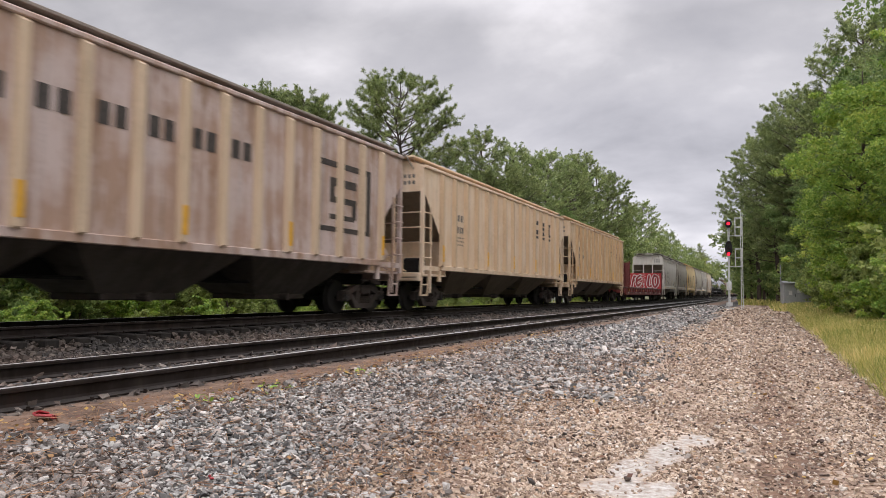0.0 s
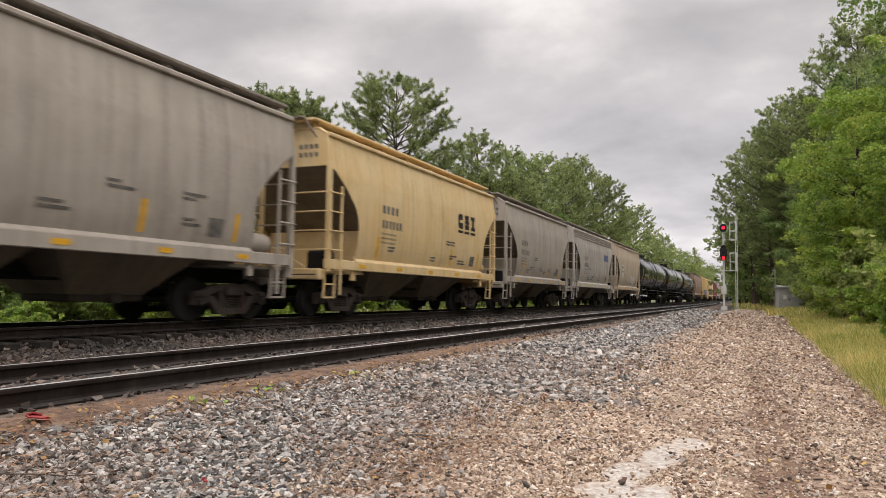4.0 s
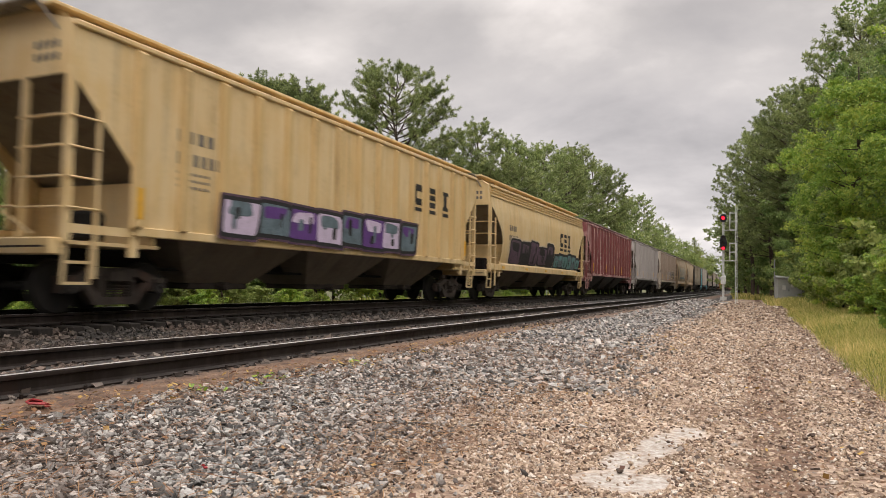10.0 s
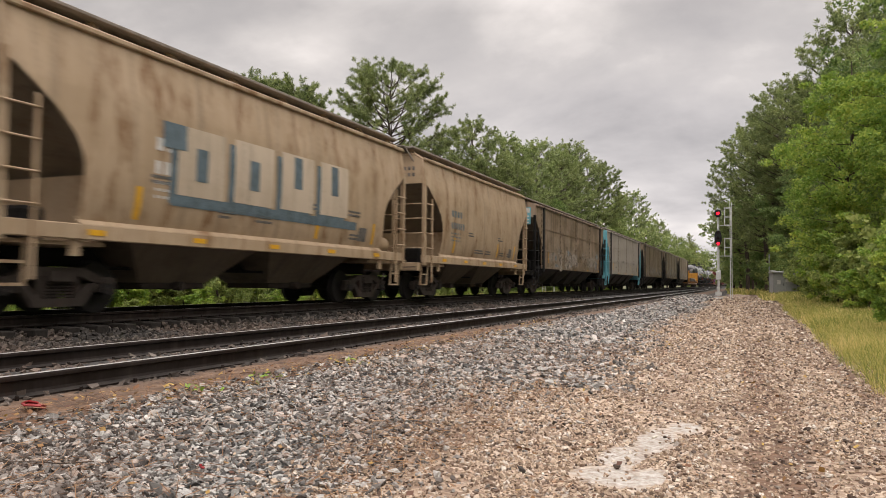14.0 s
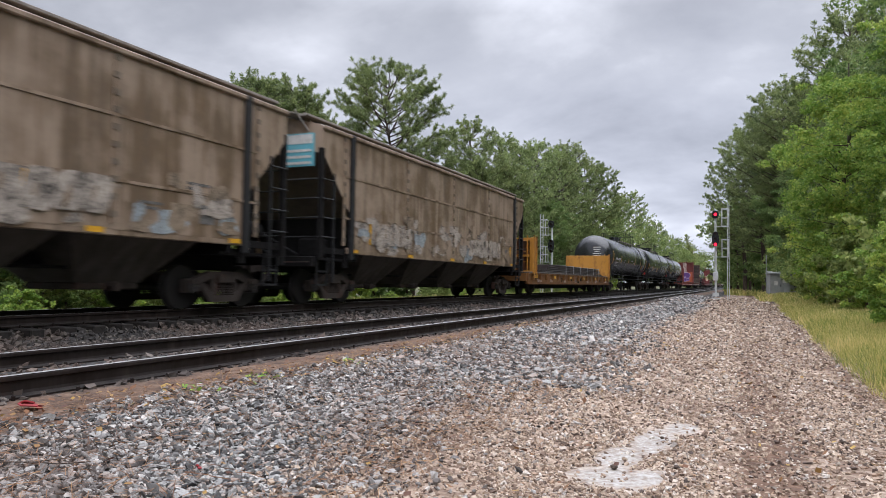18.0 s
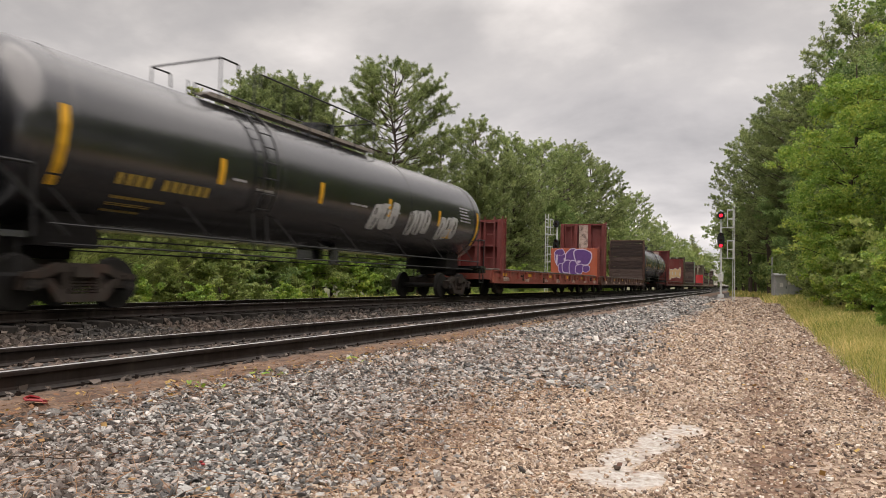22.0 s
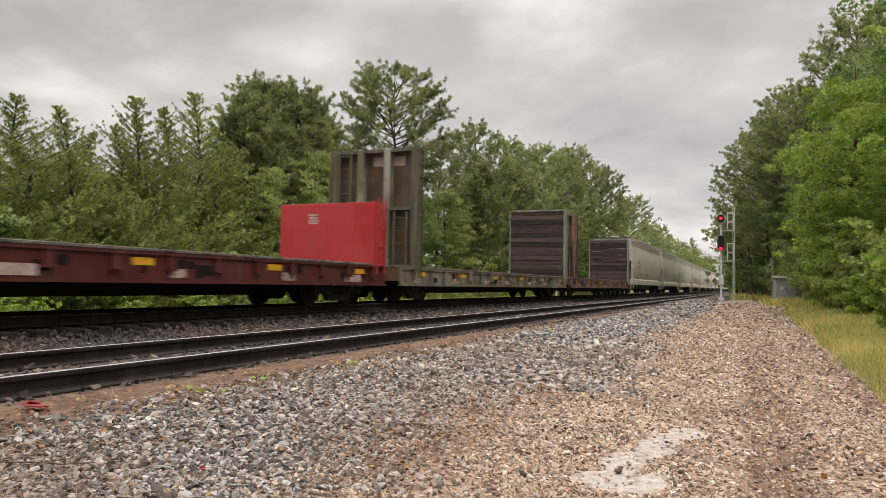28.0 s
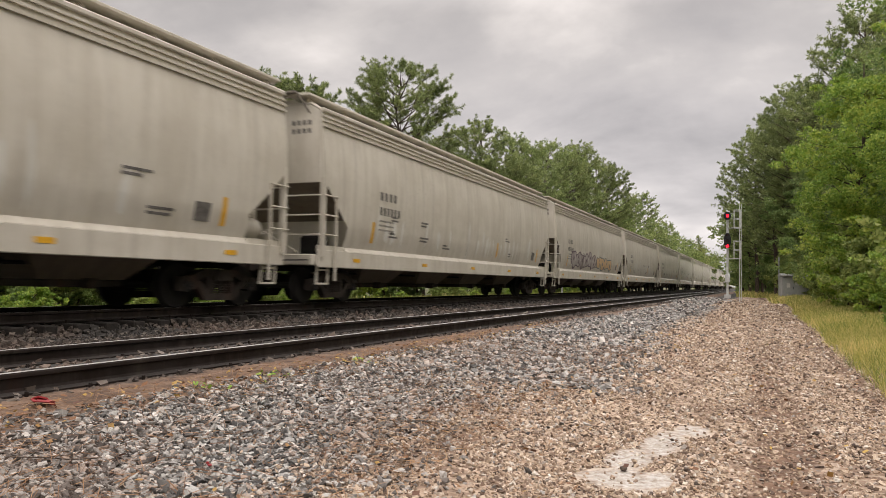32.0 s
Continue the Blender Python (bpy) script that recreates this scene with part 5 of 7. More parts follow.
    q = Build().tube((0.55, 0.3, 1.35), (0.55, 0.3, 0.95), 0.14, 10).box((0, 0, 1.3), (0.5, 0.5, 0.5))
    part("bottom_outlet", q.mesh("bottom_outlet", mt), car)
    # markings
    side = Side([(math.sqrt(max(0.05, R * R - (z - zc) ** 2)), z) for z in [zc - R * 0.9 + i * R * 1.8 / 14 for i in range(15)]], half, zc - R, 0.0)
    y = Build()
    n = 6
    for i in range(n):
        yy = -half + edge + i * (2 * half - 2 * edge) / (n - 1)
        patch(y, side, yy - 0.08, yy + 0.08, zc + strip_z + 0.05 - (0.45 if i in (0, n - 1) else 0), zc + strip_z + 0.55 + (0.25 if i in (0, n - 1) else 0), 0.014)
    part("reflector", y.mesh("reflector", M["refl"]), car, label="yellow reflective strips", kind="stuff")
    k = Build()
    for i in range(11):
        if i != 4:
            glyph(k, side, -half + 1.9 + 0.2 * i, zc + mark_z + 0.15, 0.21, 0.13, i + int(L * 7))
    rr = random.Random(int(L * 1000))
    for i in range(3):
        letters(k, side, -half + 1.95, zc + mark_z - 0.06 - 0.11 * i, 0.045, rr.randint(6, 11), 0.08, 0.05)
    part("lettering", k.mesh("lettering", M[mark]), car, label="stencilled lettering", kind="stuff")
    k = Build()
    for i in range(5):
        letters(k, side, half - 2.5 + rr.uniform(0, 0.1), zc + 0.3 - 0.11 * i, 0.05, rr.randint(5, 8), 0.08, 0.04)
        letters(k, side, rr.uniform(-half + 4, half - 5), zc - rr.uniform(0.1, 0.6), 0.05, rr.randint(3, 6), 0.09, 0.05)
    part("data_lettering", k.mesh("data_lettering", M["silver"]), car, label="small grey data lines", kind="stuff")
    return car, side


def bulkhead(car, y, s, h, mat, frame, style, posts=4, deck=1.03, label=""):
    """s: which way its smooth face looks (-1 to the front, +1 to the rear)."""
    w = 3.06
    m = M[mat]
    if style == "planks":
        n = 15
        bh = part("bulkhead_frame", Build().box((1.52, y, deck + h / 2), (0.07, 0.2, h)).box((-1.52, y, deck + h / 2), (0.07, 0.2, h)).box((0, y, deck + h + 0.03), (3.1, 0.2, 0.07))
                  .mesh("bulkhead_frame", M[frame]), car, label=label)
        r = random.Random(int(abs(y) * 10) + len(mat))
        pm = shared("plank" + str(round(h, 2)), lambda: Build().box((0, 0, 0), (2.94, 0.12, h / n - 0.006), bev=0.014).mesh("plank", M["plank"]))
        for i in range(n):
            part("plank", pm, bh, pose(r.uniform(-0.03, 0.03), y + s * (0.06 + r.uniform(-0.03, 0.03)), deck + (i + 0.5) * h / n, r.uniform(-3, 3), r.uniform(-0.45, 0.45), r.uniform(-0.4, 0.4)))
    else:
        bh = part("bulkhead", Build().box((0, y, deck + h / 2), (w, 0.07, h), bev=0.012).mesh("bulkhead", M["bh_rust"] if mat == "olive" else m), car, label=label)
    back = -s
    worn = "olive_post" if mat == "olive" else frame
    for i in range(posts):
        x = -1.42 + 2.84 * i / (posts - 1)
        part("bulkhead_post", Build().box((x, y + back * 0.22, deck + h / 2), (0.14, 0.34, h), bev=0.012).box((x, y + back * 0.40, deck + h / 2), (0.22, 0.03, h - 0.06), bev=0.008).mesh("bulkhead_post", M[worn if 0 < i < posts - 1 else frame]), car)
    if mat == "olive":
        for x in (0.0, 0.72):
            part("stencil_panel", Build().box((x, y + back * 0.045, deck + h - 0.36), (0.40, 0.012, 0.30)).mesh("stencil_panel", M["stencil"]), car, label="worn white stencil square")
    for z in (0.1, h * 0.5, h - 0.06):
        part("bulkhead_beam", Build().box((0, y + back * 0.2, deck + z), (2.8, 0.26, 0.1)).mesh("bulkhead_beam", M[frame]), car)
    for sx in (1, -1):
        b = Build().prism([(y, deck), (y + back * 0.62, deck), (y + back * 0.42, deck + h), (y, deck + h)], sx * 1.52 - 0.03, sx * 1.52 + 0.03)
        part("gusset", b.mesh("gusset", M[frame]), car)
    if style == "plate" and h == 3.7 and mat == "red":
        st = Build().box((0.05, y + back * 0.42, deck + h * 0.74), (0.62, 0.02, h * 0.46))
        part("stencil_panel", st.mesh("stencil_panel", M["stencil"]), car, label="worn pale stencil panel")
    la = ladder_mesh(h + 0.3, 0.42, max(4, int(h / 0.36)), M[frame])
    if h > 3:
        half_la = ladder_mesh(h / 2 + 0.1, 0.42, 5, M[frame])
        part("ladder", half_la, car, pose(1.0, y + back * 0.46, deck - 0.2, 0, 0, 90))
        part("ladder", half_la, car, pose(-1.0, y + back * 0.46, deck + h / 2 - 0.1, 0, 0, 90))
    else:
        part("ladder", la, car, pose(1.0, y + back * 0.46, deck - 0.2, 0, 0, 90))
    part("side_ladder", la, car, pose(1.57, y + back * 0.3, deck - 0.2))
    return bh


def flatcar(name, L, label, col, front, rear, sill_h=0.52, group="train"):
    """A bulkhead flatcar; front and rear are (height, plate colour, frame colour, style)."""
    car = thing(name, label, "flatcar", group)
    half = L / 2 - 0.5
    m = M[col]
    top = 1.03
    b = Build().box((0, 0, top - 0.05), (2.8, 2 * half, 0.08)).box((0, 0, 0.85), (0.5, L - 1.2, 0.4))
    belly = Build()
    for x in (-0.45, 0.45):
        belly.prism([(-half + 3.6, 0.62), (-half + 4.6, 0.30), (half - 4.6, 0.30), (half - 3.6, 0.62), (half - 3.6, 0.70), (-half + 3.6, 0.70)], x - 0.02, x + 0.02)
        belly.box((x, 0, 0.30), (0.16, 2 * half - 9.2, 0.03))
    part("centre_sill", belly.mesh("centre_sill", M["under"]), car)
    for i in range(14):
        b.box((0, -half + 0.6 + i * (2 * half - 1.2) / 13, 0.95), (2.6, 0.10, 0.25))
    part("deck", b.mesh("deck", M["fl_brn"]), car)
    n = 40
    plank = shared("deckboard", lambda: Build().box((0, 0, 0), (3.05, 0.44, 0.06), bev=0.012).mesh("deck_board", M["deck_wood"]))
    for i in range(n):
        part("deck_board", plank, car, (0, -half + 0.3 + (i + 0.5) * (2 * half - 0.6) / n, top + 0.055))
    for s in (1, -1):
        d = Build().box((s * 1.42, 0, top - sill_h / 2 + 0.02), (0.08, 2 * half, sill_h), bev=0.012)
        d.box((s * 1.44, 0, top - sill_h + 0.04), (0.13, 2 * half, 0.05))
        d.box((s * 1.45, 0, top), (0.12, 2 * half, 0.05))
        part("side_sill", d.mesh("side_sill", m), car)
    pk = shared("pocket" + col, lambda: Build().box((0, 0, 0), (0.12, 0.17, 0.30), bev=0.015).box((0.03, 0, 0.13), (0.09, 0.22, 0.05)).box((0.03, 0, -0.13), (0.09, 0.22, 0.04)).mesh("stake_pocket", m))
    k = 17
    for i in range(k):
        for s in (1, -1):
            part("stake_pocket", pk, car, pose(s * 1.50, -half + 0.8 + i * (2 * half - 1.6) / (k - 1), top - 0.14, 0, 0, 0 if s > 0 else 180))
    rf = Build()
    r = random.Random(int(L * 100))
    for i in range(6):
        rf.box((1.466, -half + 1.4 + i * (2 * half - 2.8) / 5, top - 0.14), (0.014, 0.46, 0.13))
    part("reflector", rf.mesh("reflector", M["refl"]), car, label="yellow reflective strips", kind="stuff")
    st = Build()
    for i in range(7):
        yy = -half + 1.5 + i * (2 * half - 3) / 6 + r.uniform(-0.5, 0.5)
        st.box((1.468, yy, top - 0.33), (0.012, r.uniform(0.3, 0.8), r.uniform(0.12, 0.20)))
    part("stencil_patch", st.mesh("stencil_patch", M["stencil"]), car, label="faded stencil patches", kind="stuff")
    hole = Build()
    for i in range(22):
        hole.box((1.462, -half + 1.0 + (2 * half - 2.0) * r.random(), top - r.uniform(0.16, 0.34)), (0.012, r.uniform(0.08, 0.30), r.uniform(0.06, 0.26)))
    part("grime_patch", hole.mesh("grime_patch", M["under"]), car, label="dark greasy patches and openings", kind="stuff")
    if front:
        bulkhead(car, -half + 1.2, 1, front[0], front[1], front[2], front[3])
    if rear:
        bulkhead(car, half - 0.75, -1, rear[0], rear[1], rear[2], rear[3])
    for s in (-1, 1):
        truck(car, s * (L / 2 - 2.3))
        e = Build().box((0, s * (half + 0.05), top - 0.18), (2.8, 0.12, 0.36)).box((1.3, s * (half - 0.3), 0.55), (0.04, 0.4, 0.05)).bar((1.3, s * (half - 0.5), 0.55), (1.3, s * (half - 0.45), 1.0), 0.035).bar((1.3, s * (half - 0.12), 0.55), (1.3, s * (half - 0.15), 1.0), 0.035)
        part("end_sill", e.mesh("end_sill", m), car)
    couplers(car, L)
    return car

# ---- the train: where each coupling stands along the track when the clip begins ----
ENDS = [0.3, 18.5, 36.52, 53.8, 75.25, 88.5, 101.15, 114.2, 125.9, 138.6, 151.36, 171.5, 191.3, 209.22, 227.35, 245.45, 262.7, 280.7, 297.9, 315.7, 329.27, 341.55, 359.6, 377.4,
        395.4, 413.06, 430.78, 452.5, 473.95, 494.75, 514.7, 536.22, 557.3, 576, 596.75, 618.3, 639.9, 660.7, 681.45, 702.87, 723.02, 743.52, 763.42, 782.92, 802.42]
ENDS += [ENDS[-1] + 19.6 * i for i in range(1, 11)]
TRAIN = []


def travelled(t):
    q = t / 32
    return 21.774 * t + 41.277 * q ** 2 - 33.116 * q ** 3 + 5.061 * q ** 4


def place(i, car, extra=()):
    TRAIN.append((car, (ENDS[i] + ENDS[i + 1]) / 2))
    for e in extra:
        TRAIN.append((e, (ENDS[i] + ENDS[i + 1]) / 2))


def length(i):
    return ENDS[i + 1] - ENDS[i]


def build_train():
    H = lambda i, *a, **k: hopper("covered_hopper", length(i), *a, **k)
    flat_plane = Side([(1.5, 0.5), (1.5, 5.0)], 10, 0.5, 0)
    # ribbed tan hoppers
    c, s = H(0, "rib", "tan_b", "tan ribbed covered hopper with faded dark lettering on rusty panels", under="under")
    reporting_marks(c, s, -6.5, 3.4, M["print"])
    k = Build()
    n, pitch, y0 = rib_lines(s)
    for i in range(9):
        a = y0 + (i + 0.5) * pitch
        for q in (-0.27, 0.06):
            glyph(k, s, a + q, 3.12, 0.42, 0.27, i * 2 + (q > 0))
    part("lettering", k.mesh("lettering", M["faded"]), c, label="row of faded black lettering bars", kind="stuff")
    k = Build()
    for y0, y1, z0, z1 in ((4.0, 6.6, 3.55, 3.7), (4.0, 6.6, 2.0, 2.12), (4.0, 4.2, 2.1, 3.6), (6.4, 6.6, 2.1, 3.6), (4.7, 5.9, 3.1, 3.3), (4.7, 4.9, 2.7, 3.2), (4.7, 5.9, 2.7, 2.85), (5.7, 5.9, 2.35, 2.8), (4.7, 5.8, 2.3, 2.42)):
        patch(k, s, y0, y1, z0, z1)
    part("emblem", k.mesh("emblem", M["faded"]), c, label="dark square ring emblem", kind="stuff")
    place(0, c)
    for i, col in ((1, "tan"), (2, "tan_r")):
        c, s = H(i, "rib", col, "tan ribbed covered hopper with black lettering" if i == 1 else "rust-streaked tan ribbed covered hopper")
        company(c, s, 2.8, 3.25)
        reporting_marks(c, s, -5.9, 2.95, M["print"])
        place(i, c)
    # red flat with a graffiti-covered end panel
    c = flatcar("bulkhead_flatcar", length(3), "oxide-red bulkhead flatcar with a graffiti-covered end panel", "red", (1.95, "red", "red", "plate"), (1.67, "red_br", "red", "plate"))
    stroke_art(c, length(3) / 2 - 1.25 - 0.045, 1.03, 1.67)
    place(3, c)
    # short two-bay hoppers
    for i, col, lab in ((4, "grey_l", "light grey rounded two-bay hopper with rust along the top"), (5, "grey_d", "grey rounded two-bay hopper with rusty roof edge"), (6, "yellow", "buff yellow rounded two-bay hopper with black lettering"),
                        (7, "grey_d", "grey rounded two-bay hopper"), (8, "grey_m", "stained grey round-bellied hopper with blue lettering"), (9, "beige", "beige two-bay hopper with white number panels")):
        c, s = H(i, "round", col, lab, bays=2, strips=i in (4, 8), sill="white" if i in (4, 8) else None)
        if i == 9:
            k = Build()
            patch(k, s, -3.4, -2.5, 2.05, 3.05)
            part("number_panel", k.mesh("number_panel", M["whitep"]), c, label="white number panel")
            k = Build()
            patch(k, s, 0.6, 2.4, 1.65, 2.35)
            part("number_panel", k.mesh("number_panel", M["whitep"]), c, label="white number panel")
        reporting_marks(c, s, -3.3, 2.75, M["print"], 1.0 if i != 9 else 0.8)
        if i == 6:
            company(c, s, 2.0, 2.85, 0.8)
        if i == 8:
            k = Build()
            letters(k, s, 2.4, 2.95, 0.42, 4, 0.34, 0.06)
            part("emblem", k.mesh("emblem", M["bluep"]), c, label="blue emblem shapes", kind="stuff")
        small_print(c, s, i)
        place(i, c)
    for i, mk, lab in ((10, "whitep", "black tank car with white lettering"), (11, "goldp", "black tank car with yellow lettering and white graffiti"), (12, "goldp", "glossy black tank car with yellow lettering")):
        c, s = tank_car("tank_car", length(i), lab, mark=mk)
        if i == 11:
            tags(c, s, -3.6, 5, 60)
        place(i, c)
    c, s = H(13, "round", "brown", "rust-brown rounded covered hopper with grey scuffs", bays=4)
    reporting_marks(c, s, -6.3, 2.8, M["tan"])
    small_print(c, s, 13)
    k = Build()
    rr = random.Random(9)
    blob(k, s, 0.6, 3.05, 0.50, 0.50, rr, 0.009, 0, 26, 0.03, 1.0)
    blob(k, s, 0.6, 2.78, 0.34, 0.18, rr, 0.013, 1, 20, 0.05, 1.0)
    part("emblem", k.mesh("emblem", [M["stencil"], M["mint"]]), c, label="worn round emblem, pale with a green foot", kind="stuff")
    place(13, c)
    c, s = H(14, "rib", "yellow", "buff yellow ribbed hopper with purple graffiti along the bottom")
    company(c, s, 3.1, 2.95)
    reporting_marks(c, s, -6.2, 3.0, M["print"])
    angular_art(c, s, -5.1, 3.2, 1.40, 2.36, 8, ("lilac", "slate", "purple"), 0.135, "purple, lilac and grey graffiti letters", "dusk", 0.2)
    place(14, c)
    c, s = H(15, "round", "yellow", "buff yellow rounded hopper with black and teal graffiti", bays=3, sill="yellow", strips=True)
    company(c, s, 2.4, 2.6, 1.1)
    reporting_marks(c, s, -5.8, 2.8, M["print"])
    angular_art(c, s, -5.6, 1.2, 1.42, 2.66, 5, ("dusk", "blackp", "dusk"), 0.010, "dark violet and black graffiti letters with cream edges", "beige")
    angular_art(c, s, 1.3, 6.7, 1.42, 2.30, 6, ("teal", "slate", "teal"), 0.010, "teal and blue graffiti letters")
    place(15, c)
    for i, col, lab in ((16, "maroon", "maroon ribbed hopper with chalky panels"), (17, "grey_w", "weathered grey ribbed hopper"), (18, "pinkish", "pale tan ribbed hopper with blue and red graffiti")):
        c, s = H(i, "rib", col, lab, under="under")
        reporting_marks(c, s, -5.2, 2.7, M["whitep"] if i != 18 else M["grey_w"])
        if i == 17:
            for y0 in (-6.05, -5.02):
                k = Build()
                patch(k, s, y0, y0 + 0.72, 2.15, 2.75)
                part("number_panel", k.mesh("number_panel", M["cream_pan"]), c, label="worn cream number panel")
        if i == 18:
            graffiti(c, s, -2.4, 1.4, 1.5, 2.65, M["bluep"], M["pinkp"], 4, 14, "blue graffiti letters with a pink edge", off=0.082, swap=M["whitep"])
            graffiti(c, s, 2.2, 5.0, 1.6, 2.5, M["blackp"], M["pinkish"], 5, 15, "black graffiti letters", off=0.082)
        place(i, c)
    for i in (19, 20):
        c, s = H(i, "round", "rust_tan", "rust-stained tan rounded hopper with faded graffiti" if i == 19 else "rust-stained tan rounded hopper", bays=2)
        reporting_marks(c, s, -3.4, 2.75, M["whitep"] if i == 19 else M["slate"])
        if i == 19:
            block_art(c, s)
        small_print(c, s, i)
        place(i, c)
    for i in range(21, 26):
        light = i == 22
        c, s = H(i, "flat", "grey_d" if light else "dark_br", "grey flat-sided hopper with sky-blue ends" if light else "grimy brown flat-sided hopper with graffiti traces", bays=4, end="blue_end" if light else None, under="under", top=4.3)
        b = Build()
        for sy in (-1,):
            b.box((0.88, -length(i) / 2 + 0.70, 3.72), (0.92, 0.02, 0.80))
        part("data_panel", b.mesh("data_panel", M["blue_end"]), c, label="blue data panel on the end")
        k = Build()
        for z in (3.40, 3.55, 3.70):
            k.box((0.88, -length(i) / 2 + 0.685, z), (0.76, 0.012, 0.06))
        k.box((0.88, -length(i) / 2 + 0.685, 3.98), (0.82, 0.012, 0.22))
        part("lettering", k.mesh("lettering", M["whitep"]), c, label="white lines of print", kind="stuff")
        r = random.Random(i)
        if not light:
            faded_art(c, s, 40 + i)
            if i == 23:
                graffiti(c, s, 4.9, 6.2, 1.55, 2.25, M["goldp"], M["yellow"], 1, 77, "yellow graffiti tag")
        small_print(c, s, i)
        place(i, c)
    # yellow flat with steel plates
    c = flatcar("bulkhead_flatcar", length(26), "worn yellow bulkhead flatcar loaded with dark steel plates", "fl_yel_dk", (1.72, "fl_brn", "fl_yel", "plate"), (1.6, "fl_yel", "fl_yel", "plate"))
    pl = thing("steel_plate_stack", "stack of long dark steel plates strapped on the flatcar", "steel plates", "")
    for q in range(5):
        b = Build().box((0, 0.4 + 0.1 * q, 1.165 + 0.092 * q), (2.84 - 0.05 * q, 15.0 - 0.5 * q, 0.066), bev=0.01)
        part("plate", b.mesh("plate", M["dark_steel"]), pl)
        if q:
            sp = Build()
            for j in range(6):
                sp.box((0, -6 + 2.5 * j, 1.119 + 0.092 * q), (2.5, 0.1, 0.026))
            part("spacer", sp.mesh("spacer", M["wood"]), pl)
    for j in range(6):
        st = Build().box((1.44, -2.8 + 1.9 * j, 1.36), (0.02, 0.07, 0.46)).box((-1.44, -2.8 + 1.9 * j, 1.36), (0.02, 0.07, 0.46)).box((0, -2.8 + 1.9 * j, 1.58), (2.9, 0.07, 0.02))
        part("strap", st.mesh("strap", M["galv"]), pl)
    place(26, c, (pl,))
    for i, mk in ((27, "whitep"), (28, "whitep"), (29, "goldp")):
        top = {27: dict(R=1.48, zc=2.80, hatch=-0.15, guard=(-1.4, 4.75), ladder=5.2), 28: dict(R=1.54, zc=2.83, hatch=-0.4, guard=(-1.35, 1.05), ladder=-0.2, top_rail=(-9.75, 7.4), over=0.28, edge=0.4, strip_z=-0.9, mark_z=-0.7), 29: dict(R=1.48, zc=2.80, hatch=0.15, guard=(-4.7, 1.65), ladder=-3.8, over=0.6, mark_z=-0.9)}[i]
        c, s = tank_car("tank_car", length(i), "worn black tank car with faint paler patches and yellow reflectors", col="black_w", mark=mk, **top)
        k = Build()
        patch(k, s, s.half - 3.6, s.half - 2.95, 2.02, 2.32, 0.013)
        part("notice", k.mesh("notice", M["refl"]), c, label="yellow notice panel")
        if i > 27:
            tags(c, s, 0.8, 3, 90 + i, "black_w")
        k = Build()
        for q in range(5):
            k.box((0.35, -s.half - 0.015, 3.35 - 0.16 * q), (0.62 - 0.12 * (q % 3), 0.02, 0.06))
        part("lettering", k.mesh("lettering", M["whitep"]), c, label="white end lettering", kind="stuff")
        d = Build().tube((1.1, -length(i) / 2 + 0.34, 1.7), (1.1, -length(i) / 2 + 0.32, 1.7), 0.12, 4)
        part("warning_sign", d.mesh("warning_sign", M["redp"]), c, label="red and white warning sign")
        place(i, c)
    # flats with tall bulkheads
    c = flatcar("bulkhead_flatcar", length(30), "rusty red flatcar with a purple graffiti end panel", "red_or", (2.1, "red", "red", "plate"), (1.85, "panel_or", "red_or", "plate"))
    bubbles(c, length(30) / 2 - 1.25 - 0.045, 1.03, 1.85)
    place(30, c)
    place(31, flatcar("bulkhead_flatcar", length(31), "dark red flatcar with a tall ribbed bulkhead and plank end", "red_mid", (3.7, "red", "red", "plate"), (3.6, "wood", "red_mid", "planks")))
    c, s = tank_car("tank_car", length(32), "short dusty charcoal tank car with yellow reflectors", col="tank_grey", mark="goldp", R=1.46, zc=2.78)
    place(32, c)
    c = flatcar("bulkhead_flatcar", length(33), "dark red flatcar with tall bulkheads, one with cream graffiti", "red", (3.7, "red", "red", "plate"), (3.35, "red", "red", "plate"))
    end_art(c, length(33) / 2 - 1.25 - 0.045, 1.03, 3.35, "cream", "whitep", 6, 15, "cream graffiti letters", lo=0.16, hi=0.60)
    place(33, c)
    place(34, flatcar("bulkhead_flatcar", length(34), "olive flatcar with plank bulkhead in a pale frame", "olive", (3.7, "olive", "olive", "plate"), (3.6, "wood", "mint", "planks")))
    c = flatcar("bulkhead_flatcar", length(35), "red flatcar with a plain bright red end panel", "red_dk", (1.9, "red", "red", "plate"), (1.75, "red_br", "red_br", "plate"))
    k = Build()
    for q in range(4):
        k.box((-0.42, length(35) / 2 - 1.25 - 0.039, 2.46 - 0.075 * q), (0.34 - 0.05 * (q % 2), 0.006, 0.05))
    part("stencil_patch", k.mesh("stencil_patch", M["stencil"]), c, label="small worn pale stencil", kind="stuff")
    place(35, c)
    place(36, flatcar("bulkhead_flatcar", length(36), "mottled pale green flatcar with olive bulkhead and planked end", "mottle", (3.75, "olive", "olive", "plate"), (3.65, "wood", "mint", "planks")))
    place(37, flatcar("bulkhead_flatcar", length(37), "rusty flatcar with brown bulkhead and planked end", "fl_brn", (3.72, "fl_brn", "fl_brn", "plate"), (3.4, "wood", "mint", "planks")))
    for i in range(38, len(ENDS) - 1):
        c, s = H(i, "round", "white", "off-white long rounded plastic-pellet hopper", bays=4, sill="white", top=4.62, inset=1.1, cut=2.85, knee=1.85, sill_z=(0.86, 1.27), strips=True)
        reporting_marks(c, s, -6.9, 2.7, M["print"])
        small_print(c, s, i)
        chalky_runs(c, s, 300 + i)
        if i == 38:
            ghost_letters(c, s, -1.5, 6.0, 1.75, 2.7)
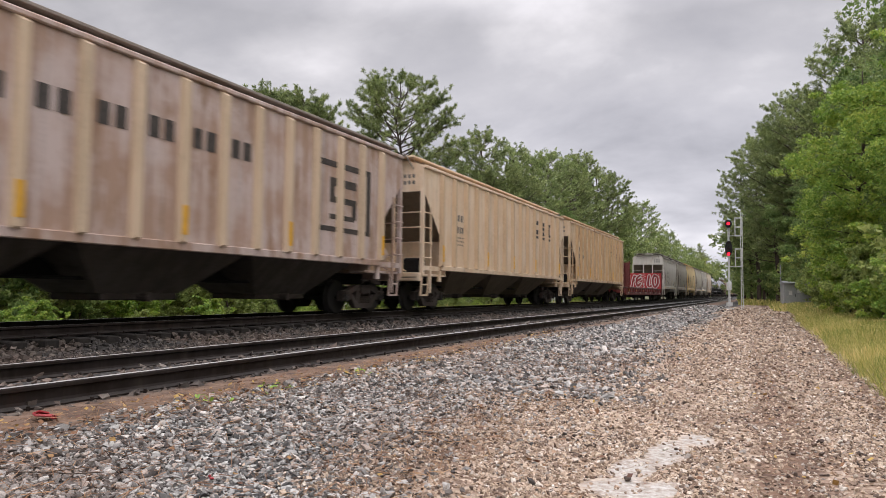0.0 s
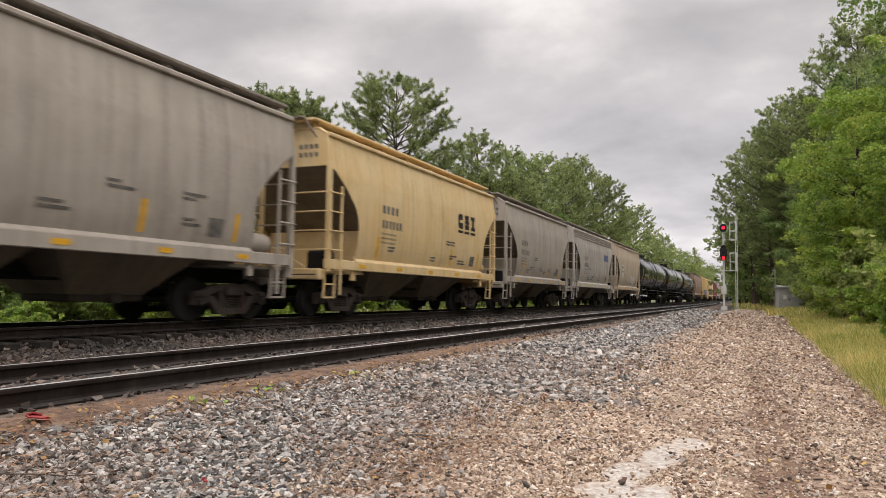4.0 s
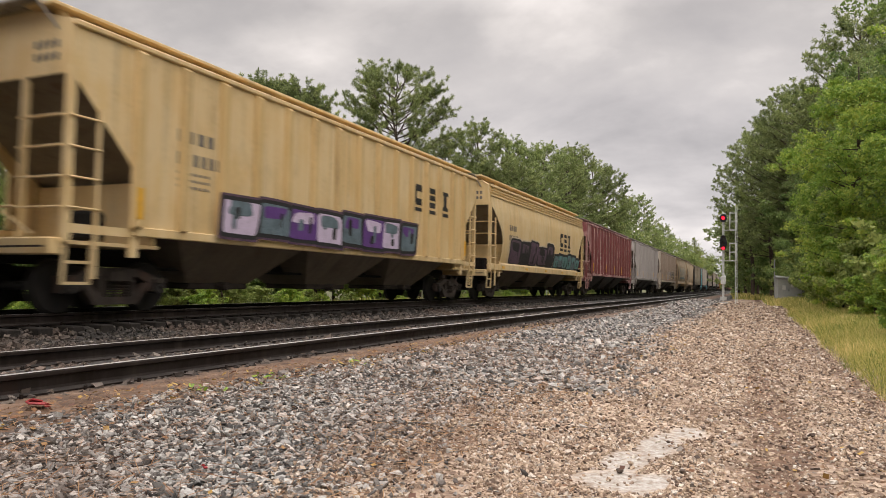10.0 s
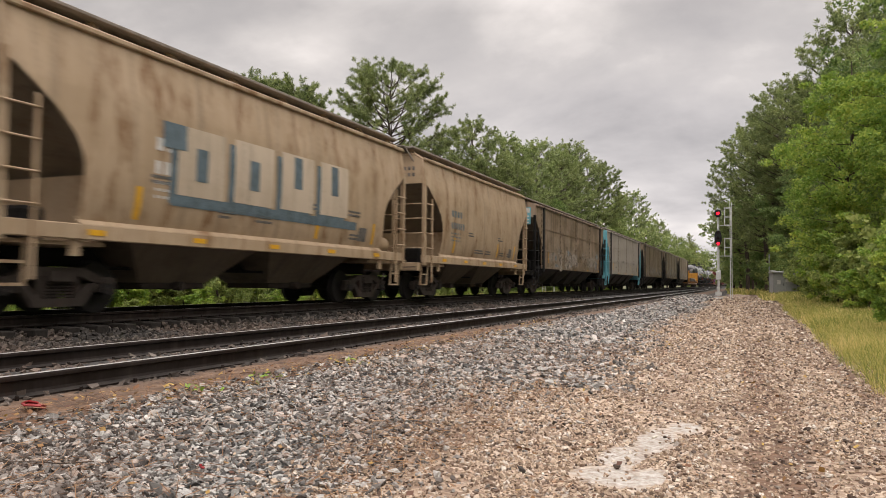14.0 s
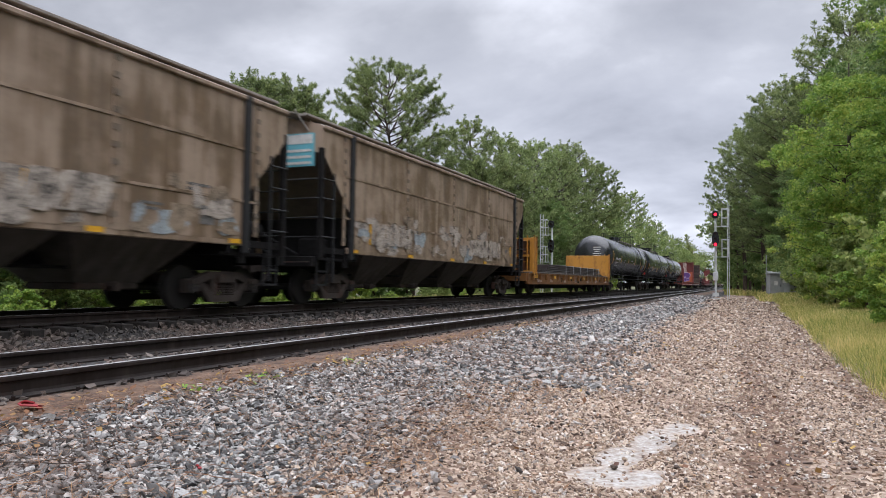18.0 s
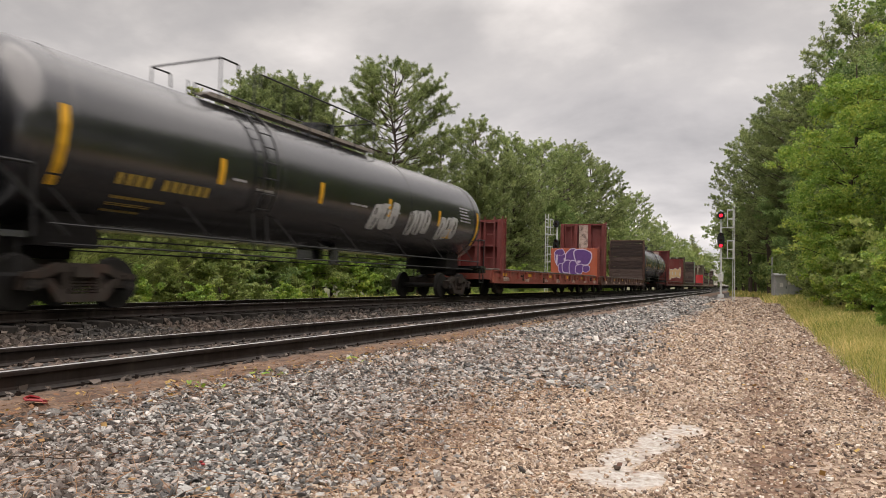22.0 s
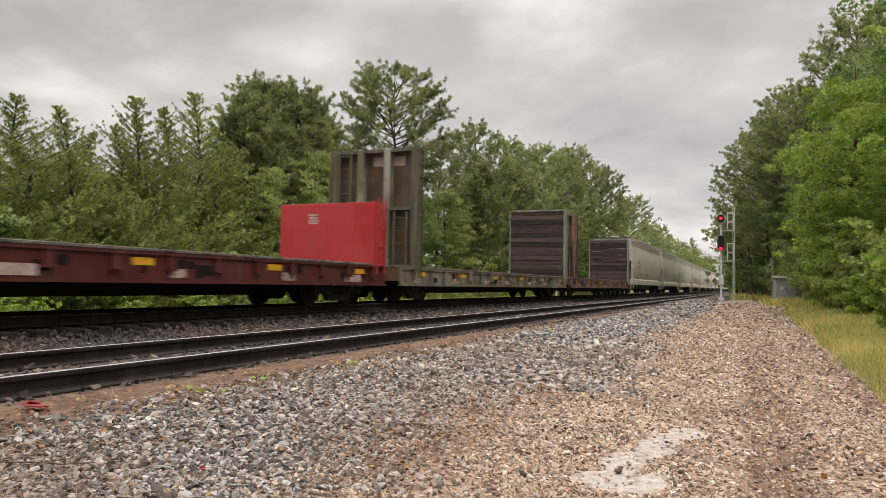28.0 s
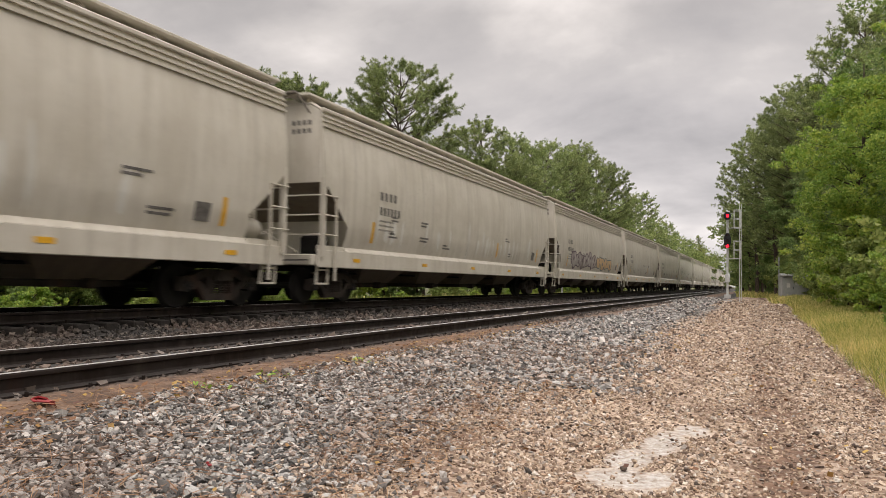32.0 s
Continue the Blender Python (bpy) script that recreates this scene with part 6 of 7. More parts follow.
        if i == 41:
            graffiti(c, s, -6.0, 0.0, 1.5, 2.4, M["grey_w"], M["dusk"], 6, 61, "grey graffiti letters")
            graffiti(c, s, 0.4, 5.0, 1.5, 2.3, M["cream"], M["slate"], 4, 62, "cream graffiti letters")
        place(i, c)


def glyph(k, s, y, z, h, w, seed, off=0.009):
    """One character of a line of lettering, as a plain bar."""
    r = random.Random(seed)
    patch(k, s, y + 0.05 * w, y + r.uniform(0.82, 0.95) * w, z + 0.06 * h, z + 0.94 * h, off)


def swollen(k, s, y, z, w, h, r, off, fill=0, slit=1):
    """A rounded spray-paint shape with a slit or two in it."""
    lean = r.uniform(0.05, 0.25)
    blob(k, s, y + w / 2, z + h / 2, w * 0.52, h * 0.52, r, off, fill, 24, 0.08, 0.42, lean)
    for _ in range(r.randint(1, 2)):
        blob(k, s, y + w * r.uniform(0.35, 0.65), z + h * r.uniform(0.2, 0.75), w * r.uniform(0.05, 0.10), h * r.uniform(0.12, 0.26), r, off + 0.004, slit, 12, 0.15, 0.6, lean)


def company(c, s, y, z, size=1.0):
    """A three-figure company mark drawn as plain dark shapes over a rule."""
    k = Build()
    pitch = 0.72 * size
    if s.levels[1][0] == s.levels[0][0]:
        n, pitch, y0 = rib_lines(s)
        y = y0 + (round((y - y0) / pitch) + 0.5) * pitch - 0.26 * size
    for i in range(3):
        a = y + i * pitch
        h = 0.62 * size
        bars = (((0, 0.16, 0.06, h - 0.06), (0.08, 0.5, h - 0.20, h), (0.08, 0.5, 0, 0.20)), ((0.02, 0.48, h - 0.17, h), (0.02, 0.48, h * 0.38, h * 0.64), (0.02, 0.48, 0, 0.17)),
                ((0.0, 0.5, h - 0.12, h), (0.0, 0.5, 0, 0.12), (0.14, 0.36, 0.06, h - 0.06)))[i]
        for j, (y0, y1, z0, z1) in enumerate(bars):
            patch(k, s, a + y0 * size, a + y1 * size, z + z0, z + z1, 0.009 + 0.0012 * j)
        patch(k, s, a - 0.02, a + 0.52 * size, z - 0.19 * size, z - 0.08 * size, 0.010)
    part("emblem", k.mesh("emblem", M["blackp"]), c, label="dark company emblem shapes", kind="stuff")


def small_print(c, s, i):
    r = random.Random(100 + i)
    k = Build()
    h = s.half
    for q in range(7):
        y = r.uniform(-h + 2.5, h - 2.5)
        z = r.choice((1.62, 1.75, 2.2))
        for j in range(2):
            patch(k, s, y, y + r.uniform(0.25, 0.6), z + 0.09 * j, z + 0.05 + 0.09 * j)
    patch(k, s, h - 2.6, h - 2.2, 1.6, 1.95)
    part("small_print", k.mesh("small_print", M["print"]), c, label="small stencilled data", kind="stuff")
    y = Build()
    for q in (-h + 2.3, 0.25 * h, h - 1.9):
        patch(y, s, q, q + 0.13, 1.55, 2.1)
    part("reflector", y.mesh("reflector", M["refl"]), c, label="yellow reflective strips", kind="stuff")


def block_art(c, s):
    """Four tall cream blocks on a blue-grey drop shade."""
    b = Build()
    patch(b, s, -3.0, 3.3, 1.86, 2.06, 0.010, 1)
    for i in range(4):
        y, z = -2.9 + 1.5 * i, 2.0 + 0.02 * i
        patch(b, s, y - 0.16, y + 1.1, z - 0.1, z + 1.18, 0.011 + 0.0004 * i, 1)
        patch(b, s, y, y + 1.22, z + 0.06, z + 1.30, 0.016 + 0.0004 * i, 0)
        patch(b, s, y + 0.45, y + 0.75, z + (0.35 if i < 2 else 0.55), z + 0.95 + 0.3 * (i > 1), 0.021, 1)
        if i == 0:
            patch(b, s, y - 0.35, y + 0.2, z + 0.85, z + 1.30, 0.020, 1)
    part("graffiti", b.mesh("graffiti", [M["beige"], M["slate"]]), c, label="cream block graffiti with blue-grey shade", kind="stuff")


def angular_art(c, s, y0, y1, z0, z1, n, fills, off, label, edge="blackp", e=0.3):
    """A row of blocky spray-paint shapes: edge, shade and fill, each with a slit or two."""
    r = random.Random(int(y0 * 10) + n)
    b = Build()
    mats = [M[edge]] + [M[f] for f in fills] + [M["blackp"]]
    w = (y1 - y0) / n
    for i in range(n):
        y = y0 + i * w
        lo, hi = z0 + r.uniform(0, 0.08), z1 - r.uniform(0, 0.25) * (z1 - z0)
        a, d = y + r.uniform(-0.06, 0.05), y + w * r.uniform(0.96, 1.1)
        o = off + 0.0006 * i
        cy, cz, ry, rz, lean = (a + d) / 2, (lo + hi) / 2, (d - a) / 2, (hi - lo) / 2, r.uniform(0.02, 0.16)
        for k, (grow, m, wob) in enumerate(((0.07, 0, 0.05), (0.02, len(mats) - 1, 0.05), (-0.06, 1 + i % 3, 0.07))):
            blob(b, s, cy, cz, ry + grow, rz + grow, random.Random(i + n), o + 0.004 * k, m, 28, wob, e, lean)
        blob(b, s, cy - 0.03, cz + 0.42 * rz, 0.66 * ry, 0.34 * rz, r, o + 0.012, 1 + (i + 1) % 3, 20, 0.15, 0.45, lean)
        for q in range(2):
            blob(b, s, cy + r.uniform(-0.4, 0.4) * ry, cz + r.uniform(-0.5, 0.3) * rz, r.uniform(0.05, 0.09), r.uniform(0.2, 0.5) * rz, r, o + 0.016, len(mats) - 1 if q else 2, 14, 0.12, 0.5, lean)
    part("graffiti", b.mesh("graffiti", mats), c, label=label, kind="stuff")


def tags(c, s, y0, n, seed, body="black"):
    """Quick white spray tags of three shapes each."""
    r = random.Random(seed)
    for q in range(n):
        k = Build()
        for j in range(3):
            swollen(k, s, y0 + 2.2 * q + 0.5 * j, 1.95 + 0.05 * j, 0.46, 0.70, r, 0.012 + 0.0004 * j)
        part("graffiti", k.mesh("graffiti", [M["silver"], M[body]]), c, label="white graffiti tag", kind="stuff")


def chalky_runs(c, s, seed):
    """Tall pale runs on the lower side, each with a ragged outline."""
    r = random.Random(seed)
    k = Build()
    y = -s.half + 2.6
    while y < s.half - 2.6:
        h = r.uniform(0.25, 0.62)
        blob(k, s, y, 1.62 + h * 0.8, r.uniform(0.05, 0.16), h, r, 0.006 + 0.0003 * r.random(), 0, 18, 0.3, 0.9)
        y += r.choice((0.28, 0.4, 0.5, 0.9, 1.6))
    part("chalky_run", k.mesh("chalky_run", M["washed"]), c, label="chalky white runs on the lower side", kind="stuff")


def ghost_letters(c, s, y0, y1, z0, z1):
    """Scrubbed-off spray letters: thin broken strokes."""
    r = random.Random(77)
    k = Build()
    y = y0
    while y < y1:
        w = r.uniform(0.6, 0.85)
        for z in (z0 + r.uniform(0, 0.1), (z0 + z1) / 2 + r.uniform(-0.15, 0.15), z1 - r.uniform(0, 0.2)):
            if r.random() < 0.7:
                a = y + r.uniform(0, 0.2)
                patch(k, s, a, a + w * r.uniform(0.35, 0.75), z, z + 0.022, 0.0095)
        if r.random() < 0.7:
            patch(k, s, y, y + 0.05, z0 + r.uniform(0, 0.3), z1 - r.uniform(0, 0.3), 0.0085)
        y += w + r.uniform(0.1, 0.25)
    part("graffiti", k.mesh("graffiti", M["art_grey"]), c, label="scrubbed grey strokes of old graffiti", kind="stuff")


def faded_art(c, s, seed):
    """Layers of worn spray paint along the lower side: many soft-edged pale shapes."""
    r = random.Random(seed)
    b = Build()
    mats = [M["art_tan"], M["art_grey"], M["art_blue"], M["dark_br"], M["art_tan"], M["art_grey"]]
    for i in range(56):
        y = r.uniform(-s.half + 1.7, s.half - 1.7)
        z = 1.45 + 0.9 * r.random() ** 1.4
        blob(b, s, y, z, r.uniform(0.10, 0.42), r.uniform(0.08, 0.26), r, 0.010 + 0.0004 * i, r.choice((0, 1, 1, 2, 1, 3, 4)) if i % 17 else 5, 14, 0.4)
    part("graffiti", b.mesh("graffiti", mats), c, label="worn pale graffiti layers along the lower side", kind="stuff")
    for word in range(2):
        k = Build()
        y = r.uniform(-s.half + 2.0, -1.5) if word == 0 else r.uniform(0.5, s.half - 5.0)
        for j in range(r.randint(4, 7)):
            swollen(k, s, y + 0.50 * j, 1.52 + r.uniform(0, 0.1), 0.46, 0.60, r, 0.034 + 0.0004 * j)
        part("graffiti", k.mesh("graffiti", [M["art_grey"], M["dark_br"]]), c, label="chalky outline graffiti letters", kind="stuff")


def bubbles(car, y, deck, h):
    """Overlapping purple bubble shapes, each edged in white, on an end panel."""
    rnd = random.Random(7)
    b = Build()
    shapes = ((0.19, 0.34, 0.13, 0.30), (0.18, 0.14, 0.12, 0.12), (0.47, 0.27, 0.17, 0.26), (0.70, 0.30, 0.21, 0.30), (0.27, 0.72, 0.12, 0.22), (0.36, 0.66, 0.12, 0.26), (0.50, 0.70, 0.12, 0.26),
              (0.63, 0.73, 0.10, 0.18), (0.78, 0.72, 0.085, 0.13))
    for i, (u, v, ru, rv) in enumerate(shapes):
        st = rnd.getstate()
        for q, k in ((0, 1.0), (1, 0.90)):
            rnd.setstate(st)
            t = Build()
            blob(t, None, -1.48 + u * 2.96, deck + h * (1 - v), ru * 2.8 * k - 0.012 * q, rv * h * k - 0.006 * q, rnd, 0, 0, 40, 0.12)
            b.add([(p[1], y - 0.004 - 0.0022 * i - 0.0011 * q, p[2]) for p in t.v], t.f, 1 - q)
    for i, (u, v, ru, rv) in enumerate(((0.62, 0.47, 0.045, 0.04), (0.30, 0.40, 0.03, 0.05), (0.12, 0.40, 0.02, 0.2))):
        t = Build()
        blob(t, None, -1.48 + u * 2.96, deck + h * (1 - v), ru * 2.8, rv * h, rnd, 0, 0, 20, 0.15)
        b.add([(p[1], y - 0.026, p[2]) for p in t.v], t.f, 1)
    part("graffiti", b.mesh("graffiti", [M["purple"], M["lilac"]]), car, label="purple bubble graffiti with a white outline", kind="stuff")


def stroke(b, pts, hw, y, mat):
    """A broad round-ended spray line on a panel facing -y, through points (x, z)."""
    fine = []
    for i in range(len(pts) - 1):
        p0, p1, p2, p3 = pts[max(0, i - 1)], pts[i], pts[i + 1], pts[min(len(pts) - 1, i + 2)]
        for q in range(6):
            t = q / 6
            fine.append(tuple(0.5 * (2 * c1 + (c2 - c0) * t + (2 * c0 - 5 * c1 + 4 * c2 - c3) * t * t + (3 * c1 - c0 - 3 * c2 + c3) * t ** 3) for c0, c1, c2, c3 in zip(p0, p1, p2, p3)))
    fine.append(pts[-1])
    last = len(fine) - 1
    edge = []
    for i, (x, z) in enumerate(fine):
        a, c = fine[max(0, i - 1)], fine[min(last, i + 1)]
        dx, dz = c[0] - a[0], c[1] - a[1]
        d = math.hypot(dx, dz) or 1
        edge.append(((x - dz / d * hw, y, z + dx / d * hw), (x + dz / d * hw, y, z - dx / d * hw)))
    for e0, e1 in zip(edge, edge[1:]):
        b.add([e0[0], e0[1], e1[1], e1[0]], [(0, 1, 2, 3)], mat)
    for x, z in (fine[0], fine[-1]):
        b.add([(x + hw * math.cos(a * math.tau / 14), y - 0.0004, z + hw * math.sin(a * math.tau / 14)) for a in range(14)], [tuple(range(14))], mat)


def stroke_art(car, y, deck, h):
    """Broad dark red strokes edged in white, with a column of small rings between."""
    b = Build()
    at = lambda u, v: (-1.48 + 2.96 * u, deck + 0.06 + (h - 0.10) * (1 - v))
    groups = ((0.085, ((0.06, 0.86), (0.09, 0.50), (0.14, 0.16)), ((0.14, 0.16), (0.21, 0.24), (0.17, 0.42), (0.12, 0.46))),
              (0.095, ((0.33, 0.14), (0.24, 0.28), (0.21, 0.58), (0.26, 0.80), (0.34, 0.64)), ((0.23, 0.50), (0.29, 0.42), (0.36, 0.32))),
              (0.095, ((0.64, 0.14), (0.61, 0.45), (0.60, 0.76), (0.66, 0.84), (0.74, 0.72)),),
              (0.10, ((0.82, 0.12), (0.91, 0.26), (0.92, 0.62), (0.84, 0.86), (0.77, 0.70), (0.755, 0.36), (0.82, 0.12))))
    for i, (hw, *lines) in enumerate(groups):
        for q, (wide, mat) in enumerate(((0.065, 1), (0.0, 0))):
            for j, line in enumerate(lines):
                stroke(b, [at(*p) for p in line], hw + wide, y - 0.004 - 0.006 * i - 0.003 * q - 0.0006 * j, mat)
    r = random.Random(12)
    for k, (u, v) in enumerate(((0.36, 0.07), (0.41, 0.11), (0.46, 0.13), (0.44, 0.24), (0.50, 0.20), (0.43, 0.40), (0.415, 0.54), (0.40, 0.68), (0.39, 0.82), (0.50, 0.06))):
        x, z = at(u, v)
        ring = [(x + 0.042 * math.cos(a * math.tau / 12), z + 0.042 * math.sin(a * math.tau / 12)) for a in range(13)]
        stroke(b, ring, 0.011, y - 0.032, 1)
    for k in range(13):
        u, v = r.uniform(0.43, 0.53), 0.34 + 0.047 * k
        stroke(b, [at(u, v), at(u + r.uniform(0.01, 0.04), v + r.uniform(-0.04, 0.04)), at(u + r.uniform(-0.01, 0.03), v + r.uniform(0.02, 0.07))], 0.013, y - 0.034 - 0.0006 * k, 1)
    for line in (((0.80, 0.30), (0.83, 0.42), (0.80, 0.56)), ((0.955, 0.06), (0.965, 0.3), (0.955, 0.5)), ((0.02, 0.1), (0.025, 0.5))):
        stroke(b, [at(*p) for p in line], 0.014, y - 0.036, 1)
    part("graffiti", b.mesh("graffiti", [M["crimson"], M["whitep"]]), car, label="dark red graffiti strokes with a white outline", kind="stuff")


def end_art(car, y, deck, h, fill, edge, n, seed, label, lo=0.04, hi=0.97):
    """Swollen letter shapes on the face of an end panel."""
    rnd = random.Random(seed)
    b = Build()
    w = 2.5 / n
    for i in range(n):
        cx = 1.25 - (i + 0.5) * w
        cz = deck + h * (lo + hi) / 2 + rnd.uniform(-0.06, 0.06)
        st = rnd.getstate()
        for q, (k, off) in enumerate(((0.70, 0.0), (0.61, 0.006))):
            rnd.setstate(st)
            t = Build()
            blob(t, None, cx, cz, w * k, h * (hi - lo) * 0.5 * (1.0 if q == 0 else 0.90), rnd, 0)
            b.add([(p[1], y - 0.004 - off - 0.0008 * i, p[2]) for p in t.v], t.f, 1 - q)
        t = Build()
        blob(t, None, cx + rnd.uniform(-0.1, 0.1), cz + rnd.uniform(-0.15, 0.15), w * 0.12, h * 0.07, rnd, 0)
        b.add([(p[1], y - 0.016 - 0.0008 * i, p[2]) for p in t.v], t.f, 1)
    part("graffiti", b.mesh("graffiti", [M[fill], M[edge]]), car, label=label, kind="stuff")


build_train()

# ---- trees ----


def quads_mesh(name, c, u, v, mat, corners=4):
    """Leaves or blades: a quad, or a pointed leaf, round each centre c, spanned by u and v."""
    pts = [c - u - v, c + u - v, c + u + v, c - u + v] if corners == 4 else [c - u, c + u * 0.9 + v * 0.2, c - u * 0.15 + v * 1.5]
    p = np.stack(pts, 1).reshape(-1, 3)
    n = len(c)
    me = bpy.data.meshes.new(name)
    me.vertices.add(corners * n)
    me.vertices.foreach_set("co", p.reshape(-1))
    me.loops.add(corners * n)
    me.loops.foreach_set("vertex_index", np.arange(corners * n, dtype=np.int32))
    me.polygons.add(n)
    me.polygons.foreach_set("loop_start", (corners * np.arange(n)).astype(np.int32))
    me.materials.append(mat)
    me.update(calc_edges=True)
    return me


def unit(g, n):
    d = g.normal(size=(n, 3))
    return d / np.linalg.norm(d, axis=1)[:, None]


def leaves(g, centres, radii, per, size, mat, name, long=1.0, shell=0.55, lift=0.0):
    """Clumps of leaves: per leaves in each clump, more of them near its outside."""
    k = len(centres)
    n = k * per
    d = unit(g, n)
    c = np.repeat(centres, per, 0) + d * np.repeat(radii, per, 0) * (shell + (1 - shell) * g.random((n, 1)) ** 0.6) * g.uniform(0.6, 1.1, (n, 1))
    a = unit(g, n) + d * (1.2 if long > 3 else 0.2) + np.array([0, 0, lift])
    a /= np.linalg.norm(a, axis=1)[:, None]
    b = np.cross(a, unit(g, n))
    b /= np.linalg.norm(b, axis=1)[:, None] + 1e-6
    s = size * g.uniform(0.6, 1.3, (n, 1))
    return quads_mesh(name, c, a * s * long, b * s, mat, 3)


def tufts(g, base, axis, long, per, nl, nw, mat, name):
    """Bottlebrush shoots: needles that spread forwards round each shoot's axis."""
    k = len(base)
    n = k * per
    ax = np.repeat(axis, per, 0)
    c = np.repeat(base, per, 0) + ax * np.repeat(long, per)[:, None] * g.random((n, 1)) ** 0.8
    d = ax * g.uniform(0.15, 0.9, (n, 1)) + unit(g, n)
    d /= np.linalg.norm(d, axis=1)[:, None]
    w = np.cross(d, unit(g, n))
    w /= np.linalg.norm(w, axis=1)[:, None] + 1e-6
    s = g.uniform(0.7, 1.2, (n, 1))
    return quads_mesh(name, c + d * nl * 0.45 * s, d * nl * 0.5 * s, w * nw * s, mat, 3)


def tree(kind, h, seed, mat, label, w=None, fine=1.0, low=0.1, full=1.0, bare=0.42):
    """A tapered trunk with limbs, and a crown of many leaves; fine below 1 is for trees far off."""
    g = np.random.default_rng(seed)
    r = random.Random(seed)
    ob = thing({"pine": "pine_tree", "cedar": "cedar_tree"}.get(kind, "broadleaf_tree"), label, "tree")
    b = Build()
    tr = 0.011 * h + 0.04
    bend = [(r.uniform(-0.25, 0.25) * i * 0.3, r.uniform(-0.25, 0.25) * i * 0.3, h * i / 6 * 0.96) for i in range(7)]
    bend[0] = (0, 0, -0.3)
    for i in range(6):
        b.tube(bend[i], bend[i + 1], tr * (1 - i / 6.8), 8, tr * (1 - (i + 1) / 6.8), caps=False)
    at = lambda q: Vector(bend[min(5, int(q * 6))]).lerp(Vector(bend[min(5, int(q * 6)) + 1]), q * 6 - min(5, int(q * 6)))
    cen, rad = [], []
    if kind == "pine":
        W = w or h * 0.24
        base = low * h
        deep = h - base
        tip, way, size = [], [], []
        for i in range(int(80 * full)):
            # a bough ends on a lumpy dome that is widest a third of the way up
            a = i * 2.39996 + r.uniform(-0.35, 0.35)
            q = ((i + r.random()) / int(80 * full)) ** 0.92
            prof = max(0.12, 1 - (abs(q - 0.42) / (0.62 if q < 0.42 else 0.60)) ** 2.2) ** 0.6
            lump = 0.90 + 0.30 * noise.noise((math.cos(a) * 1.3 + seed, math.sin(a) * 1.3, q * 3.0))
            reach = W * prof * lump * (r.random() ** 0.28)
            e = Vector((math.cos(a) * reach, math.sin(a) * reach, base + deep * q * 0.97))
            p = at(max(0.04, min(0.95, (e.z - (0.12 + 0.42 * q) * reach - 0.03 * h) / (h * 0.96))))
            m = p.lerp(e, 0.5) - Vector((0, 0, 0.07 * (e - p).length))
            b.tube(p, m, 0.045, 5, 0.032, caps=False).tube(m, e, 0.032, 4, 0.012, caps=False)
            out = (e - p).normalized()
            for j in range(9):
                # side shoots, shorter towards the trunk
                f = bare + (1 - bare) * (j + r.random()) / 9
                o = p.lerp(m, f * 2) if f < 0.5 else m.lerp(e, f * 2 - 1)
                d = (out + Vector((r.gauss(0, 0.8), r.gauss(0, 0.8), r.gauss(0.15, 0.35)))).normalized()
                ln = r.uniform(0.35, 0.85) * (h / 14)
                b.tube(o, o + d * ln, 0.012, 3, 0.006, caps=False)
                for q2 in (0.45, 1.0):
                    up = (d + Vector((r.gauss(0, 0.45), r.gauss(0, 0.45), 0.30))).normalized()
                    tip.append(o + d * ln * q2)
                    way.append(up)
                    size.append(r.uniform(0.16, 0.34) * (h / 14) ** 0.5)
        k = max(14, int(72 * fine))
        me = tufts(g, np.array(tip), np.array(way), np.array(size), k, 0.24 * (h / 14) ** 0.4, 0.0175 / fine ** 0.75, mat, "needles")
    elif kind == "cedar":
        n = 190
        for i in range(n):
            q = (i / n) ** 1.15
            reach = (w or h * 0.33) * (1 - q) ** 0.72 * r.uniform(0.35, 1.35) + 0.04
            a = i * 2.4 + r.uniform(-0.5, 0.5)
            p = at(min(0.995, 0.02 + 0.98 * q))
            e = p + Vector((math.cos(a) * reach, math.sin(a) * reach, reach * r.uniform(0.3, 0.8) + 0.10 * q))
            b.tube(p, e, 0.016, 4, 0.005, caps=False)
            sprays = [(p.lerp(e, 0.1), e)]
            for j in range(4 if q < 0.75 else 2):
                m = p.lerp(e, r.uniform(0.25, 0.85))
                d = Vector((math.cos(a + r.choice((-0.8, 0.8))), math.sin(a + r.choice((-0.8, 0.8))), r.uniform(0.3, 1.0))) * reach * r.uniform(0.25, 0.5)
                b.tube(m, m + d, 0.008, 3, 0.004, caps=False)
                sprays.append((m, m + d))
            for o, t in sprays:
                m = max(3, int((t - o).length / 0.13))
                for j in range(m):
                    f = (j + r.random()) / m
                    cen.append(o.lerp(t, f) + Vector((r.gauss(0, 0.04), r.gauss(0, 0.04), r.gauss(-0.03, 0.03))))
                    k = (0.03 + 0.13 * (1 - q)) * (1.1 - 0.75 * f)
                    rad.append((k, k, k))
        me = leaves(g, np.array(cen), np.array(rad), max(4, int(22 * fine)), 0.0105, mat, "foliage", long=4.6, shell=0.0, lift=0.4)
    else:
        W = w or h * 0.30
        for i in range(int(60 * full)):
            q = r.uniform(low, 1.0)
            p = at(min(0.97, q * 0.85 + 0.06))
            reach = W * math.sin(math.pi * min(0.97, 0.16 + 0.78 * q)) ** 0.7 * r.uniform(0.4, 1.12)
            a = r.uniform(0, 6.28)
            e = p + Vector((math.cos(a) * reach, math.sin(a) * reach, reach * r.uniform(0.05, 0.5)))
            b.tube(p, p.lerp(e, 0.72), 0.026 * (h / 12), 5, 0.008, caps=False)
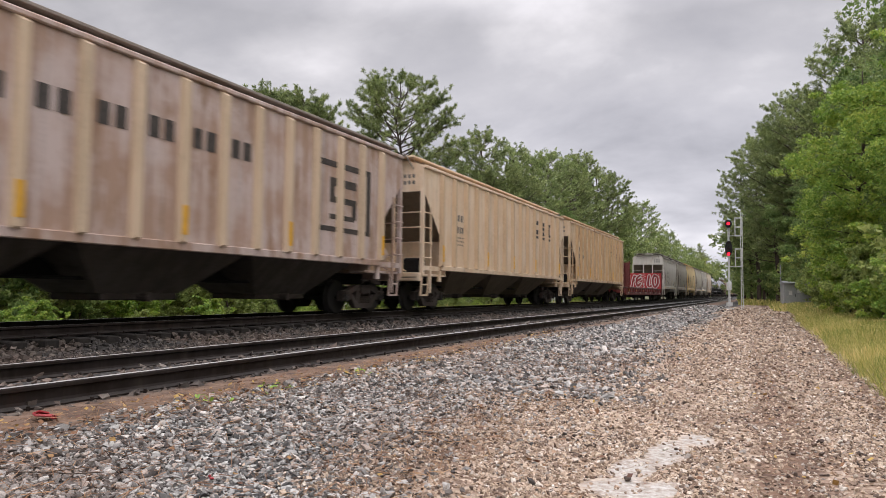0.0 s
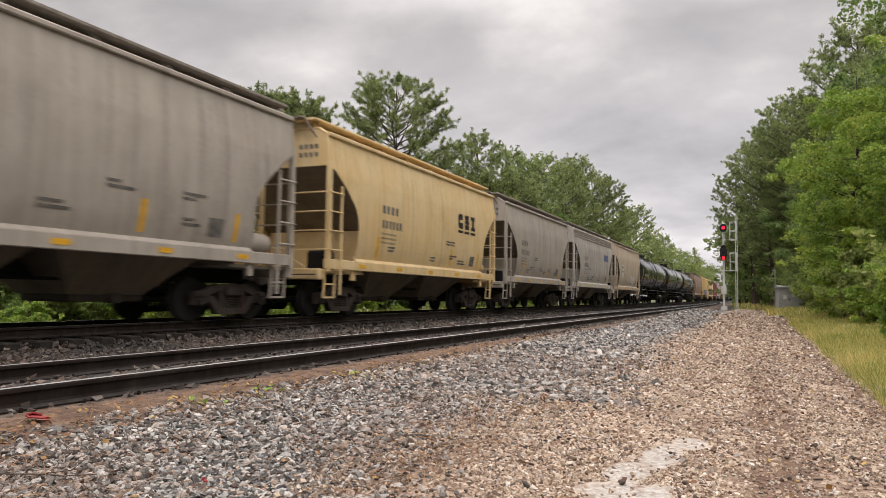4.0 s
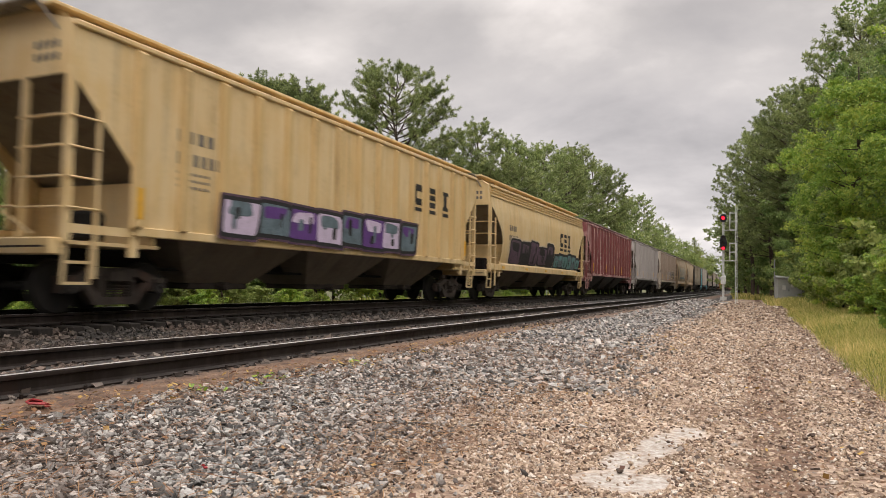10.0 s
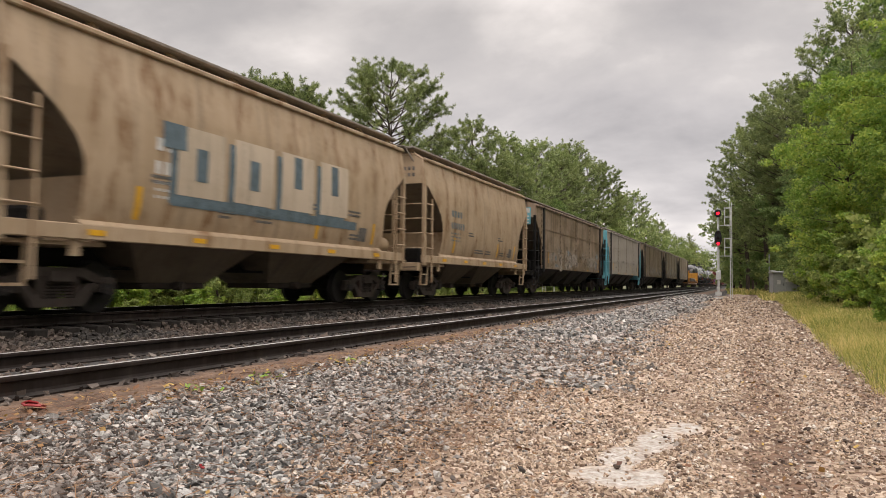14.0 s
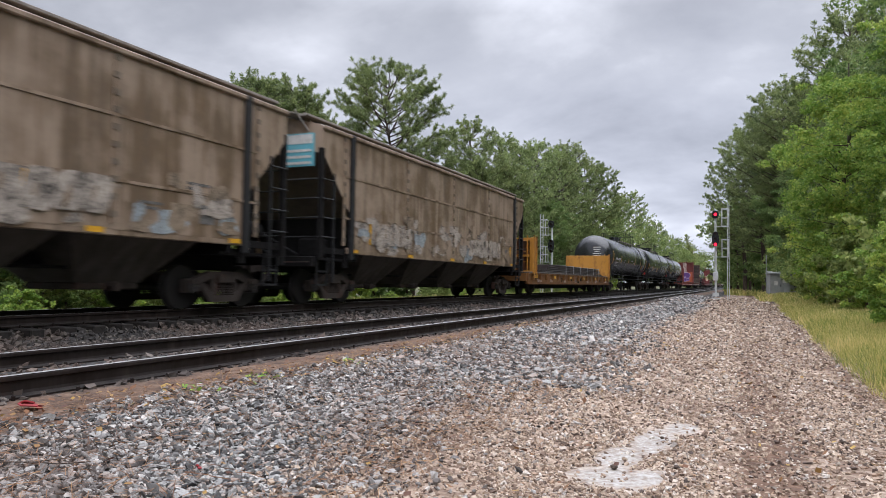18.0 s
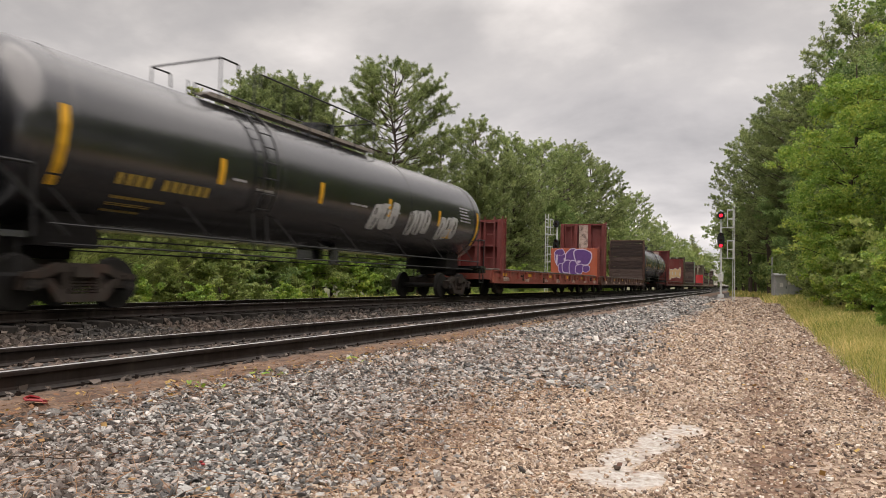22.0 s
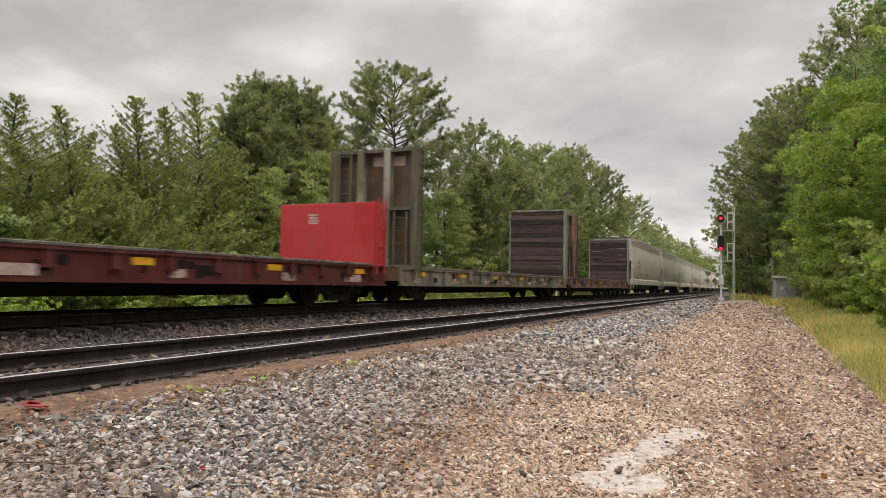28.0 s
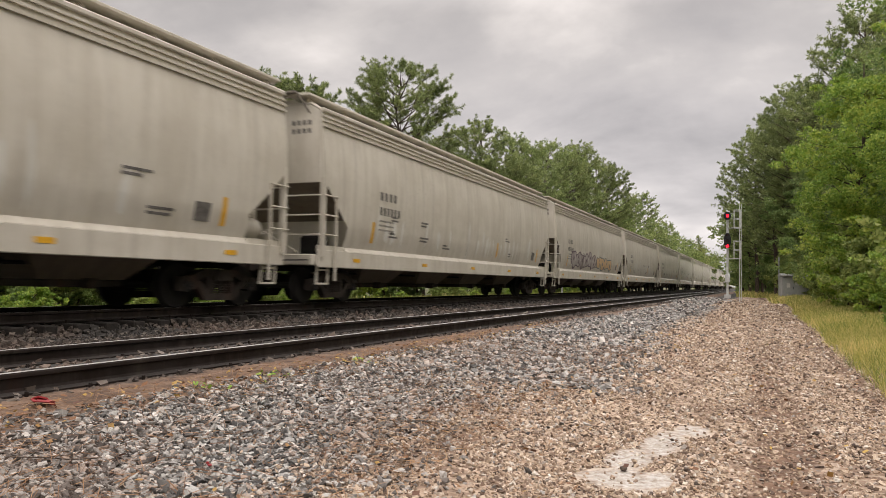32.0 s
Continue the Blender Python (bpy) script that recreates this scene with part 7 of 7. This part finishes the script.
            for j in range(6):
                cen.append(p.lerp(e, r.uniform(0.4, 1.06)) + Vector((r.uniform(-0.7, 0.7), r.uniform(-0.7, 0.7), r.uniform(-0.5, 0.5))) * (h / 12))
                k = r.uniform(0.25, 0.62) * (h / 12) ** 0.6
                rad.append((k, k, k * 0.55))
        me = leaves(g, np.array(cen), np.array(rad), int(92 * fine), 0.058 * (h / 12) ** 0.4 / fine ** 0.5, mat, "leaves", long=1.3, shell=0.4)
    part("trunk", b.mesh("trunk", M["bark"], True), ob)
    part("crown", me, ob)
    return ob


def make_trees():
    r = random.Random(8)
    size = {"p1": 15, "p2": 16, "p3": 12, "pf": 16, "c1": 7, "c2": 7.5, "c3": 7, "b1": 10, "b2": 12, "b3": 14, "b4": 11, "bf": 14, "s1": 4, "s2": 4, "s3": 3, "y1": 7}
    kinds = {
        "p1": tree("pine", 15, 1, M["pine"], "tall loblolly pine with an open crown", 4.8, 1.0, low=0.50, full=1.0, bare=0.68), "p2": tree("pine", 16, 2, M["pine"], "tall pine with clumped dark needles", 3.7, 0.45, low=0.28, full=0.95, bare=0.62),
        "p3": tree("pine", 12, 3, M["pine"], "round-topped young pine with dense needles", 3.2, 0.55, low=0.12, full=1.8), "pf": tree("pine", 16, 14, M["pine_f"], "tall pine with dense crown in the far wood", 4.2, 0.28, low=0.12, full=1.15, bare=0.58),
        "c1": tree("cedar", 7, 4, M["cedar"], "pointed young cedar at the wood's edge"), "c2": tree("cedar", 7.5, 5, M["cedar"], "slender pointed cedar with thin top", 2.1), "c3": tree("cedar", 7, 15, M["cedar"], "bushy cedar with upswept branches", 2.6),
        "b1": tree("broad", 10, 6, M["leaf"], "round-headed light green broadleaf tree", None, 1.05), "b2": tree("broad", 12, 7, M["leaf_d"], "dark green dense broadleaf tree", None, 1.05), "b3": tree("broad", 14, 19, M["leaf_d"], "tall dense green broadleaf tree", 3.9, 1.1),
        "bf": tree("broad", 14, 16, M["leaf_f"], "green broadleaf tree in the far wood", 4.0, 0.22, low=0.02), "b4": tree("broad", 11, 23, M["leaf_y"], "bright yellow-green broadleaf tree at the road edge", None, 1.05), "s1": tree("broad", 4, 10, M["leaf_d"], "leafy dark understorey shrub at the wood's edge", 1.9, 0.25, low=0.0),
        "s2": tree("broad", 4, 12, M["leaf"], "light green shrub beside the line", 2.0, 0.25, low=0.0), "s3": tree("broad", 3, 17, M["leaf_y"], "low yellow-green bramble bush beside track", 1.8, 0.22, low=0.0), "y1": tree("broad", 7, 13, M["leaf_y"], "yellow-green sapling at the road's edge", 1.5, 0.5),
    }
    used = set()

    def put(k, x, y, h=None, turn=None):
        src = kinds[k]
        f = (h or size[k]) / size[k]
        m = pose(x, y, ground_z(x, y) - 0.1, 0, 0, turn if turn is not None else r.uniform(0, 360))
        if k in used:
            ob = copy_thing(src, m)
        else:
            ob = src
            ob.matrix_basis = m
            used.add(k)
        ob.scale = (f, f, f)
        return ob

    # far side of the line, near to far
    for k, x, y, h in (("c1", -20, 11.6, 6.6), ("c3", -20, 13.98, 7.0), ("c1", -20, 15.6, 7.0), ("c2", -20.5, 17.0, 6.6), ("c2", -20.5, 17.9, 7.0), ("c1", -20.5, 18.6, 8.1), ("c2", -20.5, 20.25, 8.2), ("c1", -21, 22.15, 9.2), ("c3", -20.4, 9, 6.5),
                       ("c3", -20.8, 23.8, 7.4), ("c2", -20, 12.8, 6.0), ("p3", -22.5, 27.2, 10.4), ("p3", -22.5, 31.6, 12.0), ("p3", -23.0, 29.2, 11.8), ("p3", -22.8, 34.0, 11.0), ("b1", -19.4, 28.6, 8.4), ("b1", -19.2, 32.6, 8.6), ("b1", -19.6, 25.2, 7.0), ("p1", -22, 41.06, 15.6), ("b2", -21, 37, 8.6), ("b2", -20.5, 42.5, 8.0),
                       ("b1", -20.5, 47, 9.0), ("p2", -23, 51, 12.5), ("p2", -22.3, 57.5, 15.2), ("p3", -21, 55, 11.5), ("pf", -22, 64.5, 15.4), ("p3", -20.5, 62, 12.4), ("pf", -22, 71, 15.8), ("pf", -22, 77, 17.0), ("p2", -21, 83, 16.0), ("b2", -20, 75, 11), ("pf", -22, 88, 18.2), ("p2", -22, 93, 19.6),
                       ("p1", -21, 100.5, 18.3), ("bf", -20.5, 94, 13), ("bf", -20, 108, 15), ("bf", -20.5, 118, 15), ("pf", -21.5, 128, 17), ("pf", -21, 140, 18.8), ("bf", -20.5, 150, 17), ("bf", -20, 163, 16), ("pf", -20.5, 176, 16.4), ("bf", -20, 192, 16), ("bf", -20, 210, 16.5),
                       ("bf", -20, 232, 16.8), ("c2", -19, 255, 19), ("bf", -20, 262, 17), ("bf", -20, 295, 17), ("bf", -20, 335, 18), ("bf", -20, 380, 19)):
        put(k, x, y, h * (1.0 if y < 48 else 1.02))
    for i in range(11):
        put(r.choice(("c1", "c3", "c3", "b1")), -23.0 + r.uniform(-0.8, 0.8), 8.5 + i * 1.6 + r.uniform(-0.4, 0.4), r.uniform(5.6, 6.8))
    for i in range(28):
        y = 3 + i * 4.6
        put(r.choice(("bf", "b1", "bf")) if y < 60 else "bf", -23.5 + r.uniform(-1.5, 1.5), y + r.uniform(-1, 1), (6.0 if y < 24 else 7.6 if y < 44 else 9.5 if y < 70 else 12) * r.uniform(0.9, 1.1))
    for i in range(46):
        y = 3 + i * 2.3 + r.uniform(-0.8, 0.8)
        put(r.choice(("s1", "s2", "s1", "s3", "s1")), -18.6 + r.uniform(-1.0, 0.8), y, r.uniform(1.6, 3.6))
    for i in range(24):
        put(r.choice(("s3", "s2")), -16.2 + r.uniform(-0.8, 0.5), 3 + i * 2.4 + r.uniform(-0.8, 0.8), r.uniform(0.7, 1.3))
    # near side: the wood beside the service road
    for x, y, k, h in ((6.4, 37, "b3", 17), (7.4, 33, "b3", 20), (4.4, 28.5, "b4", 12), (2.2, 33, "b4", 10.8), (3.2, 41, "b4", 9.5), (-0.4, 90, "p2", 19.5), (-2.2, 104, "bf", 14.5), (-1.2, 97, "b2", 12.5), (7.5, 24, "b2", 15), (6.6, 45, "b3", 17), (4.6, 41, "b1", 9.5), (4.9, 49, "b2", 14), (7.4, 54, "p2", 17.5), (4.2, 58, "b2", 12), (7.0, 60, "p2", 21.5), (6.8, 66, "p2", 18.5), (4.4, 70, "p1", 18.4), (5.4, 73, "p2", 18.5), (1.5, 82, "p2", 19.0),
                       (3.0, 77, "p2", 21.0), (2.6, 84, "bf", 15), (0.2, 92, "bf", 13.5), (3.5, 74, "b2", 13), (1.0, 100, "bf", 14), (-1.4, 108, "bf", 12.5), (-2.2, 122, "bf", 12), (-3.2, 140, "bf", 11), (-3.6, 165, "bf", 11), (-4, 195, "bf", 12), (0, 130, "bf", 14), (-1, 160, "bf", 14),
                       (9.5, 30, "b3", 19), (8.5, 40, "p2", 20), (9, 58, "b3", 17), (7, 75, "bf", 18), (6, 95, "pf", 20), (11, 22, "b3", 16), (2.45, 15.5, "y1", 2.5), (4.9, 24, "s2", 4.5), (4.6, 30, "s2", 4.0), (4.4, 36, "s2", 4.2), (4.2, 27, "s3", 2.2), (3.4, 26, "s3", 2.0), (3.6, 29, "s2", 3.0), (3.2, 33, "s3", 2.4), (3.3, 38, "s2", 3.2), (3.5, 46, "s2", 3.4),
                       (4.2, 43, "s2", 4.4), (4.4, 52, "s2", 4.0), (4.6, 63, "s2", 5.0), (3.6, 68, "s2", 4.5), (2.8, 76, "s2", 4.5), (1.6, 84, "s1", 5), (0.6, 94, "s1", 5), (-0.6, 104, "s1", 4.5), (-1.6, 118, "s1", 4), (-3, 134, "s1", 4), (-3.6, 150, "s1", 4)):
        put(k, x + (1.5 if 20 < y < 50 and h > 8 else 0), y, h)
    # unseen trees beside and behind the camera, added to darken the tank cars' reflections
    for i in range(13):
        put(r.choice(("bf", "b3", "pf")), 15.5 + r.uniform(-1.5, 2.5), -38 + 4.6 * i + r.uniform(-1, 1), r.uniform(13, 18))


make_trees()


def make_grass():
    g = np.random.default_rng(5)
    spans = [(1.1, 4.4, 5, 16, 36000, 0.26, 0.005), (1.2, 5.0, 16, 34, 30000, 0.28, 0.009), (1.4, 5.0, 34, 50, 6000, 0.36, 0.02), (0.6, 4.5, 50, 80, 6000, 0.45, 0.03), (-2.5, 2, 80, 130, 3000, 0.6, 0.06), (-19.5, -14.6, 3, 25, 9000, 0.42, 0.016), (-19.5, -14.6, 25, 70, 8000, 0.5, 0.03)]
    C, U, V = [], [], []
    for x0, x1, y0, y1, n, h, w in spans:
        x, y = g.uniform(x0, x1, n), g.uniform(y0, y1, n)
        keep = x > x0 + 0.35 * (g.random(n) ** 2) + np.array([0.36 * noise.noise((b * 0.9, 1.0, 0)) + 0.26 * noise.noise((b * 3.0, 5.0, 0)) + 0.16 * noise.noise((b * 8.0, 2.0, 0)) for b in y])
        x, y = x[keep], y[keep]
        n = len(x)
        hh = h * g.uniform(0.4, 1.15, n)
        z = np.array([ground_z(a, b) for a, b in zip(x, y)])
        lean = g.normal(0, 0.7, (n, 2)) * hh[:, None] * 0.6
        C.append(np.stack([x + lean[:, 0] * 0.5, y + lean[:, 1] * 0.5, z + hh * 0.5 - 0.02], 1))
        a = g.uniform(0, 6.28, n)
        U.append(np.stack([np.cos(a), np.sin(a), a * 0], 1) * w * 0.5)
        V.append(np.stack([lean[:, 0] * 0.5, lean[:, 1] * 0.5, hh * 0.5], 1))
    me = quads_mesh("long_grass", np.concatenate(C), np.concatenate(U), np.concatenate(V), M["grass"])
    tagged(new("long_grass", me), "dry yellow-green grass along both verges", "grass", kind="stuff")


make_grass()

# ---- signals and trackside cabinet ----


def signal(at, label, mirror=1, shows=True):
    s = thing("railway_signal", label, "railway signal", "signals", at)
    part("base", Build().box((0, 0, 0.05), (0.6, 0.6, 0.2), bev=0.04).mesh("base", M["concrete"]), s)
    m = Build().tube((0, 0, 0.25), (0, 0, 6.4), 0.075, 12)
    for a in range(4):
        m.box((0.14 * math.cos(a * 1.571), 0.14 * math.sin(a * 1.571), 0.4), (0.14, 0.14, 0.26))
    part("mast", m.mesh("mast", M["pale_steel"]), s)
    part("junction_box", Build().box((0, -0.02, 1.7), (0.34, 0.26, 0.6), bev=0.03).mesh("junction_box", M["pale_steel"]), s)
    for z, mid, tall, lamps in ((6.15, 0.0, 0.36, (0.0,)), (3.98, 0.40, 0.66, (0.0, 0.40, 0.80))):
        hd = part("signal_head", Build().box((0, -0.2, z + mid), (0.36, 0.22, tall * 1.5), bev=0.06).mesh("signal_head", M["sigblack"]), s)
        bk = Build().prism([(0.25 * math.cos(i * math.tau / 16), z + mid + 0.82 * tall * math.sin(i * math.tau / 16)) for i in range(16)], -0.30, -0.28)
        bk.v = [(p[1], p[0], p[2]) for p in bk.v]
        part("backboard", bk.mesh("backboard", M["sigblack"]), hd)
        for j, dz in enumerate(lamps):
            lit = dz == 0.0 and shows
            part("lens", Build().tube((0, -0.31, z + dz), (0, -0.335, z + dz), 0.10 if not lit else 0.105, 14).mesh("lens", M["redlamp" if lit else "lamp_off"]), hd, label="lit red lens" if lit else "dark lens")
            vis = Build()
            for i in range(9):
                a0, a1 = math.pi * i / 9, math.pi * (i + 1) / 9
                vis.add([(0.14 * math.cos(a0), -0.31, z + dz + 0.14 * math.sin(a0)), (0.14 * math.cos(a1), -0.31, z + dz + 0.14 * math.sin(a1)),
                         (0.14 * math.cos(a1), -0.56, z + dz + 0.14 * math.sin(a1)), (0.14 * math.cos(a0), -0.56, z + dz + 0.14 * math.sin(a0))], [(0, 1, 2, 3)])
            part("visor", vis.mesh("visor", M["sigblack"]), hd)
    x = 0.85 * mirror
    la = Build()
    for q in (-0.18, 0.18):
        la.bar((x + q * 0.3, q, 0.0), (x + q * 0.3, q, 7.0), 0.05)
    for i in range(22):
        la.tube((x - 0.05, -0.18, 0.3 + i * 0.3), (x + 0.05, 0.18, 0.3 + i * 0.3), 0.015, 6)
    part("ladder", la.mesh("ladder", M["pale_steel"]), s)
    for z in (5.3, 3.1):
        c = Build()
        for q in (x, x - 0.42 * mirror):
            for yy in (-0.4, 0.4):
                c.bar((q, yy, z), (q, yy, z + 1.25), 0.04)
        for zz in (z, z + 0.62, z + 1.25):
            for yy in (-0.4, 0.4):
                c.bar((x, yy, zz), (x - 0.42 * mirror, yy, zz), 0.04)
            for q in (x, x - 0.42 * mirror):
                c.bar((q, -0.4, zz), (q, 0.4, zz), 0.04)
        c.bar((0, 0, z), (x, 0, z), 0.05)
        part("ladder_cage", c.mesh("ladder_cage", M["pale_steel"]), s, kind="stuff")
    return s


signal(pose(-2.15, 54.5, -0.02), "two-headed mast signal showing red over red with ladder")
signal(pose(-14.6, 56, -0.35), "two-headed mast signal standing dark beyond the main line", -1, False)


def cabinet():
    c = thing("signal_cabinet", "grey metal signal equipment cabinet in long grass", "cabinet", at=pose(2.5, 64, 0.12, 0, 0, 8))
    part("body", Build().box((0, 0, 0.95), (2.0, 1.4, 1.9), bev=0.04).mesh("body", M["cab"]), c)
    rf = Build().prism([(-0.85, 1.9), (0.85, 1.9), (0.85, 1.96), (0, 2.12), (-0.85, 1.96)], -1.1, 1.1)
    part("roof", rf.mesh("roof", M["cab"]), c)
    for x in (-0.5, 0.5):
        d = part("door", Build().box((x, -0.715, 0.95), (0.92, 0.03, 1.7), bev=0.01).mesh("door", M["cab"]), c)
        part("handle", Build().box((x + 0.3, -0.75, 0.95), (0.04, 0.05, 0.2)).mesh("handle", M["sigblack"]), d)
    part("notice", Build().box((-0.55, -0.74, 1.15), (0.26, 0.01, 0.34)).mesh("notice", M["whitep"]), c, label="white notice")
    part("notice", Build().box((0.15, -0.74, 1.3), (0.42, 0.01, 0.26)).mesh("notice", M["whitep"]), c, label="white notice")
    part("base", Build().box((0, 0, 0.05), (2.2, 1.6, 0.16)).mesh("base", M["concrete"]), c)
    p = thing("utility_post", "slim grey post beside the signal cabinet", "post", at=pose(1.4, 65, 0.0))
    part("pole", Build().tube((0, 0, -0.2), (0, 0, 3.6), 0.05, 8).mesh("pole", M["galv"]), p)


cabinet()

make_litter()


# ---- movement ----
def motions():
    times = [2 * i for i in range(17)]
    for car, u in TRAIN:
        walk(car, [(t, Matrix.Translation((MAIN, u - travelled(t), MAIN_Z))) for t in times])
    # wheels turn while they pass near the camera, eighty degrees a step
    mid = {car: u for car, u in TRAIN}
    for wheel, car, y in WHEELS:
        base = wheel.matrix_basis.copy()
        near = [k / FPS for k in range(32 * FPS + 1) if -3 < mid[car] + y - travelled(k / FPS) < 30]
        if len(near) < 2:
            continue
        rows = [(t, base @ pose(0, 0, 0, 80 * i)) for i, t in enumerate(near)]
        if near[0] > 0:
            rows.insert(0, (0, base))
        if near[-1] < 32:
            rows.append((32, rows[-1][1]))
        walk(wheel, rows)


motions()
